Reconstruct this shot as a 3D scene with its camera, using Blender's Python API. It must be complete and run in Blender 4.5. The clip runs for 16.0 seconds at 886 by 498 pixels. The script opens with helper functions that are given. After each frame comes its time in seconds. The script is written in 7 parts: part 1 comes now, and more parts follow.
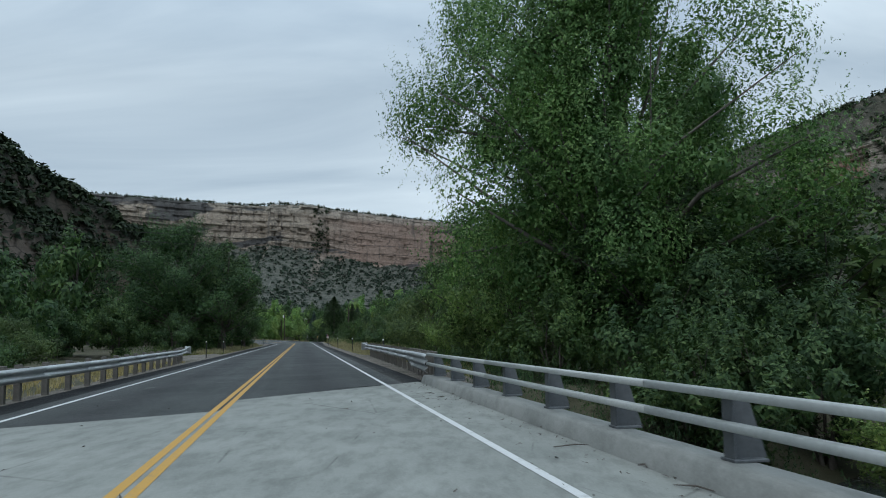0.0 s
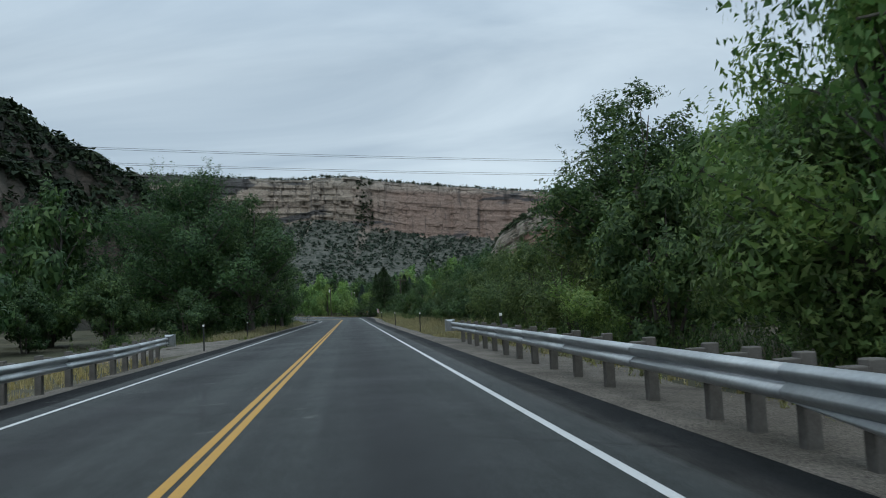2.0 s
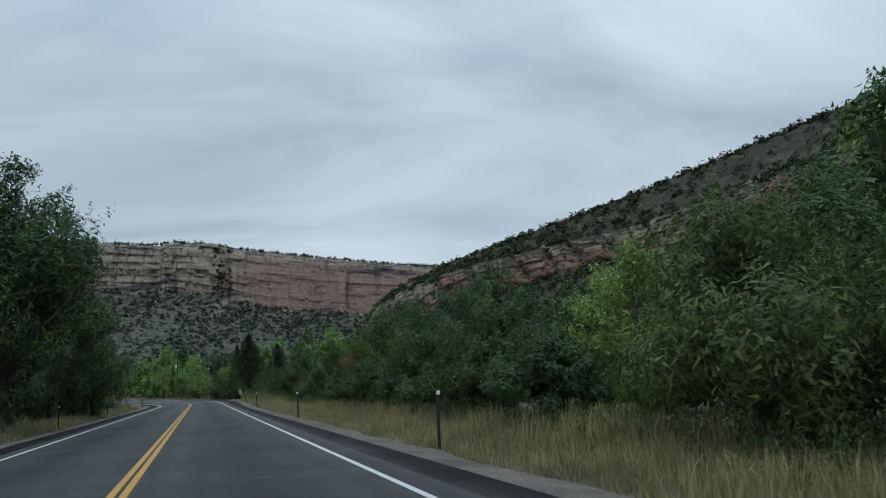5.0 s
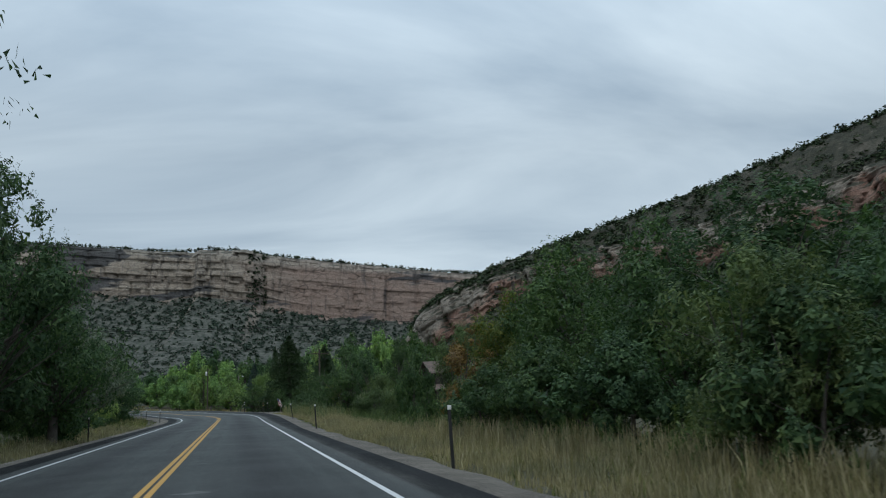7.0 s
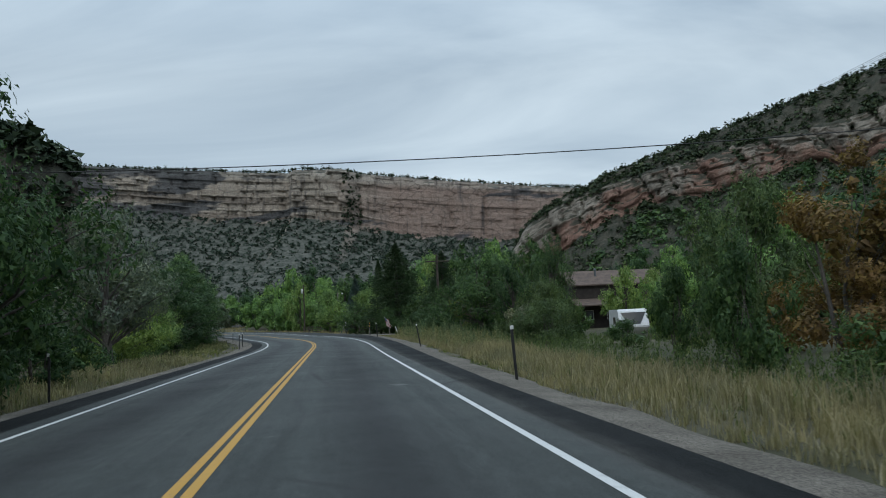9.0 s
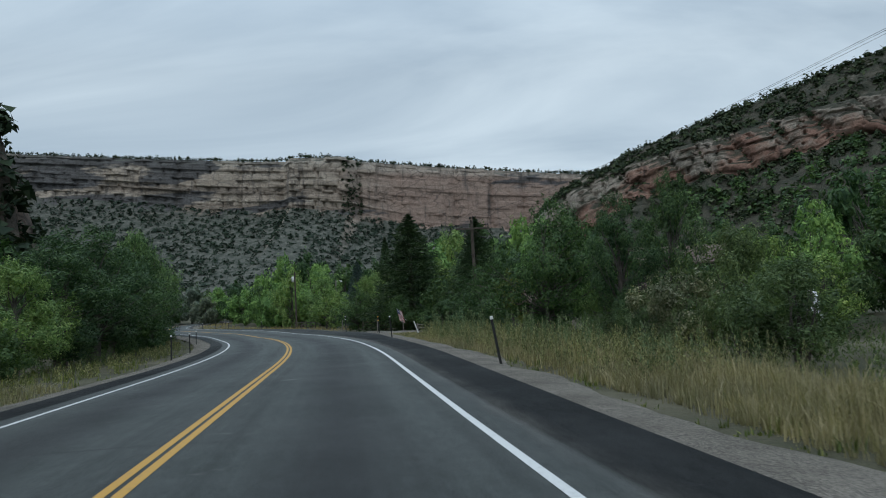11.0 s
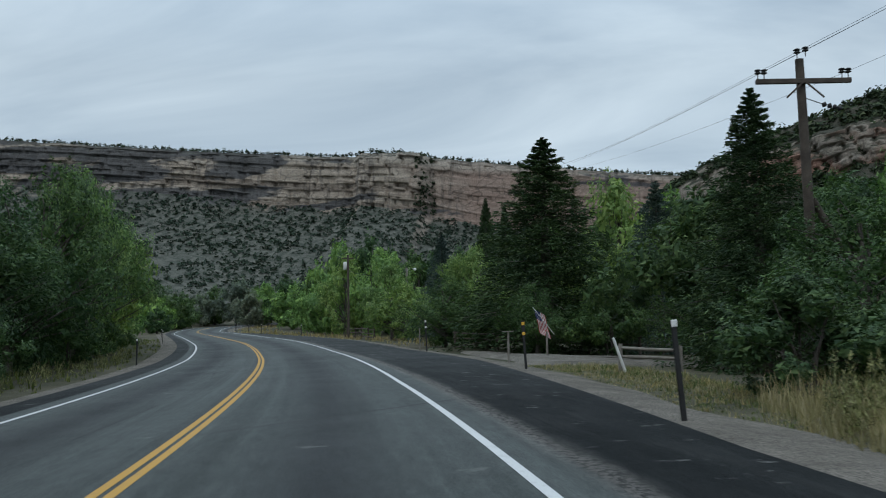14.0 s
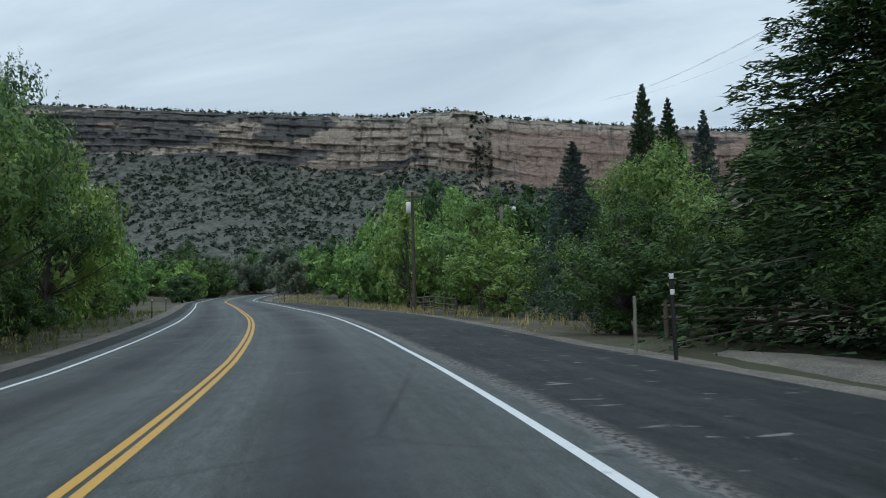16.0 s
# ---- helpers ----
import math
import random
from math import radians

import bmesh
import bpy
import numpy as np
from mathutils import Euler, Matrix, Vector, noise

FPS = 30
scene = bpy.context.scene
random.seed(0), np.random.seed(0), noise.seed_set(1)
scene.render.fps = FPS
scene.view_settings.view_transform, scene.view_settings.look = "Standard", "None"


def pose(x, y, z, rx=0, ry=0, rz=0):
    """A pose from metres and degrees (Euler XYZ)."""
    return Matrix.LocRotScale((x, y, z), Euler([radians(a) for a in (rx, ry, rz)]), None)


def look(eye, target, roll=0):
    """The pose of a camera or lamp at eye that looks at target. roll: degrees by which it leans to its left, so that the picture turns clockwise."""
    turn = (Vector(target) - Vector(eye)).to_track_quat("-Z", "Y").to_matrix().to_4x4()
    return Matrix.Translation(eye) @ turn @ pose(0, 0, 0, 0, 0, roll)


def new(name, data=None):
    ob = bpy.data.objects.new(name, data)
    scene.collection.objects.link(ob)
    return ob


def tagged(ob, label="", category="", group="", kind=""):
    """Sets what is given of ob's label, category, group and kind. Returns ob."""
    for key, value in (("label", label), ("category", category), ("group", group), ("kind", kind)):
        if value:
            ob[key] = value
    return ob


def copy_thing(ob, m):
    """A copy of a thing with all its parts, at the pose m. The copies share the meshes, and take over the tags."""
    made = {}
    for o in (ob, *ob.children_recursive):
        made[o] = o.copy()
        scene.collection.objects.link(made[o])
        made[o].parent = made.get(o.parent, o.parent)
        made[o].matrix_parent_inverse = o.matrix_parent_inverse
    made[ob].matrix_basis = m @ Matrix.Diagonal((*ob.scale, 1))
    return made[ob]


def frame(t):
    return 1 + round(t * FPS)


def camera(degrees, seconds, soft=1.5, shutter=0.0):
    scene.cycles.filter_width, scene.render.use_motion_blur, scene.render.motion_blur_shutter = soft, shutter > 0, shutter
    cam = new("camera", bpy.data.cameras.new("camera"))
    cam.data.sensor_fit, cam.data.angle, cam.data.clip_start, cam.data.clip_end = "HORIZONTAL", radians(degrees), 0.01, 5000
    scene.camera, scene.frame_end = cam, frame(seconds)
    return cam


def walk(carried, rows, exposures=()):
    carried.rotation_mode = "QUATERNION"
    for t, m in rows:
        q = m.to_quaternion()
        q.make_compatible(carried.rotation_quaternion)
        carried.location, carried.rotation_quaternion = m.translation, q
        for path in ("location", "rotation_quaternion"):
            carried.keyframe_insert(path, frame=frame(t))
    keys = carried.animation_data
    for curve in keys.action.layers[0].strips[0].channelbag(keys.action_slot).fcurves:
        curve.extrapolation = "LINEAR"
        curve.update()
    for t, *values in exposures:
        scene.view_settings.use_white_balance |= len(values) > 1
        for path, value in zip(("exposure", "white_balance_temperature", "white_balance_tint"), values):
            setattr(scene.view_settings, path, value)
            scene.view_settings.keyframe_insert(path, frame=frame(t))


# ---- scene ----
cam = camera(58.9, 16.0, soft=1.0, shutter=0.1)


# eye, target and roll along the drive
PATH = [
    (0, (0.973, -0.13, 1.171), (0.962, 1.858, 1.39), -0.8),
    (0.5, (0.096, 5.137, 1.19), (0.037, 7.125, 1.405), -2.1),
    (1, (-0.887, 10.36, 1.214), (-0.991, 12.349, 1.396), -2.5),
    (1.5, (-1.88, 15.58, 1.228), (-2.005, 17.57, 1.379), -2.7),
    (2, (-2.866, 20.659, 1.25), (-2.991, 22.649, 1.400), -2.7),
    (2.5, (-4.034, 26.003, 1.279), (-4.173, 27.992, 1.43), -1.6),
    (3, (-5.218, 31.547, 1.26), (-5.358, 33.533, 1.449), -0.8),
    (3.5, (-6.365, 37.199, 1.236), (-6.5, 39.182, 1.462), -0.5),
    (4, (-7.522, 42.992, 1.208), (-7.546, 44.974, 1.474), -1.0),
    (4.2, (-7.961, 45.338, 1.192), (-7.909, 47.315, 1.495), -1.4),
    (6.3, (-12.2, 70.146, 1.23), (-11.907, 72.091, 1.588), -3.1),
    (6.5, (-12.612, 72.495, 1.24), (-12.343, 74.442, 1.608), -2.8),
    (7, (-13.669, 78.336, 1.257), (-13.514, 80.296, 1.625), -2.4),
    (7.5, (-14.74, 84.189, 1.262), (-14.724, 86.165, 1.57), -2.6),
    (8, (-15.803, 90.051, 1.278), (-15.884, 92.036, 1.505), -3.0),
    (8.5, (-16.907, 95.988, 1.288), (-16.99, 97.976, 1.491), -2.9),
    (9, (-18.052, 101.877, 1.301), (-18.137, 103.867, 1.481), -2.7),
    (9.2, (-18.485, 104.193, 1.301), (-18.573, 106.184, 1.471), -3.3),
    (11.3, (-22.457, 128.845, 1.271), (-22.545, 130.837, 1.435), -3.2),
    (11.5, (-22.87, 131.219, 1.285), (-22.958, 133.211, 1.449), -3.3),
    (12, (-23.955, 137.247, 1.31), (-24.042, 139.237, 1.49), -3.0),
    (12.5, (-25.065, 143.322, 1.319), (-25.162, 145.311, 1.502), -2.6),
    (13, (-26.249, 149.421, 1.285), (-26.392, 151.407, 1.474), -1.6),
    (13.5, (-27.456, 155.568, 1.322), (-27.67, 157.547, 1.512), -1.2),
    (14, (-28.827, 161.716, 1.322), (-29.089, 163.689, 1.515), -1.2),
    (14.5, (-30.361, 167.774, 1.315), (-30.679, 169.741, 1.494), -2.4),
    (15, (-32.011, 173.638, 1.326), (-32.347, 175.606, 1.451), -2.4),
    (15.5, (-33.844, 179.317, 1.363), (-34.215, 181.279, 1.476), -2.0),
    (16, (-35.865, 184.964, 1.285), (-36.257, 186.922, 1.401), -1.2),
]
walk(cam, [(t, look(eye, target, roll)) for t, eye, target, roll in PATH], [(0.0, 0.05), (2.5, 0.0), (3.5, -0.12), (7.0, -0.10), (8.5, 0.0), (14.0, 0.0), (15.0, 0.15), (16.0, 0.18)])


# ---- light: an overcast sky, brighter overhead ----
def build_world():
    w = bpy.data.worlds.new("overcast_sky")
    scene.world = w
    w.use_nodes = True
    nt = w.node_tree
    nt.nodes.clear()
    N, L = nt.nodes.new, nt.links.new
    out, bg = N("ShaderNodeOutputWorld"), N("ShaderNodeBackground")
    tc, sep = N("ShaderNodeTexCoord"), N("ShaderNodeSeparateXYZ")
    L(tc.outputs["Generated"], sep.inputs[0])
    # the cloud sheet: the direction laid onto a plane overhead
    den = N("ShaderNodeMath"); den.operation = "ADD"; den.inputs[1].default_value = 0.22
    up = N("ShaderNodeMath"); up.operation = "MAXIMUM"; up.inputs[1].default_value = 0.0
    L(sep.outputs["Z"], up.inputs[0]); L(up.outputs[0], den.inputs[0])
    dx = N("ShaderNodeMath"); dx.operation = "DIVIDE"
    dy = N("ShaderNodeMath"); dy.operation = "DIVIDE"
    L(sep.outputs["X"], dx.inputs[0]); L(den.outputs[0], dx.inputs[1])
    L(sep.outputs["Y"], dy.inputs[0]); L(den.outputs[0], dy.inputs[1])
    com = N("ShaderNodeCombineXYZ")
    L(dx.outputs[0], com.inputs[0]); L(dy.outputs[0], com.inputs[1])
    mp = N("ShaderNodeMapping")
    mp.inputs["Rotation"].default_value = (0, 0, radians(28))
    mp.inputs["Scale"].default_value = (0.8, 1.5, 1)
    L(com.outputs[0], mp.inputs[0])
    n1 = N("ShaderNodeTexNoise"); n1.inputs["Scale"].default_value = 0.95; n1.inputs["Detail"].default_value = 7; n1.inputs["Roughness"].default_value = 0.52; n1.inputs["Distortion"].default_value = 0.6
    L(mp.outputs[0], n1.inputs["Vector"])
    ramp = N("ShaderNodeValToRGB")
    ramp.color_ramp.elements[0].position, ramp.color_ramp.elements[0].color = 0.30, (0.335, 0.440, 0.545, 1)
    ramp.color_ramp.elements[1].position, ramp.color_ramp.elements[1].color = 0.66, (0.670, 0.795, 0.885, 1)
    L(n1.outputs["Fac"], ramp.inputs[0])
    # overcast gradient: the zenith is about three times as bright as the horizon
    gr = N("ShaderNodeMapRange")
    gr.inputs["From Min"].default_value, gr.inputs["From Max"].default_value = 0.30, 1.0
    gr.inputs["To Min"].default_value, gr.inputs["To Max"].default_value = 1.0, SKY_ZENITH
    L(up.outputs[0], gr.inputs["Value"])
    mul = N("ShaderNodeVectorMath"); mul.operation = "SCALE"
    L(ramp.outputs[0], mul.inputs[0]); L(gr.outputs[0], mul.inputs["Scale"])
    sky = N("ShaderNodeTexSky"); sky.sky_type = "NISHITA"; sky.sun_disc = False
    sky.sun_elevation, sky.sun_rotation = radians(52), radians(200)
    sk = N("ShaderNodeVectorMath"); sk.operation = "SCALE"; sk.inputs["Scale"].default_value = 0.012
    L(sky.outputs[0], sk.inputs[0])
    add = N("ShaderNodeVectorMath"); add.operation = "ADD"
    L(mul.outputs[0], add.inputs[0]); L(sk.outputs[0], add.inputs[1])
    L(add.outputs[0], bg.inputs["Color"]); bg.inputs["Strength"].default_value = SKY_STRENGTH
    L(bg.outputs[0], out.inputs[0])


SKY_STRENGTH, SKY_ZENITH = 0.88, 2.5
build_world()
sun = new("sun", bpy.data.lights.new("sun", "SUN"))
sun.data.energy, sun.data.angle, sun.data.color = 0.55, radians(35), (1.0, 0.96, 0.9)
sun.matrix_world = look((0, 0, 100), (20, 75, 0))


# ---- materials ----
class Nodes:
    """A node material with short ways to noise, ramps and mixes."""

    def __init__(self, name):
        self.m = bpy.data.materials.new(name)
        self.m.use_nodes = True
        self.t = self.m.node_tree
        self.b = self.t.nodes["Principled BSDF"]
        self.out = self.t.nodes["Material Output"]
        self.tc = self.t.nodes.new("ShaderNodeTexCoord")

    def add(self, kind, **sets):
        n = self.t.nodes.new("ShaderNode" + kind)
        for k, v in sets.items():
            if k == "operation":
                n.operation = v
            elif k == "blend":
                n.data_type, n.blend_type = "RGBA", v
        return n

    def link(self, a, b):
        self.t.links.new(a, b)

    def coords(self, scale=(1, 1, 1), uv=False):
        mp = self.add("Mapping")
        mp.inputs["Scale"].default_value = scale
        self.link(self.tc.outputs["UV" if uv else "Object"], mp.inputs[0])
        return mp.outputs[0]

    def noise(self, scale, detail=4, rough=0.55, vec=None, dist=0.0):
        n = self.add("TexNoise")
        n.inputs["Scale"].default_value, n.inputs["Detail"].default_value = scale, detail
        n.inputs["Roughness"].default_value, n.inputs["Distortion"].default_value = rough, dist
        self.link(vec or self.tc.outputs["Object"], n.inputs["Vector"])
        return n.outputs["Fac"]

    def ramp(self, fac, *stops):
        r = self.add("ValToRGB")
        e = r.color_ramp.elements
        while len(e) < len(stops):
            e.new(0.5)
        for el, (p, c) in zip(e, stops):
            el.position, el.color = p, (*c, 1) if len(c) == 3 else (c[0], c[0], c[0], 1)
        self.link(fac, r.inputs[0])
        return r.outputs["Color"]

    def mix(self, fac, a, b, blend="MIX"):
        n = self.add("Mix", blend=blend)
        for v, k in ((fac, 0), (a, 6), (b, 7)):
            if isinstance(v, (int, float)):
                n.inputs[k].default_value = v
            elif isinstance(v, tuple):
                n.inputs[k].default_value = (*v, 1)
            else:
                self.link(v, n.inputs[k])
        return n.outputs[2]

    def math(self, op, a, b=None):
        n = self.add("Math", operation=op)
        for v, k in ((a, 0), (b, 1)):
            if isinstance(v, (int, float)):
                n.inputs[k].default_value = v
            elif v is not None:
                self.link(v, n.inputs[k])
        return n.outputs[0]

    def apron(self, along_road, uv):
        """1 on the newer shoulder, less where the old turnout begins."""
        r = self.add("MapRange")
        r.inputs["From Min"].default_value, r.inputs["From Max"].default_value = 178.0, 196.0
        r.inputs["To Min"].default_value, r.inputs["To Max"].default_value = 1.0, 0.78
        self.link(self.math("ADD", along_road, self.math("MULTIPLY", self.noise(0.3, 4, 0.6, uv), 10.0)), r.inputs["Value"])
        return r.outputs[0]

    def joints(self, scale):
        """Broken dark joint lines between blocks, 0 to 1."""
        v = self.add("TexVoronoi"); v.feature = "DISTANCE_TO_EDGE"; v.inputs["Scale"].default_value = scale
        w = self.add("VectorMath"); w.operation = "ADD"
        k = self.add("TexNoise"); k.inputs["Scale"].default_value, k.inputs["Detail"].default_value = 0.15, 3
        self.link(self.coords((0.8, 0.8, 1.7)), k.inputs["Vector"])
        m = self.add("VectorMath"); m.operation = "SCALE"; m.inputs["Scale"].default_value = 5.0
        self.link(k.outputs["Color"], m.inputs[0])
        self.link(self.coords((0.8, 0.8, 1.7)), w.inputs[0]); self.link(m.outputs[0], w.inputs[1])
        self.link(w.outputs[0], v.inputs["Vector"])
        line = self.ramp(v.outputs["Distance"], (0.01, (0.75,)), (0.09, (0.0,)))
        return self.mix(0.8, line, self.ramp(self.noise(0.08, 3), (0.38, (0.2,)), (0.6, (1.0,))), "MULTIPLY")

    def done(self, color, rough=0.8, bump=None, strength=0.3, depth=0.02, metal=0.0, spec=0.5):
        if isinstance(color, tuple):
            self.b.inputs["Base Color"].default_value = (*color, 1)
        else:
            self.link(color, self.b.inputs["Base Color"])
        if isinstance(rough, float):
            self.b.inputs["Roughness"].default_value = rough
        else:
            self.link(rough, self.b.inputs["Roughness"])
        self.b.inputs["Metallic"].default_value = metal
        self.b.inputs["Specular IOR Level"].default_value = spec
        if bump is not None:
            n = self.add("Bump")
            n.inputs["Strength"].default_value, n.inputs["Distance"].default_value = strength, depth
            self.link(bump, n.inputs["Height"])
            self.link(n.outputs[0], self.b.inputs["Normal"])
        return self.m


def speckled(name, c1, c2, big=0.6, fine=30.0, rough=0.8, strength=0.3, depth=0.02, metal=0.0, spec=0.4):
    """A surface that varies at two scales."""
    n = Nodes(name)
    a = n.ramp(n.noise(big, 5), (0.3, c1), (0.7, c2))
    f = n.noise(fine, 3, 0.6)
    c = n.mix(0.55, a, n.ramp(f, (0.25, (0.55,)), (0.75, (1.0,))), "MULTIPLY")
    return n.done(c, rough, f, strength, depth, metal, spec)


def asphalt_material():
    n = Nodes("worn_asphalt")
    uv = n.tc.outputs["UV"]
    sep = n.add("SeparateXYZ"); n.link(uv, sep.inputs[0])
    # grey wheel tracks and a dark oil strip in the middle of each lane
    lane = n.math("ABSOLUTE", n.math("SUBTRACT", n.math("ABSOLUTE", n.math("ADD", sep.outputs[0], n.math("MULTIPLY", n.noise(0.12, 2, vec=uv), 0.35))), 1.95))
    strip = n.ramp(lane, (0.10, (1.0,)), (0.95, (0.0,)))
    streak = n.noise(1.0, 5, 0.6, n.coords((2.6, 0.045, 1), True))
    base = n.ramp(streak, (0.30, (0.021, 0.026, 0.025)), (0.70, (0.056, 0.065, 0.063)))
    patch = n.noise(0.35, 5, 0.6, uv)
    base = n.mix(0.5, base, n.ramp(patch, (0.3, (0.62,)), (0.7, (1.0,))), "MULTIPLY")
    base = n.mix(n.math("MULTIPLY", strip, 0.92), base, (0.009, 0.011, 0.012))
    # stretches laid at different times: darker by the bridge, paler and older in the bend
    age = n.add("MapRange"); age.inputs["From Min"].default_value, age.inputs["From Max"].default_value = 150.0, 185.0
    age.inputs["To Min"].default_value, age.inputs["To Max"].default_value = 0.0, 1.0
    n.link(n.math("ADD", sep.outputs[1], n.math("MULTIPLY", patch, 14.0)), age.inputs["Value"])
    young = n.add("MapRange"); young.inputs["From Min"].default_value, young.inputs["From Max"].default_value = 92.0, 120.0
    young.inputs["To Min"].default_value, young.inputs["To Max"].default_value = 0.70, 0.95
    n.link(n.math("ADD", sep.outputs[1], n.math("MULTIPLY", patch, 14.0)), young.inputs["Value"])
    both = n.math("ADD", young.outputs[0], n.math("MULTIPLY", age.outputs[0], 0.42))
    tone = n.add("CombineXYZ")
    for k in range(3):
        n.link(both, tone.inputs[k])
    base = n.mix(1.0, base, tone.outputs[0], "MULTIPLY")
    # newer, darker overlay on the shoulder past the edge line
    sh = n.ramp(n.math("SUBTRACT", n.math("ABSOLUTE", sep.outputs[0]), 3.86), (0.0, (0.0,)), (0.10, (1.0,)))
    sh = n.math("MULTIPLY", sh, n.apron(sep.outputs[1], uv))
    dark = n.ramp(n.noise(0.8, 6, 0.65, n.coords((1.4, 0.12, 1), True)), (0.40, (0.005, 0.006, 0.007)), (0.76, (0.020, 0.021, 0.022)))
    base = n.mix(n.math("MULTIPLY", sh, 0.9), base, dark)
    dust = n.math("MULTIPLY", n.ramp(n.math("ABSOLUTE", n.math("SUBTRACT", sep.outputs[0], n.math("ADD", 3.72, n.math("MULTIPLY", n.noise(0.6, 4, 0.6, uv), 0.5)))), (0.06, (0.5,)), (0.30, (0.0,))), n.ramp(n.noise(1.5, 4, 0.6, n.coords((1, 0.2, 1), True)), (0.35, (0.2,)), (0.65, (1.0,))))
    base = n.mix(dust, base, (0.085, 0.082, 0.076))
    grit = n.noise(38, 4, 0.75, uv)
    base = n.mix(0.75, base, n.ramp(grit, (0.25, (0.2,)), (0.5, (1.0,)), (0.72, (2.2,))), "MULTIPLY")
    base = n.mix(0.8, base, n.ramp(n.noise(4.5, 5, 0.75, n.coords((1.6, 0.5, 1), True)), (0.3, (0.5,)), (0.7, (1.35,))), "MULTIPLY")
    # tar-dark cracks across the lanes, and pale scuffs
    v = n.add("TexVoronoi"); v.feature = "DISTANCE_TO_EDGE"; v.inputs["Scale"].default_value = 1.0
    n.link(n.coords((0.16, 0.10, 1), True), v.inputs["Vector"])
    crack = n.ramp(v.outputs["Distance"], (0.002, (0.8,)), (0.007, (0.0,)))
    base = n.mix(n.math("MULTIPLY", crack, n.ramp(n.noise(0.2, 3, 0.5, uv), (0.45, (0.0,)), (0.6, (1.0,)))), base, (0.010, 0.010, 0.011))
    scuff = n.noise(0.9, 4, 0.6, n.coords((1.0, 1.6, 1), True))
    base = n.mix(n.ramp(scuff, (0.67, (0.0,)), (0.71, (0.6,))), base, (0.14, 0.14, 0.135))
    # the old turnout: a crumbling rim beside the edge line, faint drag marks and a few pale scuffs
    old = n.ramp(n.math("SUBTRACT", sep.outputs[0], 3.9), (0.0, (0.0,)), (0.25, (1.0,)))
    old = n.math("MULTIPLY", old, age.outputs[0])
    drag = n.noise(1.1, 5, 0.65, n.coords((3.2, 0.35, 1), True))
    base = n.mix(n.math("MULTIPLY", old, n.ramp(drag, (0.50, (0.0,)), (0.72, (0.35,)))), base, (0.07, 0.071, 0.07))
    spots = n.noise(2.6, 5, 0.6, n.coords((0.55, 1.5, 1), True))
    base = n.mix(n.math("MULTIPLY", old, n.ramp(spots, (0.635, (0.0,)), (0.675, (0.85,)))), base, (0.19, 0.19, 0.185))
    rim = n.ramp(n.math("ABSOLUTE", n.math("SUBTRACT", sep.outputs[0], n.math("ADD", 3.78, n.math("MULTIPLY", n.noise(0.5, 4, 0.6, uv), 0.4)))), (0.04, (1.0,)), (0.20, (0.0,)))
    rim = n.math("MULTIPLY", n.math("MULTIPLY", rim, age.outputs[0]), n.ramp(n.noise(14, 4, 0.7, uv), (0.45, (0.0,)), (0.55, (0.9,))))
    base = n.mix(rim, base, (0.16, 0.15, 0.14))
    rough = n.ramp(patch, (0.3, (0.62,)), (0.7, (0.78,)))
    m = n.done(base, rough, grit, 0.6, 0.02, spec=0.36)
    n.link(n.ramp(sh, (0.0, (0.34,)), (1.0, (0.06,))), n.b.inputs["Specular IOR Level"])
    return m


def concrete_material(name, c1, c2, cracked=1.0):
    n = Nodes(name)
    big = n.noise(0.45, 6, 0.62)
    c = n.ramp(big, (0.3, c1), (0.7, c2))
    st = n.noise(2.2, 7, 0.7, n.coords((1.6, 0.5, 1)))
    c = n.mix(0.7, c, n.ramp(st, (0.36, (0.62,)), (0.55, (1.0,))), "MULTIPLY")
    # fine dark cracks and tar-filled spots
    v = n.add("TexVoronoi"); v.feature = "DISTANCE_TO_EDGE"; v.inputs["Scale"].default_value = 0.45
    w = n.add("Mapping"); w.inputs["Scale"].default_value = (1.0, 0.55, 1.0)
    n.link(n.tc.outputs["Object"], w.inputs[0]); n.link(w.outputs[0], v.inputs["Vector"])
    crack = n.ramp(v.outputs["Distance"], (0.001, (0.6 * cracked,)), (0.006, (0.0,)))
    c = n.mix(n.math("MULTIPLY", crack, n.ramp(n.noise(0.5, 3), (0.50, (0.0,)), (0.62, (1.0,)))), c, (0.03, 0.03, 0.028))
    c = n.mix(n.ramp(n.noise(1.3, 5, 0.7), (0.66, (0.0,)), (0.72, (0.45,))), c, (0.06, 0.06, 0.055))
    f = n.noise(45, 3)
    c = n.mix(0.4, c, n.ramp(f, (0.25, (0.6,)), (0.7, (1.1,))), "MULTIPLY")
    return n.done(c, 0.85, f, 0.2, 0.01, spec=0.3)


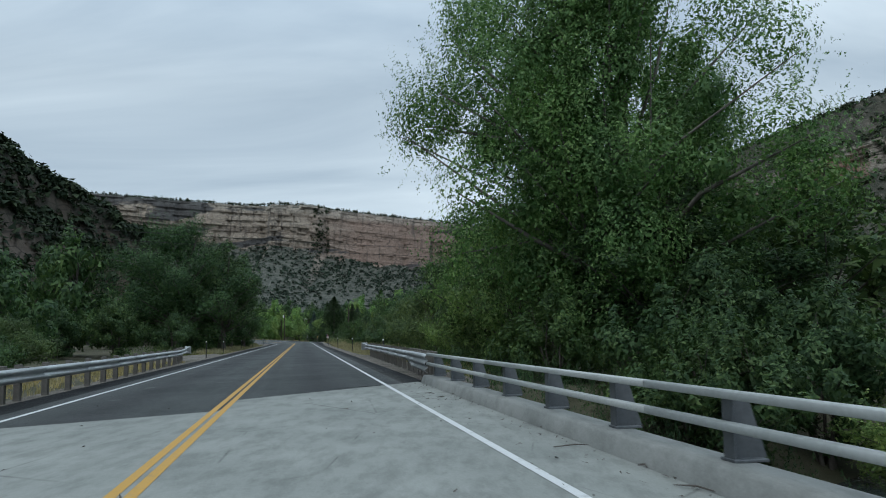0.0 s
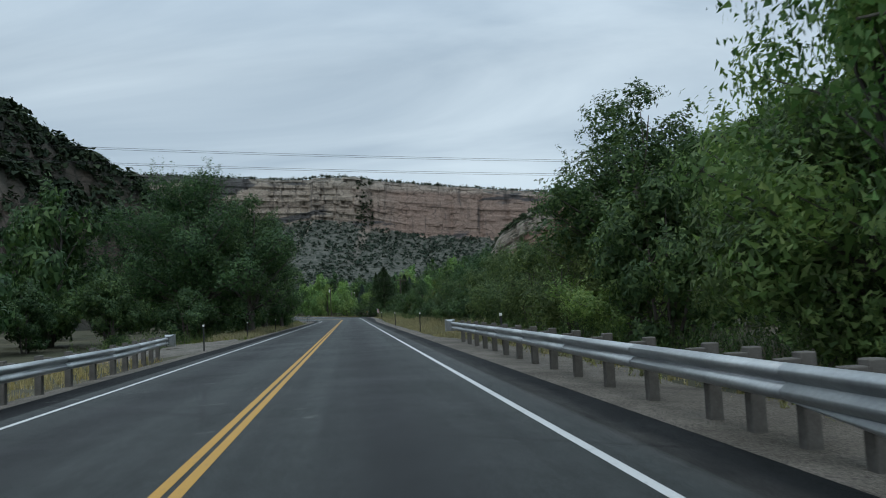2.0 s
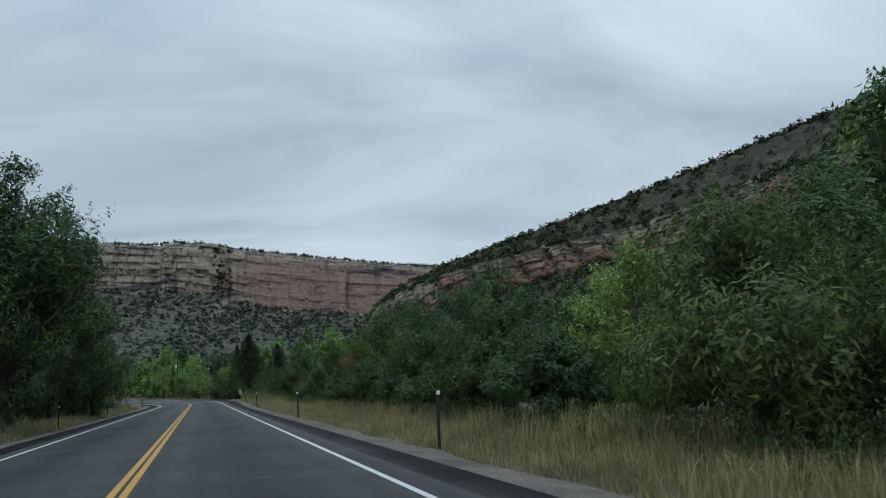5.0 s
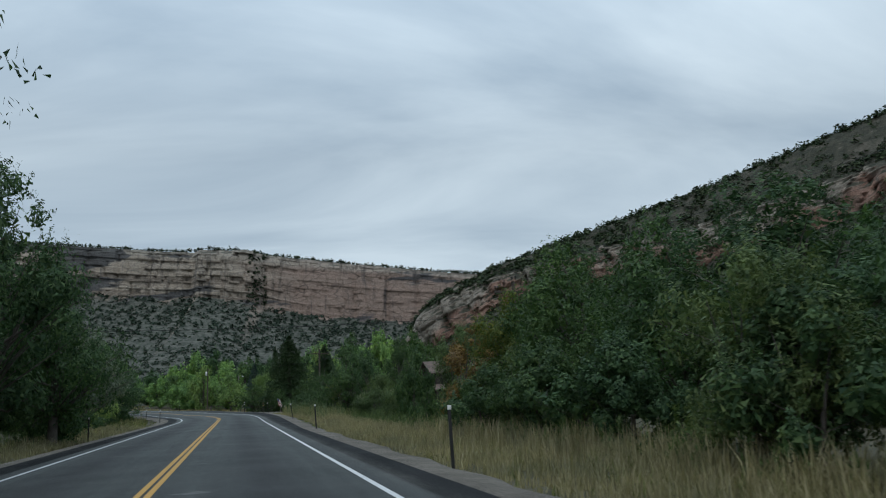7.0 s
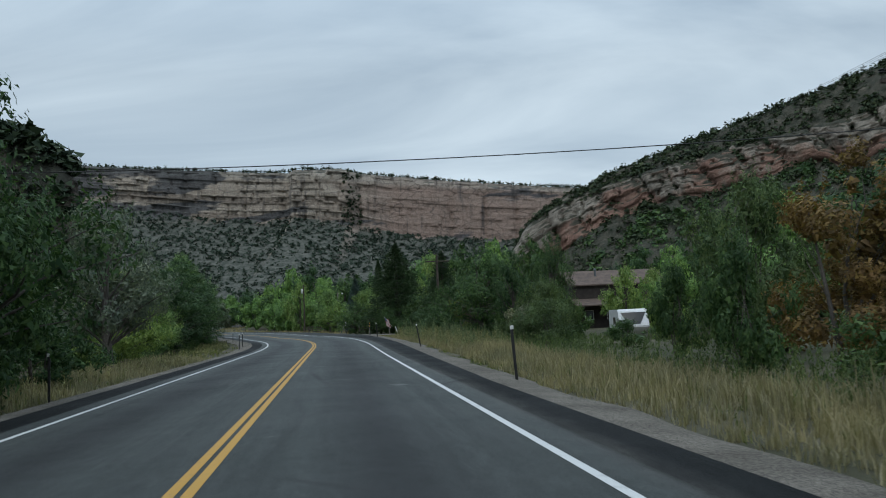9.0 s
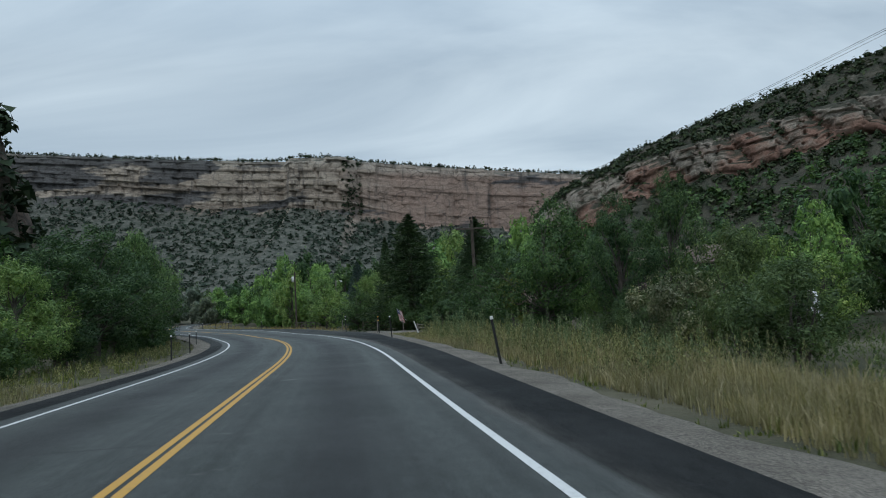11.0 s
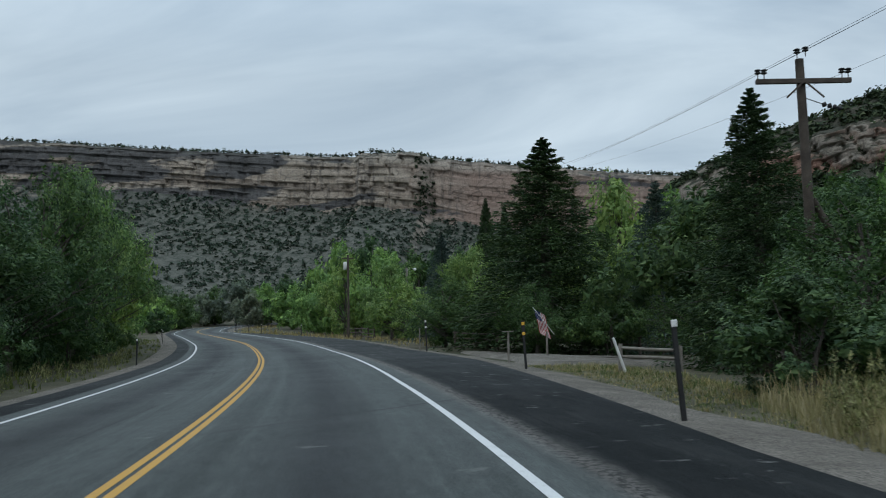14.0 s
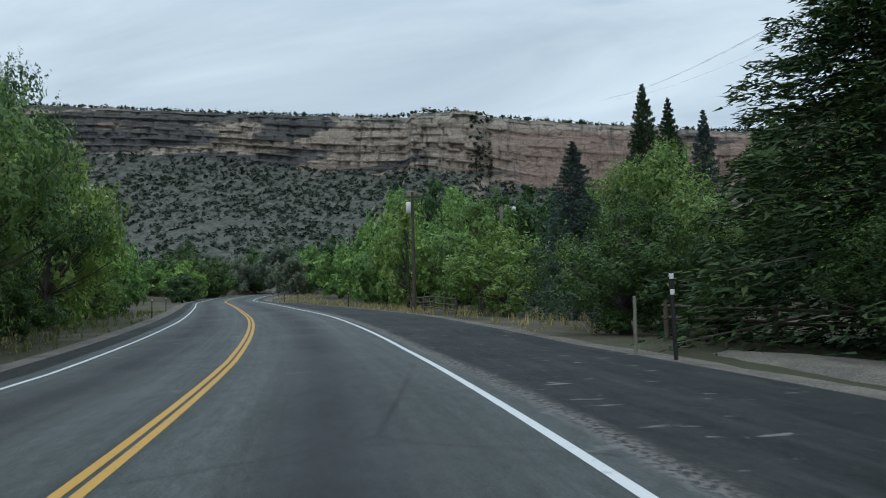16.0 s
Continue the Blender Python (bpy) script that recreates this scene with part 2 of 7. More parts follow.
def foliage_material(name, dark, mid, light, gloss=0.5, through_light=0.3):
    """Leaves: each its own green, some light passing through."""
    n = Nodes(name)
    geo = n.add("NewGeometry")
    oi = n.add("ObjectInfo")
    c = n.ramp(geo.outputs["Random Per Island"], (0.0, dark), (0.55, mid), (1.0, light))
    patch = n.noise(0.55, 3, 0.5)
    c = n.mix(0.75, c, n.ramp(patch, (0.32, (0.55, 0.62, 0.62)), (0.68, (1.25, 1.2, 1.0))), "MULTIPLY")
    c = n.mix(0.8, c, n.ramp(oi.outputs["Random"], (0.0, (0.78, 0.86, 0.9)), (1.0, (1.2, 1.12, 0.92))), "MULTIPLY")
    m = n.done(c, gloss + 0.1, spec=0.2)
    tr = n.add("BsdfTranslucent")
    n.link(n.mix(0.6, c, (1.3, 1.45, 0.6), "MULTIPLY"), tr.inputs["Color"])
    ms = n.add("MixShader")
    ms.inputs[0].default_value = through_light
    n.link(n.b.outputs[0], ms.inputs[1]); n.link(tr.outputs[0], ms.inputs[2])
    n.link(ms.outputs[0], n.out.inputs[0])
    return m


def rock_material(name, tones, varnish, soil, strata=0.55, steep=(0.55, 0.78)):
    """Bedded sandstone on steep faces, soil and litter where it lies flatter."""
    n = Nodes(name)
    warp = n.noise(0.02, 4)
    pos = n.add("SeparateXYZ"); n.link(n.tc.outputs["Object"], pos.inputs[0])
    zz = n.math("ADD", pos.outputs[2], n.math("MULTIPLY", warp, 9.0))
    cz = n.add("CombineXYZ"); n.link(n.math("MULTIPLY", pos.outputs[0], 0.012), cz.inputs[0]); n.link(n.math("MULTIPLY", pos.outputs[1], 0.012), cz.inputs[1]); n.link(n.math("MULTIPLY", zz, strata), cz.inputs[2])
    bed = n.noise(0.75, 6, 0.62, cz.outputs[0])
    c = n.ramp(bed, (0.30, tones[0]), (0.45, tones[1]), (0.56, tones[2]), (0.70, tones[3]))
    broad = n.noise(0.012, 3, 0.5)
    c = n.mix(0.8, c, n.ramp(broad, (0.35, (0.78, 0.86, 0.95)), (0.65, (1.12, 0.98, 0.9))), "MULTIPLY")
    col = n.noise(0.16, 6, 0.65, n.coords((1.0, 1.0, 0.12)))
    c = n.mix(n.ramp(col, (0.52, (0.0,)), (0.70, (0.8,))), c, varnish)
    blot = n.noise(0.035, 5, 0.6, n.coords((0.5, 0.5, 2.6)))
    c = n.mix(n.ramp(blot, (0.53, (0.0,)), (0.63, (0.7,))), c, varnish)
    fine = n.noise(0.9, 6, 0.7)
    c = n.mix(0.6, c, n.ramp(fine, (0.3, (0.5,)), (0.7, (1.2,))), "MULTIPLY")
    c = n.mix(n.joints(0.20), c, (0.026, 0.022, 0.020))
    s = n.ramp(n.noise(0.25, 6, 0.65), (0.3, soil[0]), (0.7, soil[1]))
    geo = n.add("NewGeometry")
    nz = n.add("SeparateXYZ"); n.link(geo.outputs["Normal"], nz.inputs[0])
    flat = n.ramp(n.math("ADD", nz.outputs[2], n.math("MULTIPLY", n.math("SUBTRACT", fine, 0.5), 0.25)), (steep[0], (0.0,)), (steep[1], (1.0,)))
    c = n.mix(flat, c, s)
    return n.done(c, 0.9, n.math("ADD", fine, n.math("MULTIPLY", col, 1.5)), 0.7, 0.8, spec=0.2)


def cliff_material():
    """The long cliff: pale bedded rock that turns pink and massive to the east, black desert varnish, grey scree below."""
    n = Nodes("banded_sandstone")
    pos = n.add("SeparateXYZ"); n.link(n.tc.outputs["Object"], pos.inputs[0])
    x, z = pos.outputs[0], pos.outputs[2]
    # the beds dip gently to the east
    dip = n.math("ADD", z, n.math("MULTIPLY", x, 0.10))
    cz = n.add("CombineXYZ")
    n.link(n.math("MULTIPLY", x, 0.010), cz.inputs[0]); n.link(n.math("ADD", dip, n.math("MULTIPLY", n.noise(0.03, 3), 3.0)), cz.inputs[2])
    bed = n.noise(0.16, 5, 0.6, cz.outputs[0])
    tan = n.ramp(bed, (0.30, (0.150, 0.125, 0.105)), (0.44, (0.250, 0.205, 0.165)), (0.54, (0.345, 0.290, 0.235)), (0.70, (0.395, 0.355, 0.300)))
    pink = n.ramp(bed, (0.30, (0.225, 0.162, 0.135)), (0.50, (0.280, 0.203, 0.166)), (0.68, (0.310, 0.240, 0.200)))
    wob = n.math("ADD", x, n.math("MULTIPLY", n.noise(0.05, 4), 30.0))
    mr = n.add("MapRange"); mr.inputs["From Min"].default_value, mr.inputs["From Max"].default_value = -110.0, -60.0
    n.link(wob, mr.inputs["Value"])
    c = n.mix(mr.outputs[0], tan, pink)
    # pale cream cap beds
    cap = n.ramp(n.math("MULTIPLY", dip, 0.01), (0.885, (0.0,)), (0.925, (0.55,)))
    c = n.mix(cap, c, (0.37, 0.34, 0.29))
    # desert varnish: long level sheets in the west, thin runs down the face everywhere
    west = n.add("MapRange"); west.inputs["From Min"].default_value, west.inputs["From Max"].default_value = -175.0, -215.0
    west.inputs["To Min"].default_value, west.inputs["To Max"].default_value = -0.10, 0.095
    n.link(x, west.inputs["Value"])
    sheet = n.math("ADD", n.noise(0.030, 5, 0.55, n.coords((0.55, 0.3, 3.2))), west.outputs[0])
    c = n.mix(n.ramp(sheet, (0.515, (0.0,)), (0.560, (0.88,))), c, (0.068, 0.072, 0.078))
    runs = n.noise(0.22, 6, 0.65, n.coords((1.0, 0.6, 0.07)))
    c = n.mix(n.ramp(runs, (0.54, (0.0,)), (0.68, (0.75,))), c, (0.075, 0.070, 0.068))
    fine = n.noise(0.9, 6, 0.7)
    c = n.mix(0.6, c, n.ramp(fine, (0.3, (0.5,)), (0.7, (1.2,))), "MULTIPLY")
    c = n.mix(n.math("MULTIPLY", n.joints(0.13), 0.7), c, (0.045, 0.040, 0.038))
    s = n.ramp(n.noise(0.25, 6, 0.65), (0.36, (0.034, 0.041, 0.033)), (0.64, (0.105, 0.107, 0.090)))
    s = n.mix(n.ramp(n.noise(0.55, 4, 0.7), (0.62, (0.0,)), (0.70, (0.75,))), s, (0.22, 0.205, 0.18))
    geo = n.add("NewGeometry")
    nz = n.add("SeparateXYZ"); n.link(geo.outputs["Normal"], nz.inputs[0])
    flat = n.ramp(n.math("ADD", nz.outputs[2], n.math("MULTIPLY", n.math("SUBTRACT", fine, 0.5), 0.25)), (0.60, (0.0,)), (0.82, (1.0,)))
    c = n.mix(flat, c, s)
    return n.done(c, 0.9, n.math("ADD", fine, n.math("MULTIPLY", runs, 1.5)), 0.6, 0.6, spec=0.2)


def ledge_material():
    """The hillside's cliff band: cream sandstone above, red below, stained and cracked; soil and rubble where it lies flatter."""
    n = Nodes("red_and_pale_sandstone")
    uv = n.tc.outputs["UV"]
    pos = n.add("SeparateXYZ"); n.link(uv, pos.inputs[0])
    run, v = pos.outputs[0], pos.outputs[1]
    warp = n.noise(0.05, 4)
    edge = n.math("ADD", v, n.math("ADD", n.math("MULTIPLY", n.math("SUBTRACT", warp, 0.5), 3.4), n.math("MULTIPLY", n.math("SUBTRACT", n.noise(0.6, 5, 0.65), 0.5), 0.5)))
    cz = n.add("CombineXYZ"); n.link(n.math("MULTIPLY", run, 0.06), cz.inputs[0]); n.link(n.math("MULTIPLY", v, 4.0), cz.inputs[1])
    bed = n.noise(1.0, 6, 0.62, cz.outputs[0])
    red = n.ramp(bed, (0.30, (0.170, 0.095, 0.074)), (0.50, (0.265, 0.158, 0.122)), (0.68, (0.335, 0.225, 0.175)))
    pale = n.ramp(bed, (0.30, (0.195, 0.165, 0.136)), (0.50, (0.275, 0.240, 0.200)), (0.68, (0.350, 0.318, 0.272)))
    c = n.mix(n.ramp(edge, (0.28, (0.0,)), (0.62, (1.0,))), red, pale)
    runs = n.noise(0.30, 6, 0.65, n.coords((1.0, 1.0, 0.16)))
    c = n.mix(n.ramp(runs, (0.55, (0.0,)), (0.70, (0.75,))), c, (0.085, 0.070, 0.062))
    c = n.mix(n.ramp(n.noise(0.09, 5, 0.6), (0.56, (0.0,)), (0.66, (0.55,))), c, (0.120, 0.105, 0.092))
    fine = n.noise(1.4, 7, 0.72)
    c = n.mix(0.7, c, n.ramp(fine, (0.32, (0.45,)), (0.62, (1.18,))), "MULTIPLY")
    s = n.ramp(n.noise(0.35, 6, 0.65), (0.36, (0.030, 0.034, 0.024)), (0.60, (0.064, 0.060, 0.045)), (0.76, (0.185, 0.160, 0.130)))
    geo = n.add("NewGeometry")
    nz = n.add("SeparateXYZ"); n.link(geo.outputs["Normal"], nz.inputs[0])
    flat = n.ramp(n.math("ADD", nz.outputs[2], n.math("MULTIPLY", n.math("SUBTRACT", fine, 0.5), 0.3)), (0.42, (0.0,)), (0.62, (1.0,)))
    c = n.mix(flat, c, s)
    return n.done(c, 0.9, n.math("ADD", fine, n.math("MULTIPLY", runs, 1.2)), 0.8, 0.7, spec=0.2)


def ground_material():
    n = Nodes("dry_verge_soil")
    a = n.noise(0.35, 6, 0.62)
    c = n.ramp(a, (0.30, (0.050, 0.050, 0.032)), (0.48, (0.085, 0.078, 0.052)), (0.66, (0.135, 0.120, 0.084)))
    b = n.noise(0.05, 4)
    c = n.mix(n.ramp(b, (0.40, (0.0,)), (0.62, (0.75,))), c, (0.040, 0.046, 0.024))
    f = n.noise(14, 4, 0.7)
    c = n.mix(0.7, c, n.ramp(f, (0.25, (0.45,)), (0.7, (1.2,))), "MULTIPLY")
    return n.done(c, 0.95, f, 0.5, 0.05, spec=0.2)


def gravel_material(name, c1, c2, uv=False):
    n = Nodes(name)
    v = n.add("TexVoronoi"); v.inputs["Scale"].default_value = 48
    n.link(n.tc.outputs["Object"], v.inputs["Vector"])
    grey = n.add("RGBToBW"); n.link(v.outputs["Color"], grey.inputs[0])
    c = n.ramp(grey.outputs[0], (0.1, c1), (0.9, c2))
    big = n.noise(0.7, 6, 0.65)
    c = n.mix(0.65, c, n.ramp(big, (0.34, (0.42, 0.39, 0.32)), (0.62, (1.16, 1.12, 1.04))), "MULTIPLY")
    f = n.noise(60, 3)
    c = n.mix(0.5, c, n.ramp(f, (0.25, (0.55,)), (0.7, (1.15,))), "MULTIPLY")
    return n.done(c, 0.95, v.outputs["Distance"], 0.6, 0.03, spec=0.25)


def paint_material(name, c):
    n = Nodes(name)
    w = n.noise(7, 6, 0.7)
    col = n.mix(n.ramp(w, (0.32, (0.4,)), (0.44, (0.0,))), c, (0.12, 0.12, 0.12))
    col = n.mix(0.4, col, n.ramp(n.noise(60, 3), (0.25, (0.6,)), (0.6, (1.0,))), "MULTIPLY")
    return n.done(col, 0.65, spec=0.35)


ASPHALT = asphalt_material()
DECK = concrete_material("broomed_bridge_concrete", (0.190, 0.202, 0.188), (0.280, 0.292, 0.272))
PARAPET = concrete_material("grey_curb_concrete", (0.19, 0.20, 0.19), (0.28, 0.285, 0.27), 0.0)
GROUND = ground_material()
GRAVEL = gravel_material("pale_shoulder_gravel", (0.080, 0.073, 0.066), (0.225, 0.208, 0.188))
WHITE_LINE = paint_material("white_road_paint", (0.56, 0.57, 0.57))
YELLOW_LINE = paint_material("yellow_road_paint", (0.46, 0.255, 0.045))
GALV = speckled("galvanised_steel", (0.36, 0.38, 0.39), (0.52, 0.54, 0.54), 1.5, 20, 0.42, 0.08, 0.01, 0.75, 0.5)
GALV_DARK = speckled("weathered_steel_post", (0.10, 0.11, 0.12), (0.17, 0.18, 0.19), 2.0, 30, 0.55, 0.1, 0.01, 0.5, 0.4)
BRIDGE_STEEL = speckled("painted_bridge_rail", (0.36, 0.38, 0.37), (0.47, 0.49, 0.48), 1.2, 25, 0.5, 0.08, 0.01, 0.2, 0.4)
WOOD_DARK = speckled("creosoted_timber", (0.045, 0.035, 0.028), (0.10, 0.08, 0.065), 3, 30, 0.85, 0.4, 0.02)
WOOD_BROWN = speckled("brown_timber_post", (0.065, 0.052, 0.042), (0.13, 0.108, 0.09), 3, 30, 0.9, 0.4, 0.02)
WOOD_POST = speckled("weathered_rail_post", (0.075, 0.071, 0.064), (0.155, 0.146, 0.132), 3, 30, 0.9, 0.4, 0.02)
WOOD_GREY = speckled("weathered_timber", (0.15, 0.135, 0.115), (0.27, 0.25, 0.22), 3, 30, 0.9, 0.4, 0.02)
BLACK_POST = speckled("black_post_paint", (0.012, 0.012, 0.013), (0.03, 0.03, 0.03), 4, 40, 0.6, 0.1, 0.01)
WHITE_PAINT = speckled("white_paint", (0.62, 0.62, 0.60), (0.78, 0.78, 0.76), 3, 40, 0.6, 0.05, 0.01)
YELLOW_REFLECT = speckled("yellow_reflector", (0.75, 0.42, 0.05), (0.85, 0.52, 0.08), 6, 60, 0.35, 0.1, 0.01)
WHITE_REFLECT = speckled("white_reflector", (0.72, 0.72, 0.70), (0.85, 0.85, 0.83), 6, 60, 0.3, 0.1, 0.01)
BARK = speckled("grey_brown_bark", (0.055, 0.047, 0.040), (0.14, 0.125, 0.11), 1.4, 12, 0.9, 0.6, 0.05)
PALE_BARK = speckled("pale_cottonwood_bark", (0.09, 0.082, 0.07), (0.21, 0.195, 0.17), 1.4, 12, 0.9, 0.5, 0.05)
LEAF_COTTON = foliage_material("cottonwood_leaves", (0.041, 0.101, 0.035), (0.086, 0.179, 0.066), (0.198, 0.319, 0.154), 0.42, 0.32)
LEAF_MID = foliage_material("broad_green_leaves", (0.026, 0.059, 0.026), (0.052, 0.104, 0.041), (0.103, 0.167, 0.067), 0.45, 0.24)
LEAF_DARK = foliage_material("dark_green_leaves", (0.025, 0.055, 0.028), (0.051, 0.098, 0.043), (0.104, 0.160, 0.072), 0.5, 0.24)
LEAF_BRIGHT = foliage_material("fresh_green_leaves", (0.098, 0.168, 0.060), (0.179, 0.275, 0.097), (0.316, 0.397, 0.162), 0.45, 0.32)
LEAF_WILLOW = foliage_material("willow_leaves", (0.045, 0.076, 0.032), (0.084, 0.128, 0.053), (0.144, 0.185, 0.084), 0.5, 0.24)
LEAF_OLIVE = foliage_material("silver_green_leaves", (0.095, 0.120, 0.105), (0.145, 0.175, 0.150), (0.220, 0.250, 0.210))
LEAF_RUST = foliage_material("rust_brown_leaves", (0.118, 0.078, 0.037), (0.231, 0.129, 0.055), (0.333, 0.216, 0.078))
LEAF_BLOOM = foliage_material("pale_seed_tufts", (0.050, 0.075, 0.030), (0.160, 0.170, 0.120), (0.360, 0.360, 0.300))
LEAF_YELLOW = foliage_material("yellowing_leaves", (0.060, 0.095, 0.024), (0.106, 0.135, 0.034), (0.204, 0.190, 0.042))
NEEDLE = foliage_material("dark_spruce_needles", (0.016, 0.038, 0.019), (0.032, 0.062, 0.030), (0.061, 0.097, 0.043), 0.6, 0.12)
NEEDLE_BLUE = foliage_material("blue_spruce_needles", (0.030, 0.052, 0.055), (0.050, 0.082, 0.088), (0.085, 0.125, 0.130), 0.6, 0.12)
JUNIPER = foliage_material("juniper_scrub", (0.018, 0.031, 0.021), (0.032, 0.050, 0.030), (0.063, 0.083, 0.053), 0.75, 0.1)
# juniper for the far talus, paler and bluer: distance haze put into the colour
SCRUB_HAZE = foliage_material("haze_paled_juniper_scrub", (0.023, 0.038, 0.030), (0.037, 0.057, 0.042), (0.063, 0.086, 0.067), 0.75, 0.1)
# bright green for trees farther off, lightened to paint in the haze
LEAF_FAR_HAZE = foliage_material("haze_paled_valley_leaves", (0.090, 0.176, 0.063), (0.158, 0.276, 0.097), (0.272, 0.411, 0.143), 0.5, 0.24)
GRASS_DRY = foliage_material("dry_grass", (0.206, 0.175, 0.108), (0.292, 0.247, 0.160), (0.422, 0.358, 0.258), 0.7, 0.3)
GRASS_GREEN = foliage_material("green_weeds", (0.054, 0.084, 0.027), (0.115, 0.142, 0.051), (0.216, 0.223, 0.101), 0.7, 0.25)
HILLROCK = ledge_material()
HILLROCK_DARK = rock_material("brown_varnished_sandstone", ((0.070, 0.060, 0.054), (0.120, 0.096, 0.082), (0.170, 0.140, 0.118), (0.225, 0.200, 0.172)), (0.045, 0.042, 0.040), ((0.026, 0.033, 0.025), (0.062, 0.062, 0.048)), 0.22, (0.22, 0.50))
CLIFF = cliff_material()
WATER = speckled("dark_river_water", (0.016, 0.022, 0.027), (0.045, 0.055, 0.064), 1.2, 2.5, 0.10, 0.7, 0.12)
WIRE = speckled("black_cable", (0.015, 0.015, 0.016), (0.03, 0.03, 0.03), 3, 30, 0.6, 0.05, 0.01)


# ---- mesh helpers ----
def mesh_object(name, verts, faces, material, parent=None, uvs=None, smooth=False, label=""):
    me = bpy.data.meshes.new(name)
    verts = np.asarray(verts, np.float32)
    faces = np.asarray(faces, np.int32)
    k = faces.shape[1]
    me.vertices.add(len(verts)); me.vertices.foreach_set("co", verts.ravel())
    me.loops.add(faces.size); me.loops.foreach_set("vertex_index", faces.ravel())
    me.polygons.add(len(faces))
    me.polygons.foreach_set("loop_start", np.arange(0, faces.size, k, dtype=np.int32))
    me.polygons.foreach_set("loop_total", np.full(len(faces), k, np.int32))
    if smooth:
        me.polygons.foreach_set("use_smooth", np.ones(len(faces), bool))
    if uvs is not None:
        lay = me.uv_layers.new(name="UVMap")
        lay.data.foreach_set("uv", np.asarray(uvs, np.float32)[faces.ravel()].ravel())
    me.update(calc_edges=True)
    me.materials.append(material)
    ob = new(name, me)
    if parent is not None:
        ob.parent = parent
    if label:
        tagged(ob, label)
    return ob


def part(name, bm, material, parent=None, label=""):
    """Links a bmesh as one mesh object under a thing or a part."""
    me = bpy.data.meshes.new(name)
    bm.to_mesh(me)
    bm.free()
    me.materials.append(material)
    ob = new(name, me)
    if parent is not None:
        ob.parent = parent
    if label:
        tagged(ob, label)
    return ob


def box_bm(bm, size, centre, turn=None, bevel=0.0):
    """A bevelled box added to bm."""
    m = Matrix.Translation(centre) @ (turn.to_4x4() if turn else Matrix()) @ Matrix.Diagonal((*size, 1))
    r = bmesh.ops.create_cube(bm, size=1.0, matrix=m)
    if bevel:
        es = list({e for v in r["verts"] for e in v.link_edges})
        bmesh.ops.bevel(bm, geom=es, offset=bevel, segments=1, affect="EDGES")
    return bm


def tube(points, radii, sides=8):
    """Vertices and quads of a tapered tube along points."""
    pts = [Vector(p) for p in points]
    vs, fs = [], []
    for i, p in enumerate(pts):
        d = (pts[min(i + 1, len(pts) - 1)] - pts[max(i - 1, 0)]).normalized()
        a = d.orthogonal().normalized()
        b = d.cross(a)
        if i and (a.dot(last) < 0.2):
            a = (last - d * last.dot(d)).normalized()
            b = d.cross(a)
        last = a
        for k in range(sides):
            w = 2 * math.pi * k / sides
            vs.append(p + (a * math.cos(w) + b * math.sin(w)) * radii[i])
    for i in range(len(pts) - 1):
        for k in range(sides):
            k2 = (k + 1) % sides
            fs.append((i * sides + k, i * sides + k2, (i + 1) * sides + k2, (i + 1) * sides + k))
    return vs, fs


def tubes_object(name, tubes, material, parent=None, label=""):
    vs, fs = [], []
    for v, f in tubes:
        o = len(vs)
        vs += [tuple(p) for p in v]
        fs += [tuple(i + o for i in q) for q in f]
    return mesh_object(name, vs, fs, material, parent, smooth=True, label=label)


def empty(name, x=0, y=0, z=0, turn=0.0):
    ob = new(name)
    ob.empty_display_size = 0.3
    ob.matrix_basis = pose(x, y, z, 0, 0, turn)
    return ob


def fbm(x, y, seed=0.0, octaves=4, base=1.0):
    """Cheap smooth noise for arrays, made of turned sine waves."""
    out, amp, f, tot = 0.0 * x, 1.0, base, 0.0
    for k in range(octaves):
        a = seed * 1.7 + k * 2.399
        u, v = x * math.cos(a) + y * math.sin(a), -x * math.sin(a) + y * math.cos(a)
        out = out + amp * (np.sin(u * f + 1.3 * np.sin(v * f * 0.7 + seed + k) + seed * 3.1) * np.sin(v * f * 1.13 + 1.1 * np.sin(u * f * 0.6 + 2 * k) + k * 1.9))
        tot += amp
        amp *= 0.55
        f *= 2.03
    return out / tot


# ---- the road's line: straight, a long left bend, then a right bend uphill ----
YS = np.arange(-400.0, 1400.0, 0.5)
SLOPE = np.interp(YS, [-400, 148, 226, 272, 300, 330, 1400], [-0.186, -0.186, -0.515, -0.55, -0.30, 0.15, 0.15])
XC = np.cumsum(SLOPE) * 0.5
XC = XC - np.interp(0.0, YS, XC) - 0.40
ZC = np.interp(YS, [-400, 200, 217, 235, 246, 265, 285, 305, 340, 1400], [0, 0, 0.26, 0.42, 0.55, 0.75, 1.1, 1.7, 2.6, 3.0])


def xc(y):
    return np.interp(y, YS, XC)


def zc(y):
    return np.interp(y, YS, ZC)


def side(y, u):
    """The place on the road's line at y, u metres to its right."""
    m = np.interp(y, YS, SLOPE)
    k = 1.0 / np.sqrt(1 + m * m)
    return xc(y) + u * k, y - u * m * k


def crown(u, y):
    """Fall of the surface to both sides of the centre line; the bend is banked to the left."""
    b = np.interp(y, [135, 165, 262, 285], [0, 1, 1, 0])
    return (1 - b) * np.where(u < 0, 0.033 * np.maximum(u, -4.6), -0.012 * np.minimum(u, 6.0)) + b * 0.032 * np.clip(u, -5.0, 4.0)


def right_edge(y):
    """Where the paving ends on the right; it widens into a turnout by the bend."""
    return np.interp(y, [-400, 118, 136, 160, 168, 179, 186, 216, 238, 262, 1400], [4.55, 4.6, 5.05, 5.4, 5.65, 6.65, 7.25, 7.5, 6.8, 4.7, 4.7])


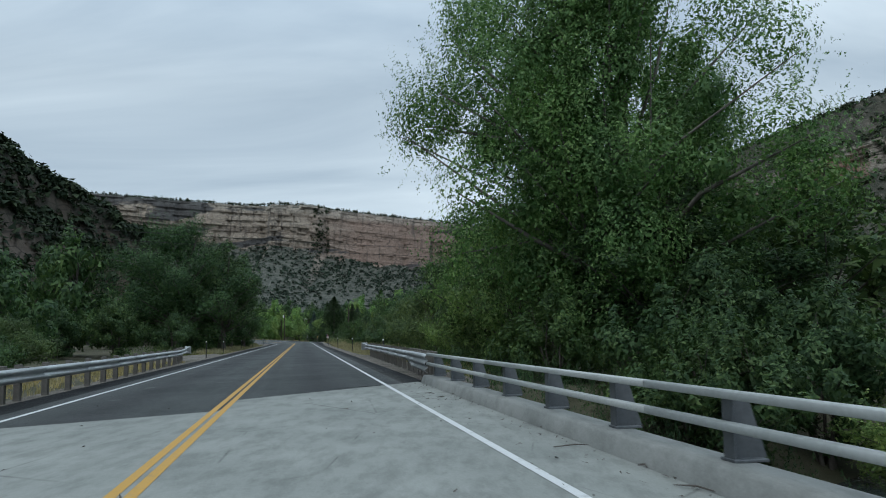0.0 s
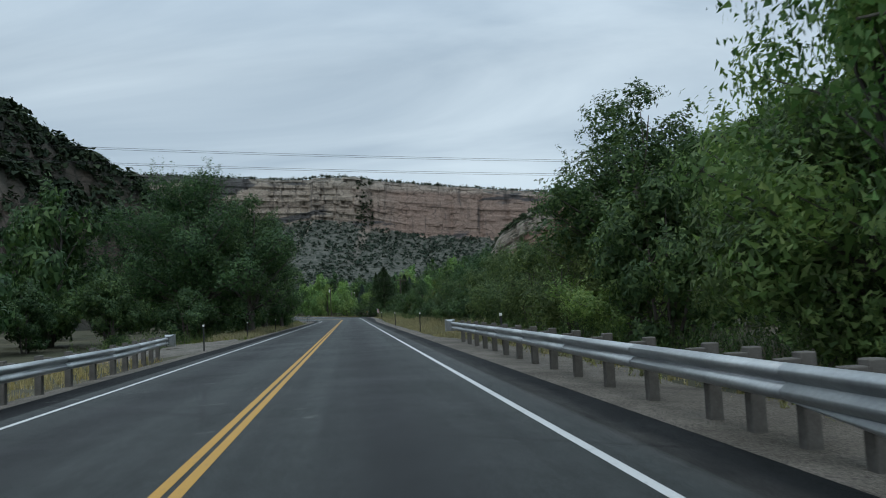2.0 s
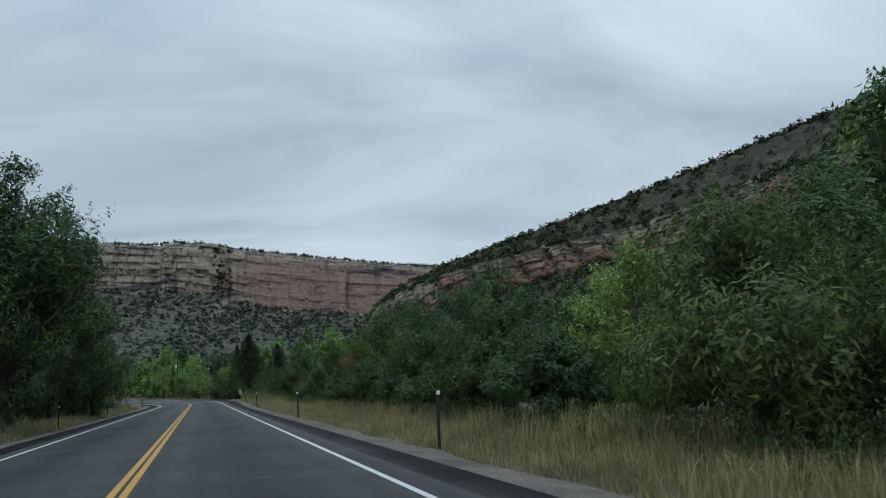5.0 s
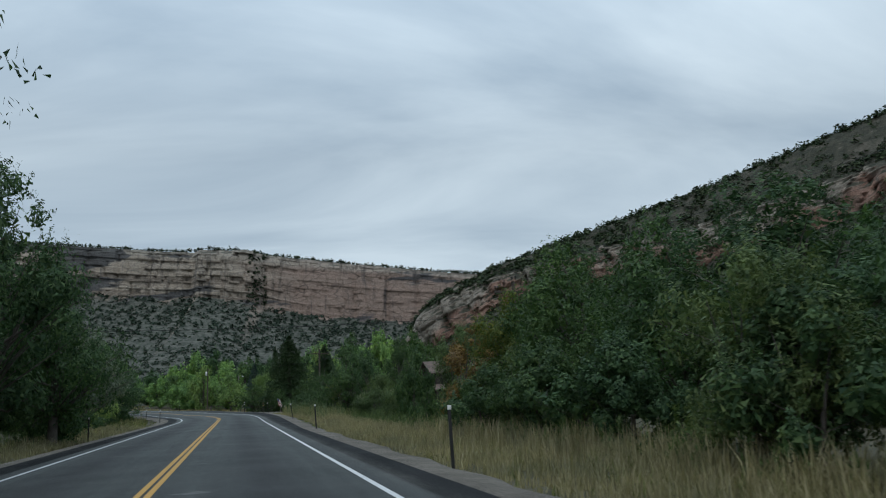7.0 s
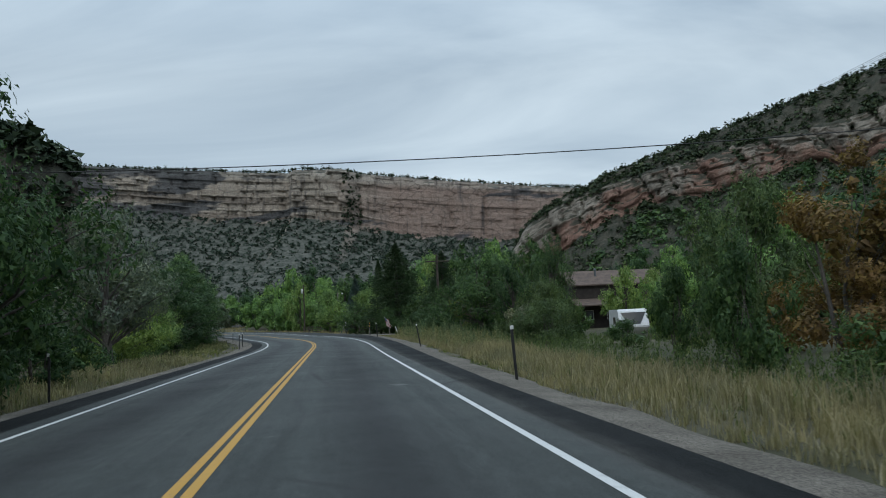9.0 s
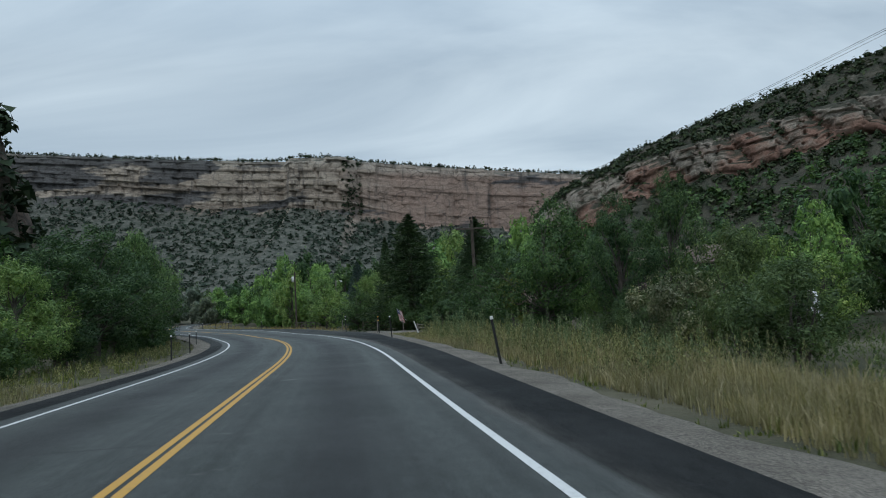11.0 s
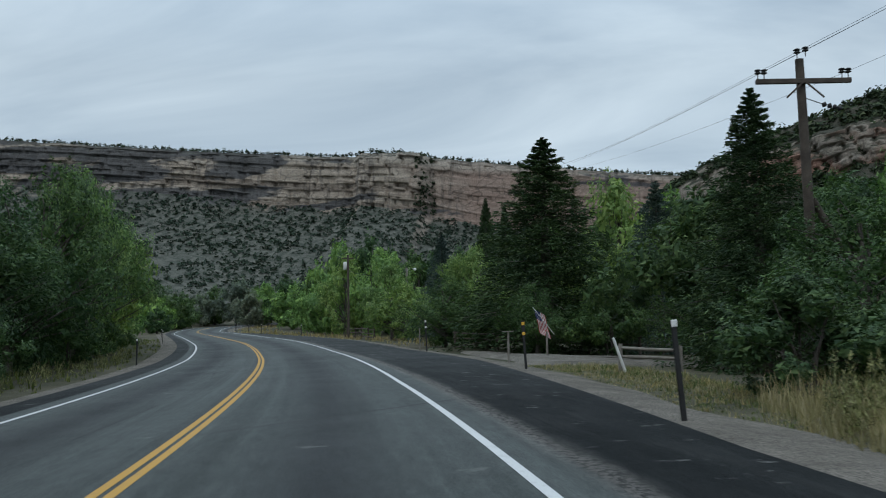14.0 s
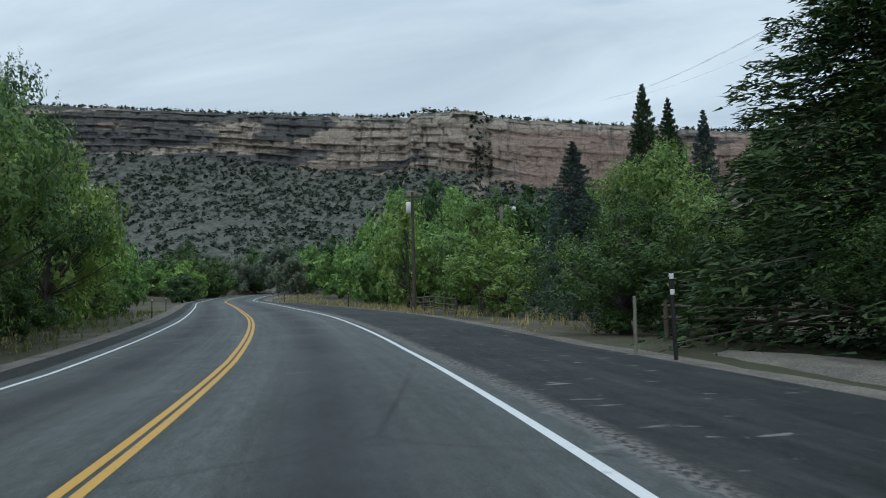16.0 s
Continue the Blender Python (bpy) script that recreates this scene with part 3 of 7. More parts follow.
def strip(name, y0, y1, us, step, dz, material, label, kind="structure", category="road", start=None, end=None):
    """A band along the road, between offsets that may change with y."""
    ys = np.arange(y0, y1 + step * 0.5, step)
    V, UV = [], []
    for j, u in enumerate(us):
        uu = u(ys) if callable(u) else np.full(len(ys), float(u))
        yy = ys.copy()
        if start is not None:
            yy = np.maximum(yy, start(float(uu[0])))
        if end is not None:
            yy = np.minimum(yy, end(float(uu[0])))
        X, Y = side(yy, uu)
        Z = zc(yy) + crown(uu, yy) + (dz[j] if isinstance(dz, (list, tuple)) else dz)
        V.append(np.stack([X, Y, Z], 1)); UV.append(np.stack([uu, yy], 1))
    V, UV = np.array(V), np.array(UV)
    nj, ni = len(us), len(ys)
    idx = np.arange(nj * ni).reshape(nj, ni)
    F = np.stack([idx[:-1, :-1], idx[1:, :-1], idx[1:, 1:], idx[:-1, 1:]], -1).reshape(-1, 4)
    ob = mesh_object(name, V.reshape(-1, 3), F, material, uvs=UV.reshape(-1, 2))
    return tagged(ob, label, category, kind=kind)


def joint(u):
    """The skewed end of the bridge deck."""
    return 14.9 + 1.24 * u if u > 0.1 else 12.8 + 0.22 * u


# ---- ground: one sheet to the horizon, with the river's bed under the bridge ----
def ground_height(X, Y):
    m = np.interp(Y, YS, SLOPE)
    u = (X - xc(Y)) / np.sqrt(1 + m * m)
    a = np.abs(u)
    re = np.where(u > 0, right_edge(Y), 4.6)
    z = zc(Y) - 0.36 + crown(u, Y)
    off = np.clip(a - re, 0, None)
    z = z + np.where(a < re + 0.1, 0, np.where(off < 1.5, 0.13, 0.13 - 0.04 * np.clip(off - 1.5, 0, 12)))
    z = z + 0.10 * fbm(X, Y, 2.0, 3, 0.5) * np.clip(off / 3, 0, 1)
    # left bank rises a little towards the hill
    z = z + np.where(u < -12, 0.03 * np.clip(-u - 12, 0, 60), 0)
    # valley floor climbs slowly ahead and away from the road
    z = z + 0.02 * np.clip(Y - 260, 0, 400) * np.clip((a - 6) / 20, 0, 1)
    # the yard lies lower where the camper stands
    z = z - 1.0 * np.exp(-((X + 3) ** 2 + (Y - 173) ** 2) / (2 * 8.0**2)) * np.clip((u - 9) / 5, 0, 1)
    # river bed
    w = Y - 0.7 * (X + 4)
    chan = np.clip(1 - np.abs(w + 8) / 26, 0, 1)
    z = z - 3.6 * np.clip(chan * 2.2, 0, 1) * np.clip((np.abs(u) - 0) / 3, 0, 1)
    return z


def axis(*runs):
    out = [runs[0][0]]
    for a, b, s in runs:
        n = max(1, round((b - a) / s))
        out += [a + (b - a) * (i + 1) / n for i in range(n)]
    return np.array(out)


def build_ground():
    us = axis((-4000, -1000, 750), (-1000, -300, 100), (-300, -100, 20), (-100, -40, 4), (-40, -12, 1.4), (-12, 14, 0.5), (14, 40, 1.4), (40, 100, 5), (100, 400, 25), (400, 4000, 600))
    ys = axis((-1500, -200, 200), (-200, -40, 16), (-40, 300, 1.6), (300, 460, 8), (460, 900, 40), (900, 4900, 500))
    U, Y = np.meshgrid(us, ys)
    X = xc(Y) + U * np.sqrt(1 + np.interp(Y, YS, SLOPE) ** 2)
    Z = ground_height(X, Y)
    idx = np.arange(U.size).reshape(U.shape)
    F = np.stack([idx[:-1, :-1], idx[:-1, 1:], idx[1:, 1:], idx[1:, :-1]], -1).reshape(-1, 4)
    ob = mesh_object("ground", np.stack([X, Y, Z], -1).reshape(-1, 3), F, GROUND, smooth=True)
    tagged(ob, "dry grassy valley floor of tan soil", "ground", kind="structure")


build_ground()
strip("road", 10, 420, [-4.75, -3.6, -1.8, 0.0, 0.101, 1.8, 3.6, lambda y: 0.5 * (3.6 + right_edge(y)), right_edge], 1.0, 0.0, ASPHALT, "worn grey two-lane asphalt road with dark shoulders", start=joint)
strip("bridge_deck", -60, 24, [-5.0, -3.6, 0.0, 0.101, 3.6, 4.42], 1.0, 0.0, DECK, "pale stained concrete bridge deck", category="bridge", end=joint)
strip("edge_line_left", -60, 420, [-3.50, -3.39], 1.0, 0.004, WHITE_LINE, "white painted edge line", category="road line")
strip("edge_line_right", -60, 420, [lambda y: np.interp(y, [178, 187, 200, 240], [3.35, 3.44, 3.58, 3.46]), lambda y: np.interp(y, [178, 187, 200, 240], [3.45, 3.54, 3.68, 3.56])], 1.0, 0.004, WHITE_LINE, "white painted edge line", category="road line")
strip("centre_line_left", -60, 420, [-0.135, -0.035], 1.0, 0.004, YELLOW_LINE, "solid yellow centre line", category="road line")
strip("centre_line_right", -60, 420, [0.02, 0.12], 1.0, 0.004, YELLOW_LINE, "solid yellow centre line", category="road line")
strip("gravel_shoulder_right", 20.6, 420, [lambda y: right_edge(y) - 0.05, lambda y: right_edge(y) + 0.4, lambda y: right_edge(y) + 0.8 + 0.18 * np.sin(y * 1.1) * np.sin(y * 0.37 + 1), lambda y: right_edge(y) + np.interp(y, [20, 30, 54, 62, 138, 150, 172, 192], [1.9, 2.6, 2.6, 1.15, 1.15, 1.4, 1.5, 1.3]) + 0.25 * np.sin(y * 0.9) * np.sin(y * 0.23)], 1.0, [-0.03, -0.035, -0.06, -0.18], GRAVEL, "pale gravel shoulder beside the paving", category="shoulder")
strip("gravel_shoulder_left", 12, 420, [-6.0, -5.5, -5.0, -4.5], 1.0, [-0.18, -0.06, -0.035, -0.03], GRAVEL, "pale gravel shoulder beside the paving", category="shoulder")


# ---- hills and cliffs ----
def ridge_height(X, Y, crest, front, back):
    """Height under a crest line (x, y, z), by the distance to its front and back."""
    best = np.full(X.shape, 1e9); Z = np.zeros(X.shape); S = np.zeros(X.shape); A = np.zeros(X.shape)
    run = 0.0
    for (x0, y0, z0), (x1, y1, z1) in zip(crest[:-1], crest[1:]):
        dx, dy = x1 - x0, y1 - y0
        ln = math.hypot(dx, dy)
        t = np.clip(((X - x0) * dx + (Y - y0) * dy) / ln**2, 0, 1)
        px, py = x0 + t * dx, y0 + t * dy
        d = np.hypot(X - px, Y - py)
        s = (X - x0) * dy - (Y - y0) * dx
        near = d < best
        best = np.where(near, d, best); Z = np.where(near, z0 + t * (z1 - z0), Z); S = np.where(near, s, S); A = np.where(near, run + t * ln, A)
        run += ln
    fall = np.where(S > 0, front(best, A), back(best, A))
    return Z - fall, A, best, S


def build_hill(name, crest, front, back, x0, x1, y0, y1, step, rough, label, floor=-3.0, rock=None):
    xs, ys = np.arange(x0, x1 + 0.1, step), np.arange(y0, y1 + 0.1, step)
    X, Y = np.meshgrid(xs, ys)
    Z, A, D, S = ridge_height(X, Y, crest, front, back)
    Z = Z + rough * fbm(X, Y, 5.0, 5, 0.11) * np.clip(Z / 10, 0, 1)
    Z = np.maximum(Z, floor)
    idx = np.arange(X.size).reshape(X.shape)
    F = np.stack([idx[:-1, :-1], idx[:-1, 1:], idx[1:, 1:], idx[1:, :-1]], -1).reshape(-1, 4)
    keep = (Z.ravel()[F] > floor + 0.05).any(1)
    ob = mesh_object(name, np.stack([X, Y, Z], -1).reshape(-1, 3), F[keep], rock or HILLROCK)
    tagged(ob, label, "hill", kind="structure")
    return lambda px, py: ridge_height(px, py, crest, front, back)[0] + rough * fbm(px, py, 5.0, 5, 0.11)


def cell(a, b):
    """A repeatable chance number for each pair of cells."""
    v = np.sin(np.floor(a) * 12.9898 + np.floor(b) * 78.233) * 43758.5453
    return v - np.floor(v)


def left_front(D, A):
    d = D + 2.5 * fbm(A, 0 * A, 2.0, 3, 0.09) + 3 * (cell(A / 7, 0 * A) - 0.5)
    return np.interp(d, [0, 4, 7, 11, 13, 17, 40], [0, 3, 15, 19, 30, 46, 150]) + np.where(A < 0.5, 3.0 * D, 0)


# the right-hand hill: a scrubby crest, a band of cliff below it and a long slope of rubble
RIGHT_CREST = np.array([(420, 130, 178), (320, 225, 148), (200, 312, 105), (110, 362, 75), (35, 386, 52), (14, 393, 43.5), (5, 396.5, 38), (0.5, 401, 33), (-1.5, 410, 25), (-1, 424, 15), (4, 440, 6)], float)
RUN = np.concatenate([[0], np.cumsum(np.hypot(*np.diff(RIGHT_CREST[:, :2], axis=0).T))])
NOSE = float(RUN[6])


def hill_frame(A):
    """The crest's place at a run A, and the level way out of the hill's front."""
    def at(a):
        return np.stack([np.interp(a, RUN, RIGHT_CREST[:, k]) for k in range(3)], -1)
    smooth = np.interp(A, [0, 440, 480, 540], [12.0, 9.0, 4.0, 3.0])
    p = (at(A - smooth) + at(A) * 2 + at(A + smooth)) / 4
    t = at(A + smooth) - at(A - smooth)
    t /= np.hypot(t[:, 0], t[:, 1])[:, None] + 1e-9
    return p, t[:, 1], -t[:, 0]


def hill_band(A):
    """Width and drop of the crest's slope, and height of the cliff below it."""
    wide = np.interp(A, [286, 389, 455, NOSE - 12, NOSE], [22, 17, 9, 4, 2])
    drop = np.interp(A, [286, 389, 455, NOSE - 12, NOSE], [24, 16, 6.0, 2.4, 1.2])
    high = np.interp(A, [150, 286, 389, 430, 468, NOSE, NOSE + 20], [12, 15, 14, 10, 13, 21, 15])
    high = high * (1 + 0.45 * fbm(A, 0 * A, 4.0, 3, 0.07) * np.clip((NOSE - 12 - A) / 20, 0, 1))
    return wide, drop, high


def right_hill(A, D):
    """A place on the hill at run A, D metres out from the crest, without the cliff's relief."""
    p, nx, ny = hill_frame(A)
    wide, drop, high = hill_band(A)
    fall = np.where(D < wide, drop * np.clip(D, 0, None) / wide, drop + np.clip((D - wide) / 5.0, 0, 1) * high + np.clip(D - wide - 5, 0, 200) * 0.66)
    fall = fall + np.where(D < 0, -0.13 * D, 0)
    return p[:, 0] - nx * D, p[:, 1] - ny * D, p[:, 2] - fall


def build_right_hill():
    A = axis((40, 240, 5), (240, 400, 1.2), (400, 545, 0.7))
    p, nx, ny = hill_frame(A)
    wide, drop, high = hill_band(A)
    rows, uvs = [], []

    def row(D, z, v):
        rows.append(np.stack([p[:, 0] - nx * D, p[:, 1] - ny * D, z], 1))
        uvs.append(np.stack([A, v + 0 * A], 1))
    for D in (-260, -120, -50, -20, -8):
        row(D + 0 * A, p[:, 2] + 0.13 * D, 1.6)
    for i in range(9):
        f = i / 8
        lump = 0.9 * fbm(A, 0 * A + f * 9, 6.0, 3, 0.5) * (1 if 0 < i < 8 else 0.4) + np.where(cell(A / 5.5, 0 * A + int(f * 4)) > 0.72, 1.0, 0.0) * math.sin(math.pi * f)
        row(wide * f, p[:, 2] - drop * f**1.2 + lump, 1.0 + 0.5 * (1 - f))
    n = 44
    for i in range(1, n + 1):
        f = i / n
        j = int(np.searchsorted((0.10, 0.16, 0.30, 0.42, 0.47, 0.66, 0.80), f))
        lean = 0.35 * high * f
        w = 4.0 + 6.5 * float(cell(np.float64(j), np.float64(9)))
        bx = (A + lean + 1.8 * fbm(A, f * 12 + 0 * A, 2.0, 3, 0.25)) / w
        frac = bx - np.floor(bx)
        block = 2.0 * (cell(bx, 0 * A + j) - 0.4) - 2.2 * np.clip(1 - np.minimum(frac, 1 - frac) * w / 0.5, 0, 1)
        px = (A + 1.6 * lean + 4 * fbm(A, 0 * A, 5.0, 2, 0.09)) / 11.0
        pf = px - np.floor(px)
        pillar = 4.2 * np.sqrt(np.clip(1 - (2 * pf - 1) ** 2, 0, 1)) * (0.5 + cell(px, 0 * A)) - 1.6
        fine = 0.5 * fbm(A, f * high, 8.0, 4, 0.9)
        ease = math.sin(math.pi * min(1.0, max(0.0, f))) ** 0.35
        D = wide + 5.0 * f**1.15 + (block + pillar + fine) * ease * np.interp(A, [NOSE, NOSE + 30], [1.0, 0.6]) + 0.8 * (j % 2) * (cell((A + 5 * fbm(A, 0 * A, 1.0, 2, 0.05)) / 17, 0 * A + j) - 0.25)
        row(D, p[:, 2] - drop - high * f + 0.35 * fbm(A, 0 * A + f * 7, 3.0, 2, 0.6), 1 - f)
    for i in range(1, 31):
        f = i / 30
        D = wide + 5 + 190 * f**1.5
        z = p[:, 2] - drop - high - 0.66 * 190 * f**1.5 + 1.6 * fbm(A, D, 5.0, 4, 0.12) + np.where(cell(A / 3.2, D / 3.5) > 0.86, 1.3, 0) * (1 - f)
        row(D, np.maximum(z, -4), -0.25 - f)
    V, UV = np.array(rows), np.array(uvs)
    idx = np.arange(V.shape[0] * V.shape[1]).reshape(V.shape[:2])
    F = np.stack([idx[:-1, :-1], idx[:-1, 1:], idx[1:, 1:], idx[1:, :-1]], -1).reshape(-1, 4)
    ob = mesh_object("hill_right", V.reshape(-1, 3), F, HILLROCK, uvs=UV.reshape(-1, 2))
    tagged(ob, "scrubby hillside with a band of pale and red sandstone cliff", "hill", kind="structure")


build_right_hill()
LEFT_CREST = [(-78, 215, 27), (-88, 203, 35), (-96, 180, 42), (-100, 150, 50), (-115, 110, 62), (-150, 60, 88), (-220, 0, 120), (-350, -100, 150)]
left_hill = build_hill("hill_left", LEFT_CREST, lambda D, A: np.where(A < 60, left_front(D, A), np.interp(D, [0, 60, 300], [0, 20, 60])), left_front, -400, -30, -120, 300, 2.2, 2.0, "dark wooded hillside with brown sandstone ledges", rock=HILLROCK_DARK)


def mesa_lines(x):
    """Base and top height of the cliff, and how far its face stands forward."""
    base = np.interp(x, [-900, -520, -330, -250, -190, -145, -100, -70, -5, 120, 500], [104, 104, 97, 88, 78.5, 76.5, 70, 62, 55, 50, 40])
    top = np.interp(x, [-900, -430, -330, -300, -245, -170, -112, -78, -40, 30, 120, 500], [160, 137.5, 128, 125, 119.5, 113, 109.7, 105.6, 100.3, 91.7, 85, 71])
    face = np.interp(x, [-900, -520, -430, -300, -160, -149, -144, -120, -106, -99, -80, 40, 160, 500], [560, 600, 634, 642, 643, 641, 631, 629, 631, 641, 643, 641, 655, 690])
    return base, top, face


BEDS = (0.07, 0.17, 0.21, 0.33, 0.37, 0.46, 0.55, 0.60, 0.72, 0.78, 0.88, 0.94)


def build_mesa():
    xs = axis((-900, -440, 8), (-440, 90, 1.2), (90, 500, 8))
    nt, nf, np_ = 30, 84, 8
    base, top, face = mesa_lines(xs)
    # shared ledges give the beds; columns and cracks break them up
    rows = []
    gap = 6.0
    for i in range(nt):
        f = i / (nt - 1)
        y = face - 300 * (1 - f) ** 1.15 + 2
        z = -6 + (base + 6) * (0.25 * f + 0.75 * f**2.0) + 1.6 * fbm(xs, y, 1.0, 4, 0.09) * (1 - f * 0.6)
        z = z + 3.0 * fbm(xs, y, 7.0, 2, 0.022) * np.sin(math.pi * f)
        rows.append(np.stack([xs, y, z], 1))
    for i in range(1, nf + 1):
        f = i / nf
        z = base + (top - base) * f
        # beds of blocks: each bed sets back a little, each block stands its own way out
        j = int(np.searchsorted(BEDS, f, side="right"))
        wide = 5.0 + 11.0 * float(cell(np.float64(j), np.float64(5)))
        bx = (xs + 2.5 * fbm(xs, 0 * xs + z * 0.25, 4.0, 3, 0.12)) / wide
        rough = np.interp(xs, [-200, -150, -146, -102, -96, -60], [1.5, 1.6, 2.3, 2.3, 1.0, 0.8])
        bed = np.interp(f, [0, 0.9, 1.0], [0, 5.0, 8.5]) + np.interp(xs, [-190, -110, -60], [1.1, 0.7, 0.12]) * ((j % 2) * 1.1) * (0.35 + 1.1 * cell((xs + 9 * fbm(xs, 0 * xs, 3.0, 2, 0.03)) / 31, 0 * xs + j))
        colm = rough * 1.5 * (cell(bx, 0 * xs + j) - 0.5) + 0.55 * rough * fbm(xs, 0 * xs + z * 0.4, 9.0, 3, 0.5)
        crack = rough * 0.9 * (bx - np.floor(bx) < 0.5 / wide * 2.4) + 2.5 * np.clip(np.abs(np.sin(xs * 0.085 + 2 * np.sin(xs * 0.031))) - 0.95, 0, 1) / 0.05
        ledge = np.interp(xs, [-150, -80], [0.35, 0.12]) * fbm(xs * 0.05, z + 0.1 * xs, 6.0, 3, 1.3)
        y = face + bed + colm + crack + ledge + 2
        rows.append(np.stack([xs, y, z], 1))
    for i in range(1, np_ + 1):
        f = i / np_
        rows.append(np.stack([xs, face + 12 + 260 * f**1.5, top + 1.0 + 6 * f + 0.8 * fbm(xs, 0 * xs + f * 30, 2.0, 3, 0.2)], 1))
    V = np.array(rows)
    idx = np.arange(V.shape[0] * V.shape[1]).reshape(V.shape[:2])
    F = np.stack([idx[:-1, :-1], idx[:-1, 1:], idx[1:, 1:], idx[1:, :-1]], -1).reshape(-1, 4)
    ob = mesh_object("mesa_cliff", V.reshape(-1, 3), F, CLIFF)
    tagged(ob, "long banded sandstone cliff above a scrubby talus slope", "cliff", kind="structure")


build_mesa()


# ---- foliage ----
def leaf_quads(C, size, rng, aspect=0.6, droop=0.0, direction=None, diamond=False, facing=None):
    """Pointed leaves at places C: vertices and faces. facing: where each leaf's upper side turns, roughly."""
    n = len(C)
    A = rng.normal(size=(n, 3))
    if direction is not None:
        A = A * 0.45 + direction
    A[:, 2] -= droop
    turn = rng.normal(size=(n, 3)) if facing is None else facing + 0.42 * rng.normal(size=(n, 3))
    if facing is not None:
        turn /= np.linalg.norm(turn, axis=1, keepdims=True) + 1e-9
        A = A - turn * (A * turn).sum(1, keepdims=True)
    A /= np.linalg.norm(A, axis=1, keepdims=True) + 1e-9
    B = np.cross(turn, A)
    B /= np.linalg.norm(B, axis=1, keepdims=True) + 1e-9
    s = (size * rng.uniform(0.6, 1.35, n))[:, None]
    if diamond:
        V = np.stack([C - A * s * 0.5, C + B * s * aspect * 0.5 - A * s * 0.06, C + A * s * 0.5, C - B * s * aspect * 0.5 - A * s * 0.06], 1).reshape(-1, 3)
        return V, np.arange(4 * n).reshape(-1, 4)
    V = np.stack([C + A * s * 0.62, C - A * s * 0.38 + B * s * aspect * 0.5, C - A * s * 0.38 - B * s * aspect * 0.5], 1).reshape(-1, 3)
    return V, np.arange(3 * n).reshape(-1, 3)


def clump_points(rng, centres, radii, n, shell=0.55, flat=0.8):
    """Points in clumps: most near each clump's skin, more in the larger ones."""
    w = radii**2 / (radii**2).sum()
    k = rng.choice(len(centres), n, p=w)
    d = rng.normal(size=(n, 3))
    d /= np.linalg.norm(d, axis=1, keepdims=True)
    r = (shell + (1 - shell) * rng.random(n)) * rng.uniform(0.75, 1.08, n)
    P = centres[k] + d * (radii[k] * r)[:, None] * (1, 1, flat)
    return P, d


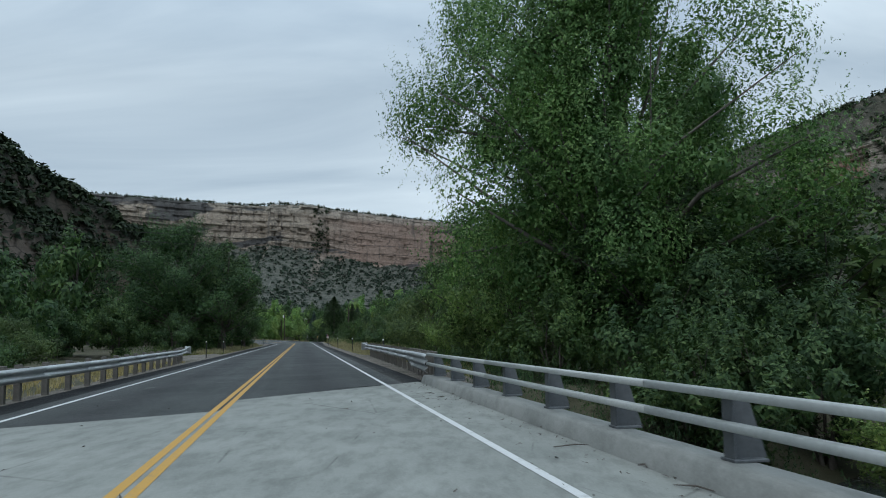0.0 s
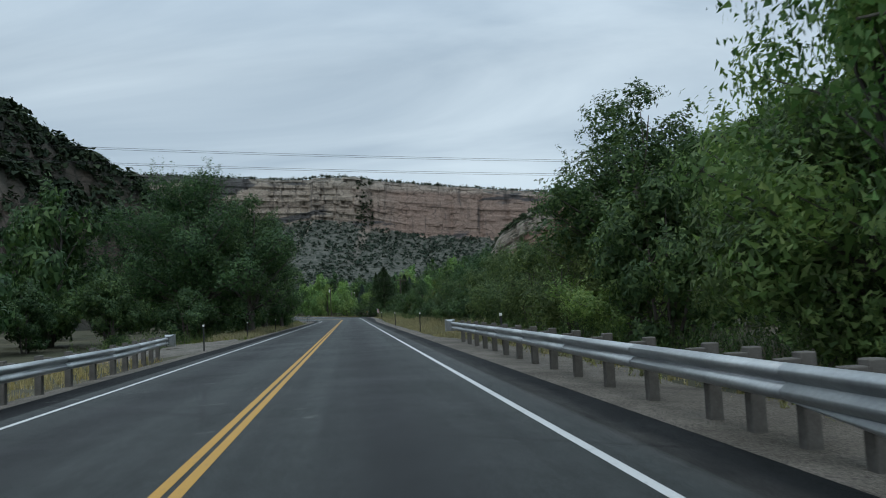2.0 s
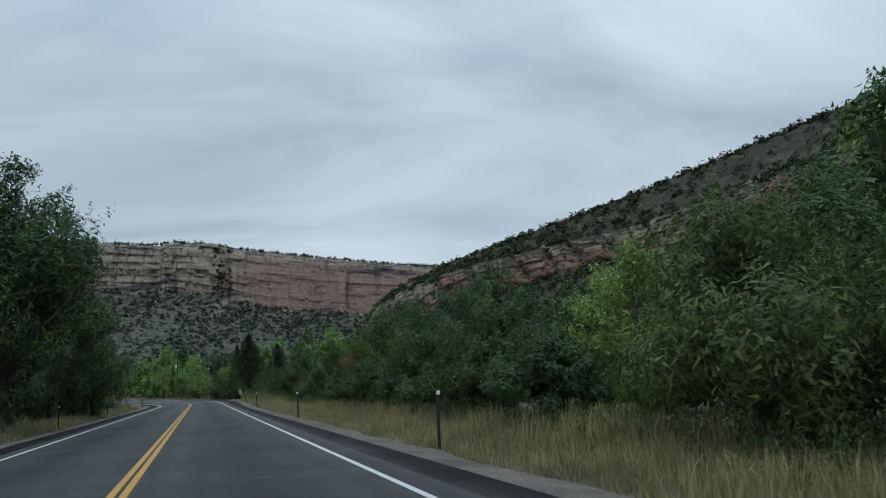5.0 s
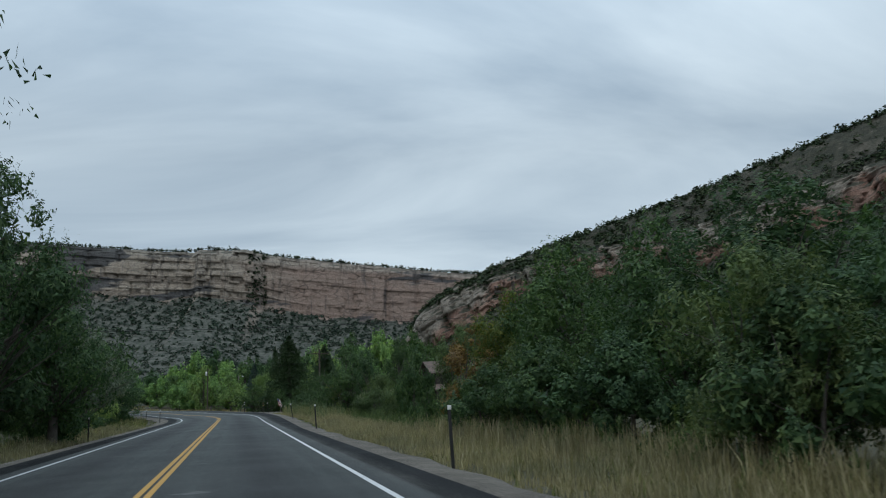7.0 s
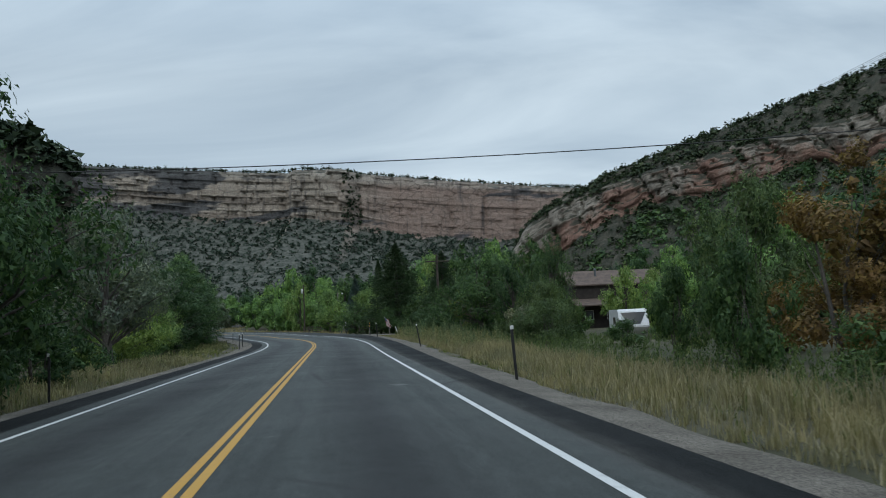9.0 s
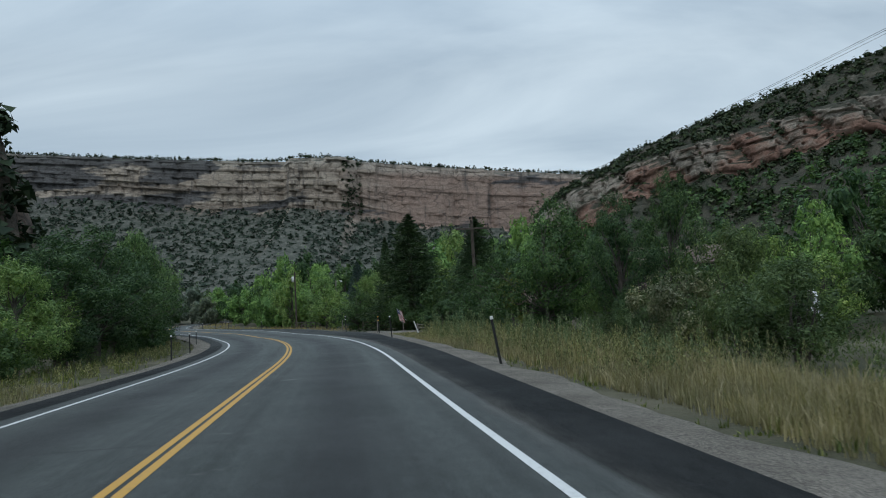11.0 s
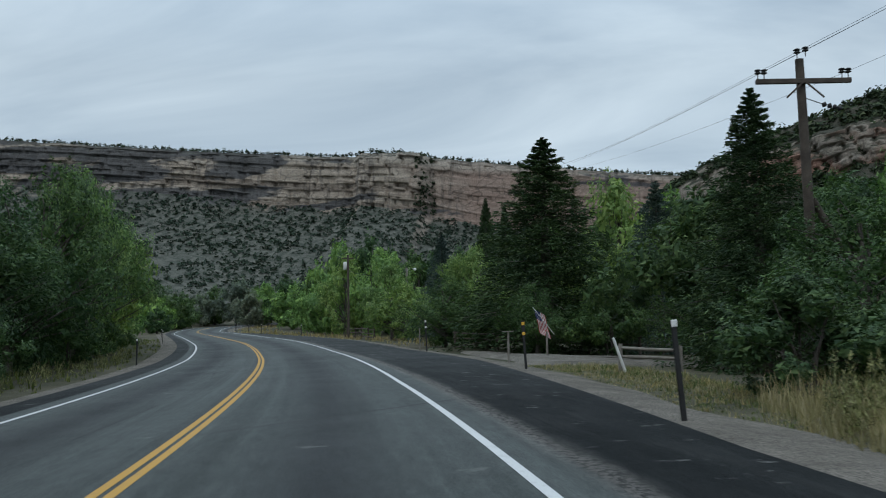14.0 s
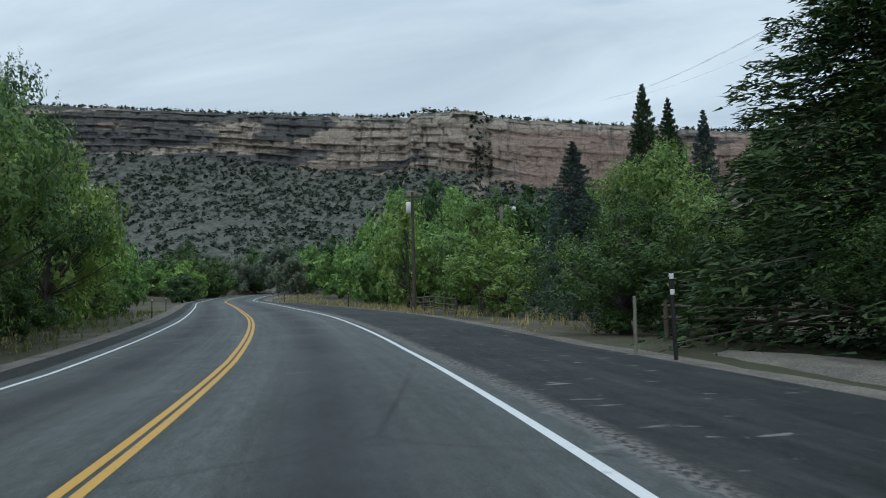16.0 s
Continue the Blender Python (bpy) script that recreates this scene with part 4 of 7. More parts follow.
def broad_tree(name, seed, h, r, bole, blobs, leaves, leaf, leaf_mat, bark_mat, label, spread=1.0, stems=1, aspect=0.5, droop=0.0, low=0.0, diamond=False, core=9):
    """A tree: tapered trunk and limbs, and a crown of leaf clumps with gaps. Stands at the origin, to be copied."""
    rng = np.random.default_rng(seed)
    top = empty(name)
    # clump centres in an uneven egg-shaped crown
    cs, rs = [], []
    while len(cs) < blobs:
        p = rng.uniform(-1, 1, 3)
        if (q := float(np.dot(p, p))) > 1 or q < 0.12:
            continue
        zf = 0.5 + 0.5 * p[2]
        wide = 0.72 + 0.42 * math.sin(math.pi * min(1.0, zf * 0.92 + 0.12)) * 0.9 - 0.25 * zf
        lobe = 1 + 0.22 * math.sin(3 * math.atan2(p[1], p[0]) + seed)
        z = (bole + low) + (h - bole - low) * zf
        cs.append((p[0] * r * wide * lobe * spread, p[1] * r * wide * lobe * spread, z))
        rs.append(rng.uniform(0.17, 0.30) * r * (1.15 - 0.35 * zf))
    cs, rs = np.array(cs), np.array(rs)
    tubes = []
    for s in range(stems):
        a = 2 * math.pi * s / stems + seed
        lean = 0.0 if stems == 1 else 0.22
        base = Vector((0.25 * r * 0.2 * math.cos(a), 0.25 * r * 0.2 * math.sin(a), -0.3))
        tip = Vector((lean * r * math.cos(a) + 0.1 * r * rng.normal(), lean * r * math.sin(a) + 0.1 * r * rng.normal(), h * 0.78))
        mid = base.lerp(tip, 0.5) + Vector((rng.normal(), rng.normal(), 0)) * 0.05 * r
        r0 = (0.030 * h if stems == 1 else 0.013 * h)
        pts = [base, base.lerp(mid, 0.15) + Vector((0, 0, 0.1)), base.lerp(mid, 0.6), mid, mid.lerp(tip, 0.55), tip]
        tubes.append(tube(pts, [r0 * 1.5, r0 * 1.1, r0 * 0.85, r0 * 0.7, r0 * 0.4, r0 * 0.12], 9))
        for i in range(s, blobs, stems):
            e = Vector(cs[i])
            f = min(0.9, max(0.25, (e.z - 0.28 * h * rng.uniform(0.5, 1.3)) / (0.85 * h)))
            o = base.lerp(mid, f * 2) if f < 0.5 else mid.lerp(tip, f * 2 - 1)
            m1 = o.lerp(e, 0.5) + Vector((rng.normal(), rng.normal(), rng.normal() + 0.6)) * 0.05 * r
            rb = r0 * rng.uniform(0.13, 0.27)
            tubes.append(tube([o, m1, e], [rb, rb * 0.65, rb * 0.2], 4))
    tubes_object("trunk", tubes, bark_mat, top)
    n1, per = int(leaves * 0.62), 22
    ns = (leaves - n1) // per
    P, out = clump_points(rng, cs, rs, n1)
    # leafy sprigs that stand out of the clumps and fray the outline
    k = rng.integers(0, blobs, ns)
    d = rng.normal(size=(ns, 3)); d[:, 2] += 0.35
    d /= np.linalg.norm(d, axis=1, keepdims=True)
    o = cs[k] + d * (rs[k] * 0.75)[:, None]
    way = d + rng.normal(size=(ns, 3)) * 0.35 + (0, 0, 0.35 - 1.2 * droop)
    way /= np.linalg.norm(way, axis=1, keepdims=True)
    f = rng.random((ns, per))
    ln = (rs[k] * rng.uniform(0.35, 0.85, ns))[:, None]
    S = o[:, None] + way[:, None] * (f * ln)[..., None] + rng.normal(size=(ns, per, 3)) * leaf * 0.4
    # deeper leaf masses, which little light gets through
    inner, deep = clump_points(rng, cs * (0.66, 0.66, 0.88), rs * 0.7, leaves // core, 0.1)
    P = np.concatenate([P, S.reshape(-1, 3), inner])
    facing = np.concatenate([out, np.repeat(d, per, 0), deep]) + (0, 0, 0.25)
    axis_out = P * (1, 1, 0) / (np.hypot(P[:, 0], P[:, 1])[:, None] + 0.3)
    facing = facing + 0.45 * axis_out
    P[:, 2] = np.maximum(P[:, 2], 0.1 + rng.random(len(P)) * 0.4)
    P[:, 2] *= h / np.percentile(P[:, 2], 99.6)
    P[:, :2] *= r * spread / np.percentile(np.hypot(P[:, 0], P[:, 1]), 98.5)
    sz = np.concatenate([np.full(n1, leaf), np.full(ns * per, leaf * 0.68), np.full(len(inner), leaf * 1.7)])
    V, F = leaf_quads(P, sz, rng, aspect, droop, diamond=diamond, facing=facing)
    mesh_object("crown", V, F, leaf_mat, top)
    return tagged(top, label, "tree")


def spruce(name, seed, h, r, leaves, leaf, mat, label):
    """A conical spruce of drooping whorled boughs."""
    rng = np.random.default_rng(seed)
    top = empty(name)
    tubes = [tube([(0, 0, -0.3), (0, 0, h * 0.4), (0, 0, h * 0.98)], [0.022 * h, 0.014 * h, 0.01], 8)]
    P, D, G = [], [], []
    nb = int(17 * h)
    per = leaves // nb
    for i in range(nb):
        f = (i / nb) ** 0.85
        z = h * (0.04 + 0.95 * f)
        ln = r * (1 - f) ** 0.86 * rng.uniform(0.70, 1.14) + 0.07
        a = i * 2.399 + rng.normal() * 0.2
        d = np.array([math.cos(a), math.sin(a), 0.12 - 0.42 * (1 - f)])
        if i % 3 == 0:
            tubes.append(tube([(0, 0, z), tuple(np.array([0, 0, z]) + d * ln * 0.95)], [0.012 + 0.012 * ln, 0.006], 4))
        t = rng.random(per) ** 0.7
        side_v = np.array([-d[1], d[0], 0])
        w = rng.normal(size=per) * 0.24 * ln * (1.1 - 0.75 * t)
        q = np.array([0, 0, z]) + np.outer(t * ln, d) + np.outer(w, side_v)
        q[:, 2] += 0.10 * ln * t**2 - np.abs(rng.normal(size=per)) * 0.12 * ln - np.abs(w) * 0.25
        P.append(q); D.append(d + np.outer(np.sign(w) * 0.6, side_v)); G.append(np.full(per, leaf * (1.08 - 0.55 * f)))
    P, D, G = np.concatenate(P), np.concatenate(D), np.concatenate(G)
    tubes_object("trunk", tubes, BARK, top)
    V, F = leaf_quads(P, G, rng, 0.34, 0.15, D)
    mesh_object("crown", V, F, mat, top)
    return tagged(top, label, "tree")


def scatter_scrub(name, X, Y, Z, sizes, seed, mat, label, quads=22, category="scrub", tall=0.9, grain=0.6):
    """Far scrub that nobody could count: a tuft of leaf clumps at each place."""
    rng = np.random.default_rng(seed)
    n = len(X)
    d = rng.normal(size=(n, quads, 3))
    d /= np.linalg.norm(d, axis=2, keepdims=True)
    d *= rng.uniform(0.35, 1.0, (n, quads, 1))
    d[:, :, 2] = np.abs(d[:, :, 2]) * tall * 1.5
    P = np.stack([X, Y, Z], 1)[:, None] + d * (sizes * 0.5)[:, None, None]
    facing = (d + (0, 0, 0.3)).reshape(-1, 3)
    V, F = leaf_quads(P.reshape(-1, 3), np.repeat(sizes * grain, quads), rng, 0.85, facing=facing / np.linalg.norm(facing, axis=1, keepdims=True))
    ob = mesh_object(name, V, F, mat)
    return tagged(ob, label, category, kind="stuff")


def mesa_ground(x, f):
    base, top, face = mesa_lines(x)
    y = face - 300 * (1 - f) ** 1.15 + 2
    z = -6 + (base + 6) * (0.25 * f + 0.75 * f**2.0) + 1.6 * fbm(x, y, 1.0, 4, 0.09) * (1 - f * 0.6) + 3.0 * fbm(x, y, 7.0, 2, 0.022) * np.sin(math.pi * f)
    return y, z


def hill_scrub():
    rng = np.random.default_rng(11)
    # talus below the mesa, thinner in stony strips; its scrub colour includes distance haze
    n = 34000
    x = rng.uniform(-560, 130, n); f = rng.uniform(0.04, 1.0, n) ** 1.05
    y, z = mesa_ground(x, f)
    thin = fbm(x, y, 8.0, 3, 0.05) + 0.6 * fbm(x, y, 3.0, 2, 0.16)
    k = rng.random(n) < 0.62 + 0.8 * thin + 0.5 * np.clip(3 * f - 1.9, 0, 1)
    scatter_scrub("talus_scrub", x[k], y[k], z[k] - 0.2, (1.1 + 3.2 * rng.random(n) ** 1.9)[k], 1, SCRUB_HAZE, "dark juniper scrub on the talus slope", 13, grain=0.42)
    # rim trees
    n = 2600
    x = rng.uniform(-480, 80, n)
    base, top, face = mesa_lines(x)
    d = rng.random(n) ** 2
    scatter_scrub("rim_scrub", x, face + 9 + 60 * d, top + 0.2 + 2.0 * d, 1.0 + 2.4 * rng.random(n) ** 2, 2, JUNIPER, "junipers along the cliff rim", 16, grain=0.4, tall=1.1)
    # ledges of the cliff
    n = 130
    x = rng.uniform(-109, -97, n); f = rng.random(n)
    base, top, face = mesa_lines(x)
    scatter_scrub("ledge_scrub", x, face + 1 + 8 * f, base + (top - base) * f, rng.uniform(1.0, 2.6, n), 3, JUNIPER, "scrub in a gully of the cliff", 14)
    # right hill: thick on the crest and the rubble, a few on the cliff's ledges
    n = 9600
    A = rng.uniform(120, 525, n)
    wide, drop, high = hill_band(A)
    q = rng.random(n)
    D = np.where(q < 0.40, wide * rng.uniform(-0.3, 1.15, n), np.where(q < 0.50, wide + 5 * rng.random(n), wide + 6 + 85 * rng.random(n) ** 1.3))
    x, y, z = right_hill(A, D)
    size = (1.3 + 3.2 * rng.random(n) ** 1.8) * np.where((q > 0.40) & (q < 0.50), 0.6, 1.0)
    ok = (z > 0) & ~((A > NOSE - 25) & (q < 0.40) & (rng.random(n) < 0.45))
    scatter_scrub("hill_right_scrub", x[ok], y[ok], z[ok] - 0.25, size[ok], 4, JUNIPER, "juniper scrub on the ledgy hillside", 30, grain=0.30)
    # green oaks and boxelders on the lower slope
    n = 1500
    A = rng.uniform(200, 520, n)
    D = hill_band(A)[0] + 9 + 75 * rng.random(n)
    x, y, z = right_hill(A, D)
    ok = (z > -1) & (rng.random(n) < 0.62 + 0.9 * fbm(x, y, 2.0, 3, 0.06))
    scatter_scrub("hillside_oaks", x[ok], y[ok], z[ok] - 0.3, (2.6 + 3.6 * rng.random(n) ** 1.6)[ok], 14, LEAF_MID, "dark green oak scrub below the cliff band", 60, grain=0.22)
    n = 330
    A = rng.uniform(200, 500, n)
    x, y, z = right_hill(A, rng.normal(size=n) * 1.5)
    scatter_scrub("crest_scrub", x, y, z - 0.3, 1.3 + 3.0 * rng.random(n) ** 1.8, 6, JUNIPER, "junipers along the hill's crest", 46, grain=0.25, tall=1.25)
    # left hill
    n = 15000
    x = rng.uniform(-150, -60, n); y = rng.uniform(60, 240, n)
    z = left_hill(x, y)
    ok = z > 1
    scatter_scrub("hill_left_scrub", x[ok], y[ok], z[ok] - 0.3, rng.uniform(1.4, 4.0, n)[ok], 5, JUNIPER, "dense juniper scrub on the dark hillside", 22, grain=0.38)


hill_scrub()

TREES = {
    "cottonwood": broad_tree("cottonwood_tree", 3, 16.5, 7.4, 1.4, 96, 190000, 0.125, LEAF_COTTON, PALE_BARK, "tall green cottonwood with pale branches by the bridge rail", aspect=0.62, core=5),
    "big": broad_tree("spreading_tree", 6, 16, 8.6, 0.4, 100, 64000, 0.22, LEAF_MID, BARK, "large spreading dark green tree beyond the pull-out"),
    "round": broad_tree("broadleaf_tree", 5, 10, 5.2, 0.3, 60, 20000, 0.21, LEAF_MID, BARK, "dense dark green broadleaf tree on the verge"),
    "tall": broad_tree("broadleaf_tree", 8, 12, 4.4, 0.4, 60, 22000, 0.21, LEAF_DARK, BARK, "tall dark green broadleaf tree by the road"),
    "bright": broad_tree("leafy_tree", 12, 8, 4.2, 0.2, 50, 18000, 0.19, LEAF_BRIGHT, BARK, "fresh green leafy tree among the roadside growth"),
    "willow": broad_tree("willow_shrub", 15, 5, 3.6, 0.0, 44, 15000, 0.19, LEAF_WILLOW, BARK, "bushy grey-green willow shrub by the verge", stems=6, aspect=0.34, droop=0.2),
    "bush": broad_tree("roadside_bush", 17, 3.0, 2.3, 0.0, 26, 8000, 0.14, LEAF_MID, BARK, "low leafy green bush on the verge", stems=5),
    "shrub": broad_tree("dark_shrub", 19, 5.0, 3.4, 0.0, 34, 10500, 0.21, LEAF_DARK, BARK, "dense dark green shrub beneath the trees", stems=5),
    "olive": broad_tree("olive_tree", 21, 7.5, 3.6, 0.4, 40, 13000, 0.2, LEAF_OLIVE, BARK, "silvery grey-green Russian olive tree", aspect=0.4),
    "rust": broad_tree("drying_shrub", 23, 5.0, 2.4, 0.1, 28, 16000, 0.125, LEAF_RUST, BARK, "rust-brown drying shrub in the thicket", stems=3),
    "yellow": broad_tree("young_tree", 27, 6.5, 2.8, 0.4, 32, 14000, 0.14, LEAF_YELLOW, BARK, "young tree with yellowing leaves"),
    "bloom": broad_tree("flowering_bush", 29, 2.8, 2.2, 0.0, 24, 6500, 0.16, LEAF_BLOOM, BARK, "bush covered in pale seed tufts", stems=5),
    "spruce": spruce("spruce_tree", 31, 12.5, 3.9, 52000, 0.21, NEEDLE, "tall dark green conical spruce"),
    "blue": spruce("blue_spruce_tree", 33, 9.5, 3.2, 30000, 0.2, NEEDLE_BLUE, "blue-grey spruce by the house"),
    "round_thin": broad_tree("broadleaf_tree", 5, 10, 5.2, 0.3, 60, 6500, 0.40, LEAF_FAR_HAZE, BARK, "dense dark green broadleaf tree set back from the road"),
    "tall_thin": broad_tree("broadleaf_tree", 8, 12, 4.4, 0.4, 60, 7500, 0.37, LEAF_DARK, BARK, "tall dark green broadleaf tree set back from the road"),
    "bright_thin": broad_tree("leafy_tree", 12, 8, 4.2, 0.2, 50, 6000, 0.34, LEAF_BRIGHT, BARK, "fresh green leafy tree set back from the road"),
    "far": broad_tree("distant_tree", 41, 9, 5.0, 0.2, 44, 5000, 0.55, LEAF_MID, BARK, "dark green tree far along the valley floor"),
    "far_bright": broad_tree("distant_leafy_tree", 43, 7.5, 4.4, 0.2, 40, 4200, 0.55, LEAF_FAR_HAZE, BARK, "fresh green tree far along the valley floor, paled by haze"),
    "far_olive": broad_tree("distant_olive_tree", 47, 6.5, 4.0, 0.2, 36, 3600, 0.5, LEAF_OLIVE, BARK, "silvery olive tree far along the valley floor", aspect=0.5),
}
HEIGHT = {"cottonwood": 16.5, "big": 16, "round": 10, "tall": 12, "bright": 8, "willow": 5, "bush": 3, "shrub": 5, "olive": 7.5, "rust": 5, "yellow": 6.5, "bloom": 2.8, "spruce": 12.5, "blue": 9.5, "far": 9, "far_bright": 7.5, "far_olive": 6.5, "round_thin": 10, "tall_thin": 12, "bright_thin": 8}
RADIUS = {"cottonwood": 7.4, "big": 8.6, "round": 5.2, "tall": 4.4, "bright": 4.2, "willow": 3.6, "bush": 2.3, "shrub": 3.4, "olive": 3.6, "rust": 2.4, "yellow": 2.8, "bloom": 2.2, "spruce": 3.9, "blue": 3.2, "far": 5.0, "far_bright": 4.4, "far_olive": 4.0, "round_thin": 5.2, "tall_thin": 4.4, "bright_thin": 4.2}
first_used = set()


def plant(kind, x, y, h, r=None):
    """Stands a tree of that kind at x, y with height h and crown radius r."""
    off = abs(x - float(xc(y))) / math.sqrt(1 + float(np.interp(y, YS, SLOPE)) ** 2)
    if kind in ("round", "tall", "bright") and (off > 19 or y > 222):
        kind += "_thin"
    ob = TREES[kind]
    h = h * 1.25 if kind.startswith("far") else h
    sz = h / HEIGHT[kind]
    sx = (r / RADIUS[kind]) if r else sz
    z = float(ground_height(np.array([x], float), np.array([y], float))[0])
    m = pose(x, y, z, 0, 0, (x * 37.7 + y * 91.3) % 360) @ Matrix.Diagonal((sx, sx * (0.92 + 0.16 * ((x * 7.3 + y * 3.1) % 1)), sz, 1))
    if kind in first_used:
        ob = copy_thing(ob, Matrix())
    first_used.add(kind)
    ob.matrix_basis = m
    return tagged(ob, group="trees and shrubs along the road")


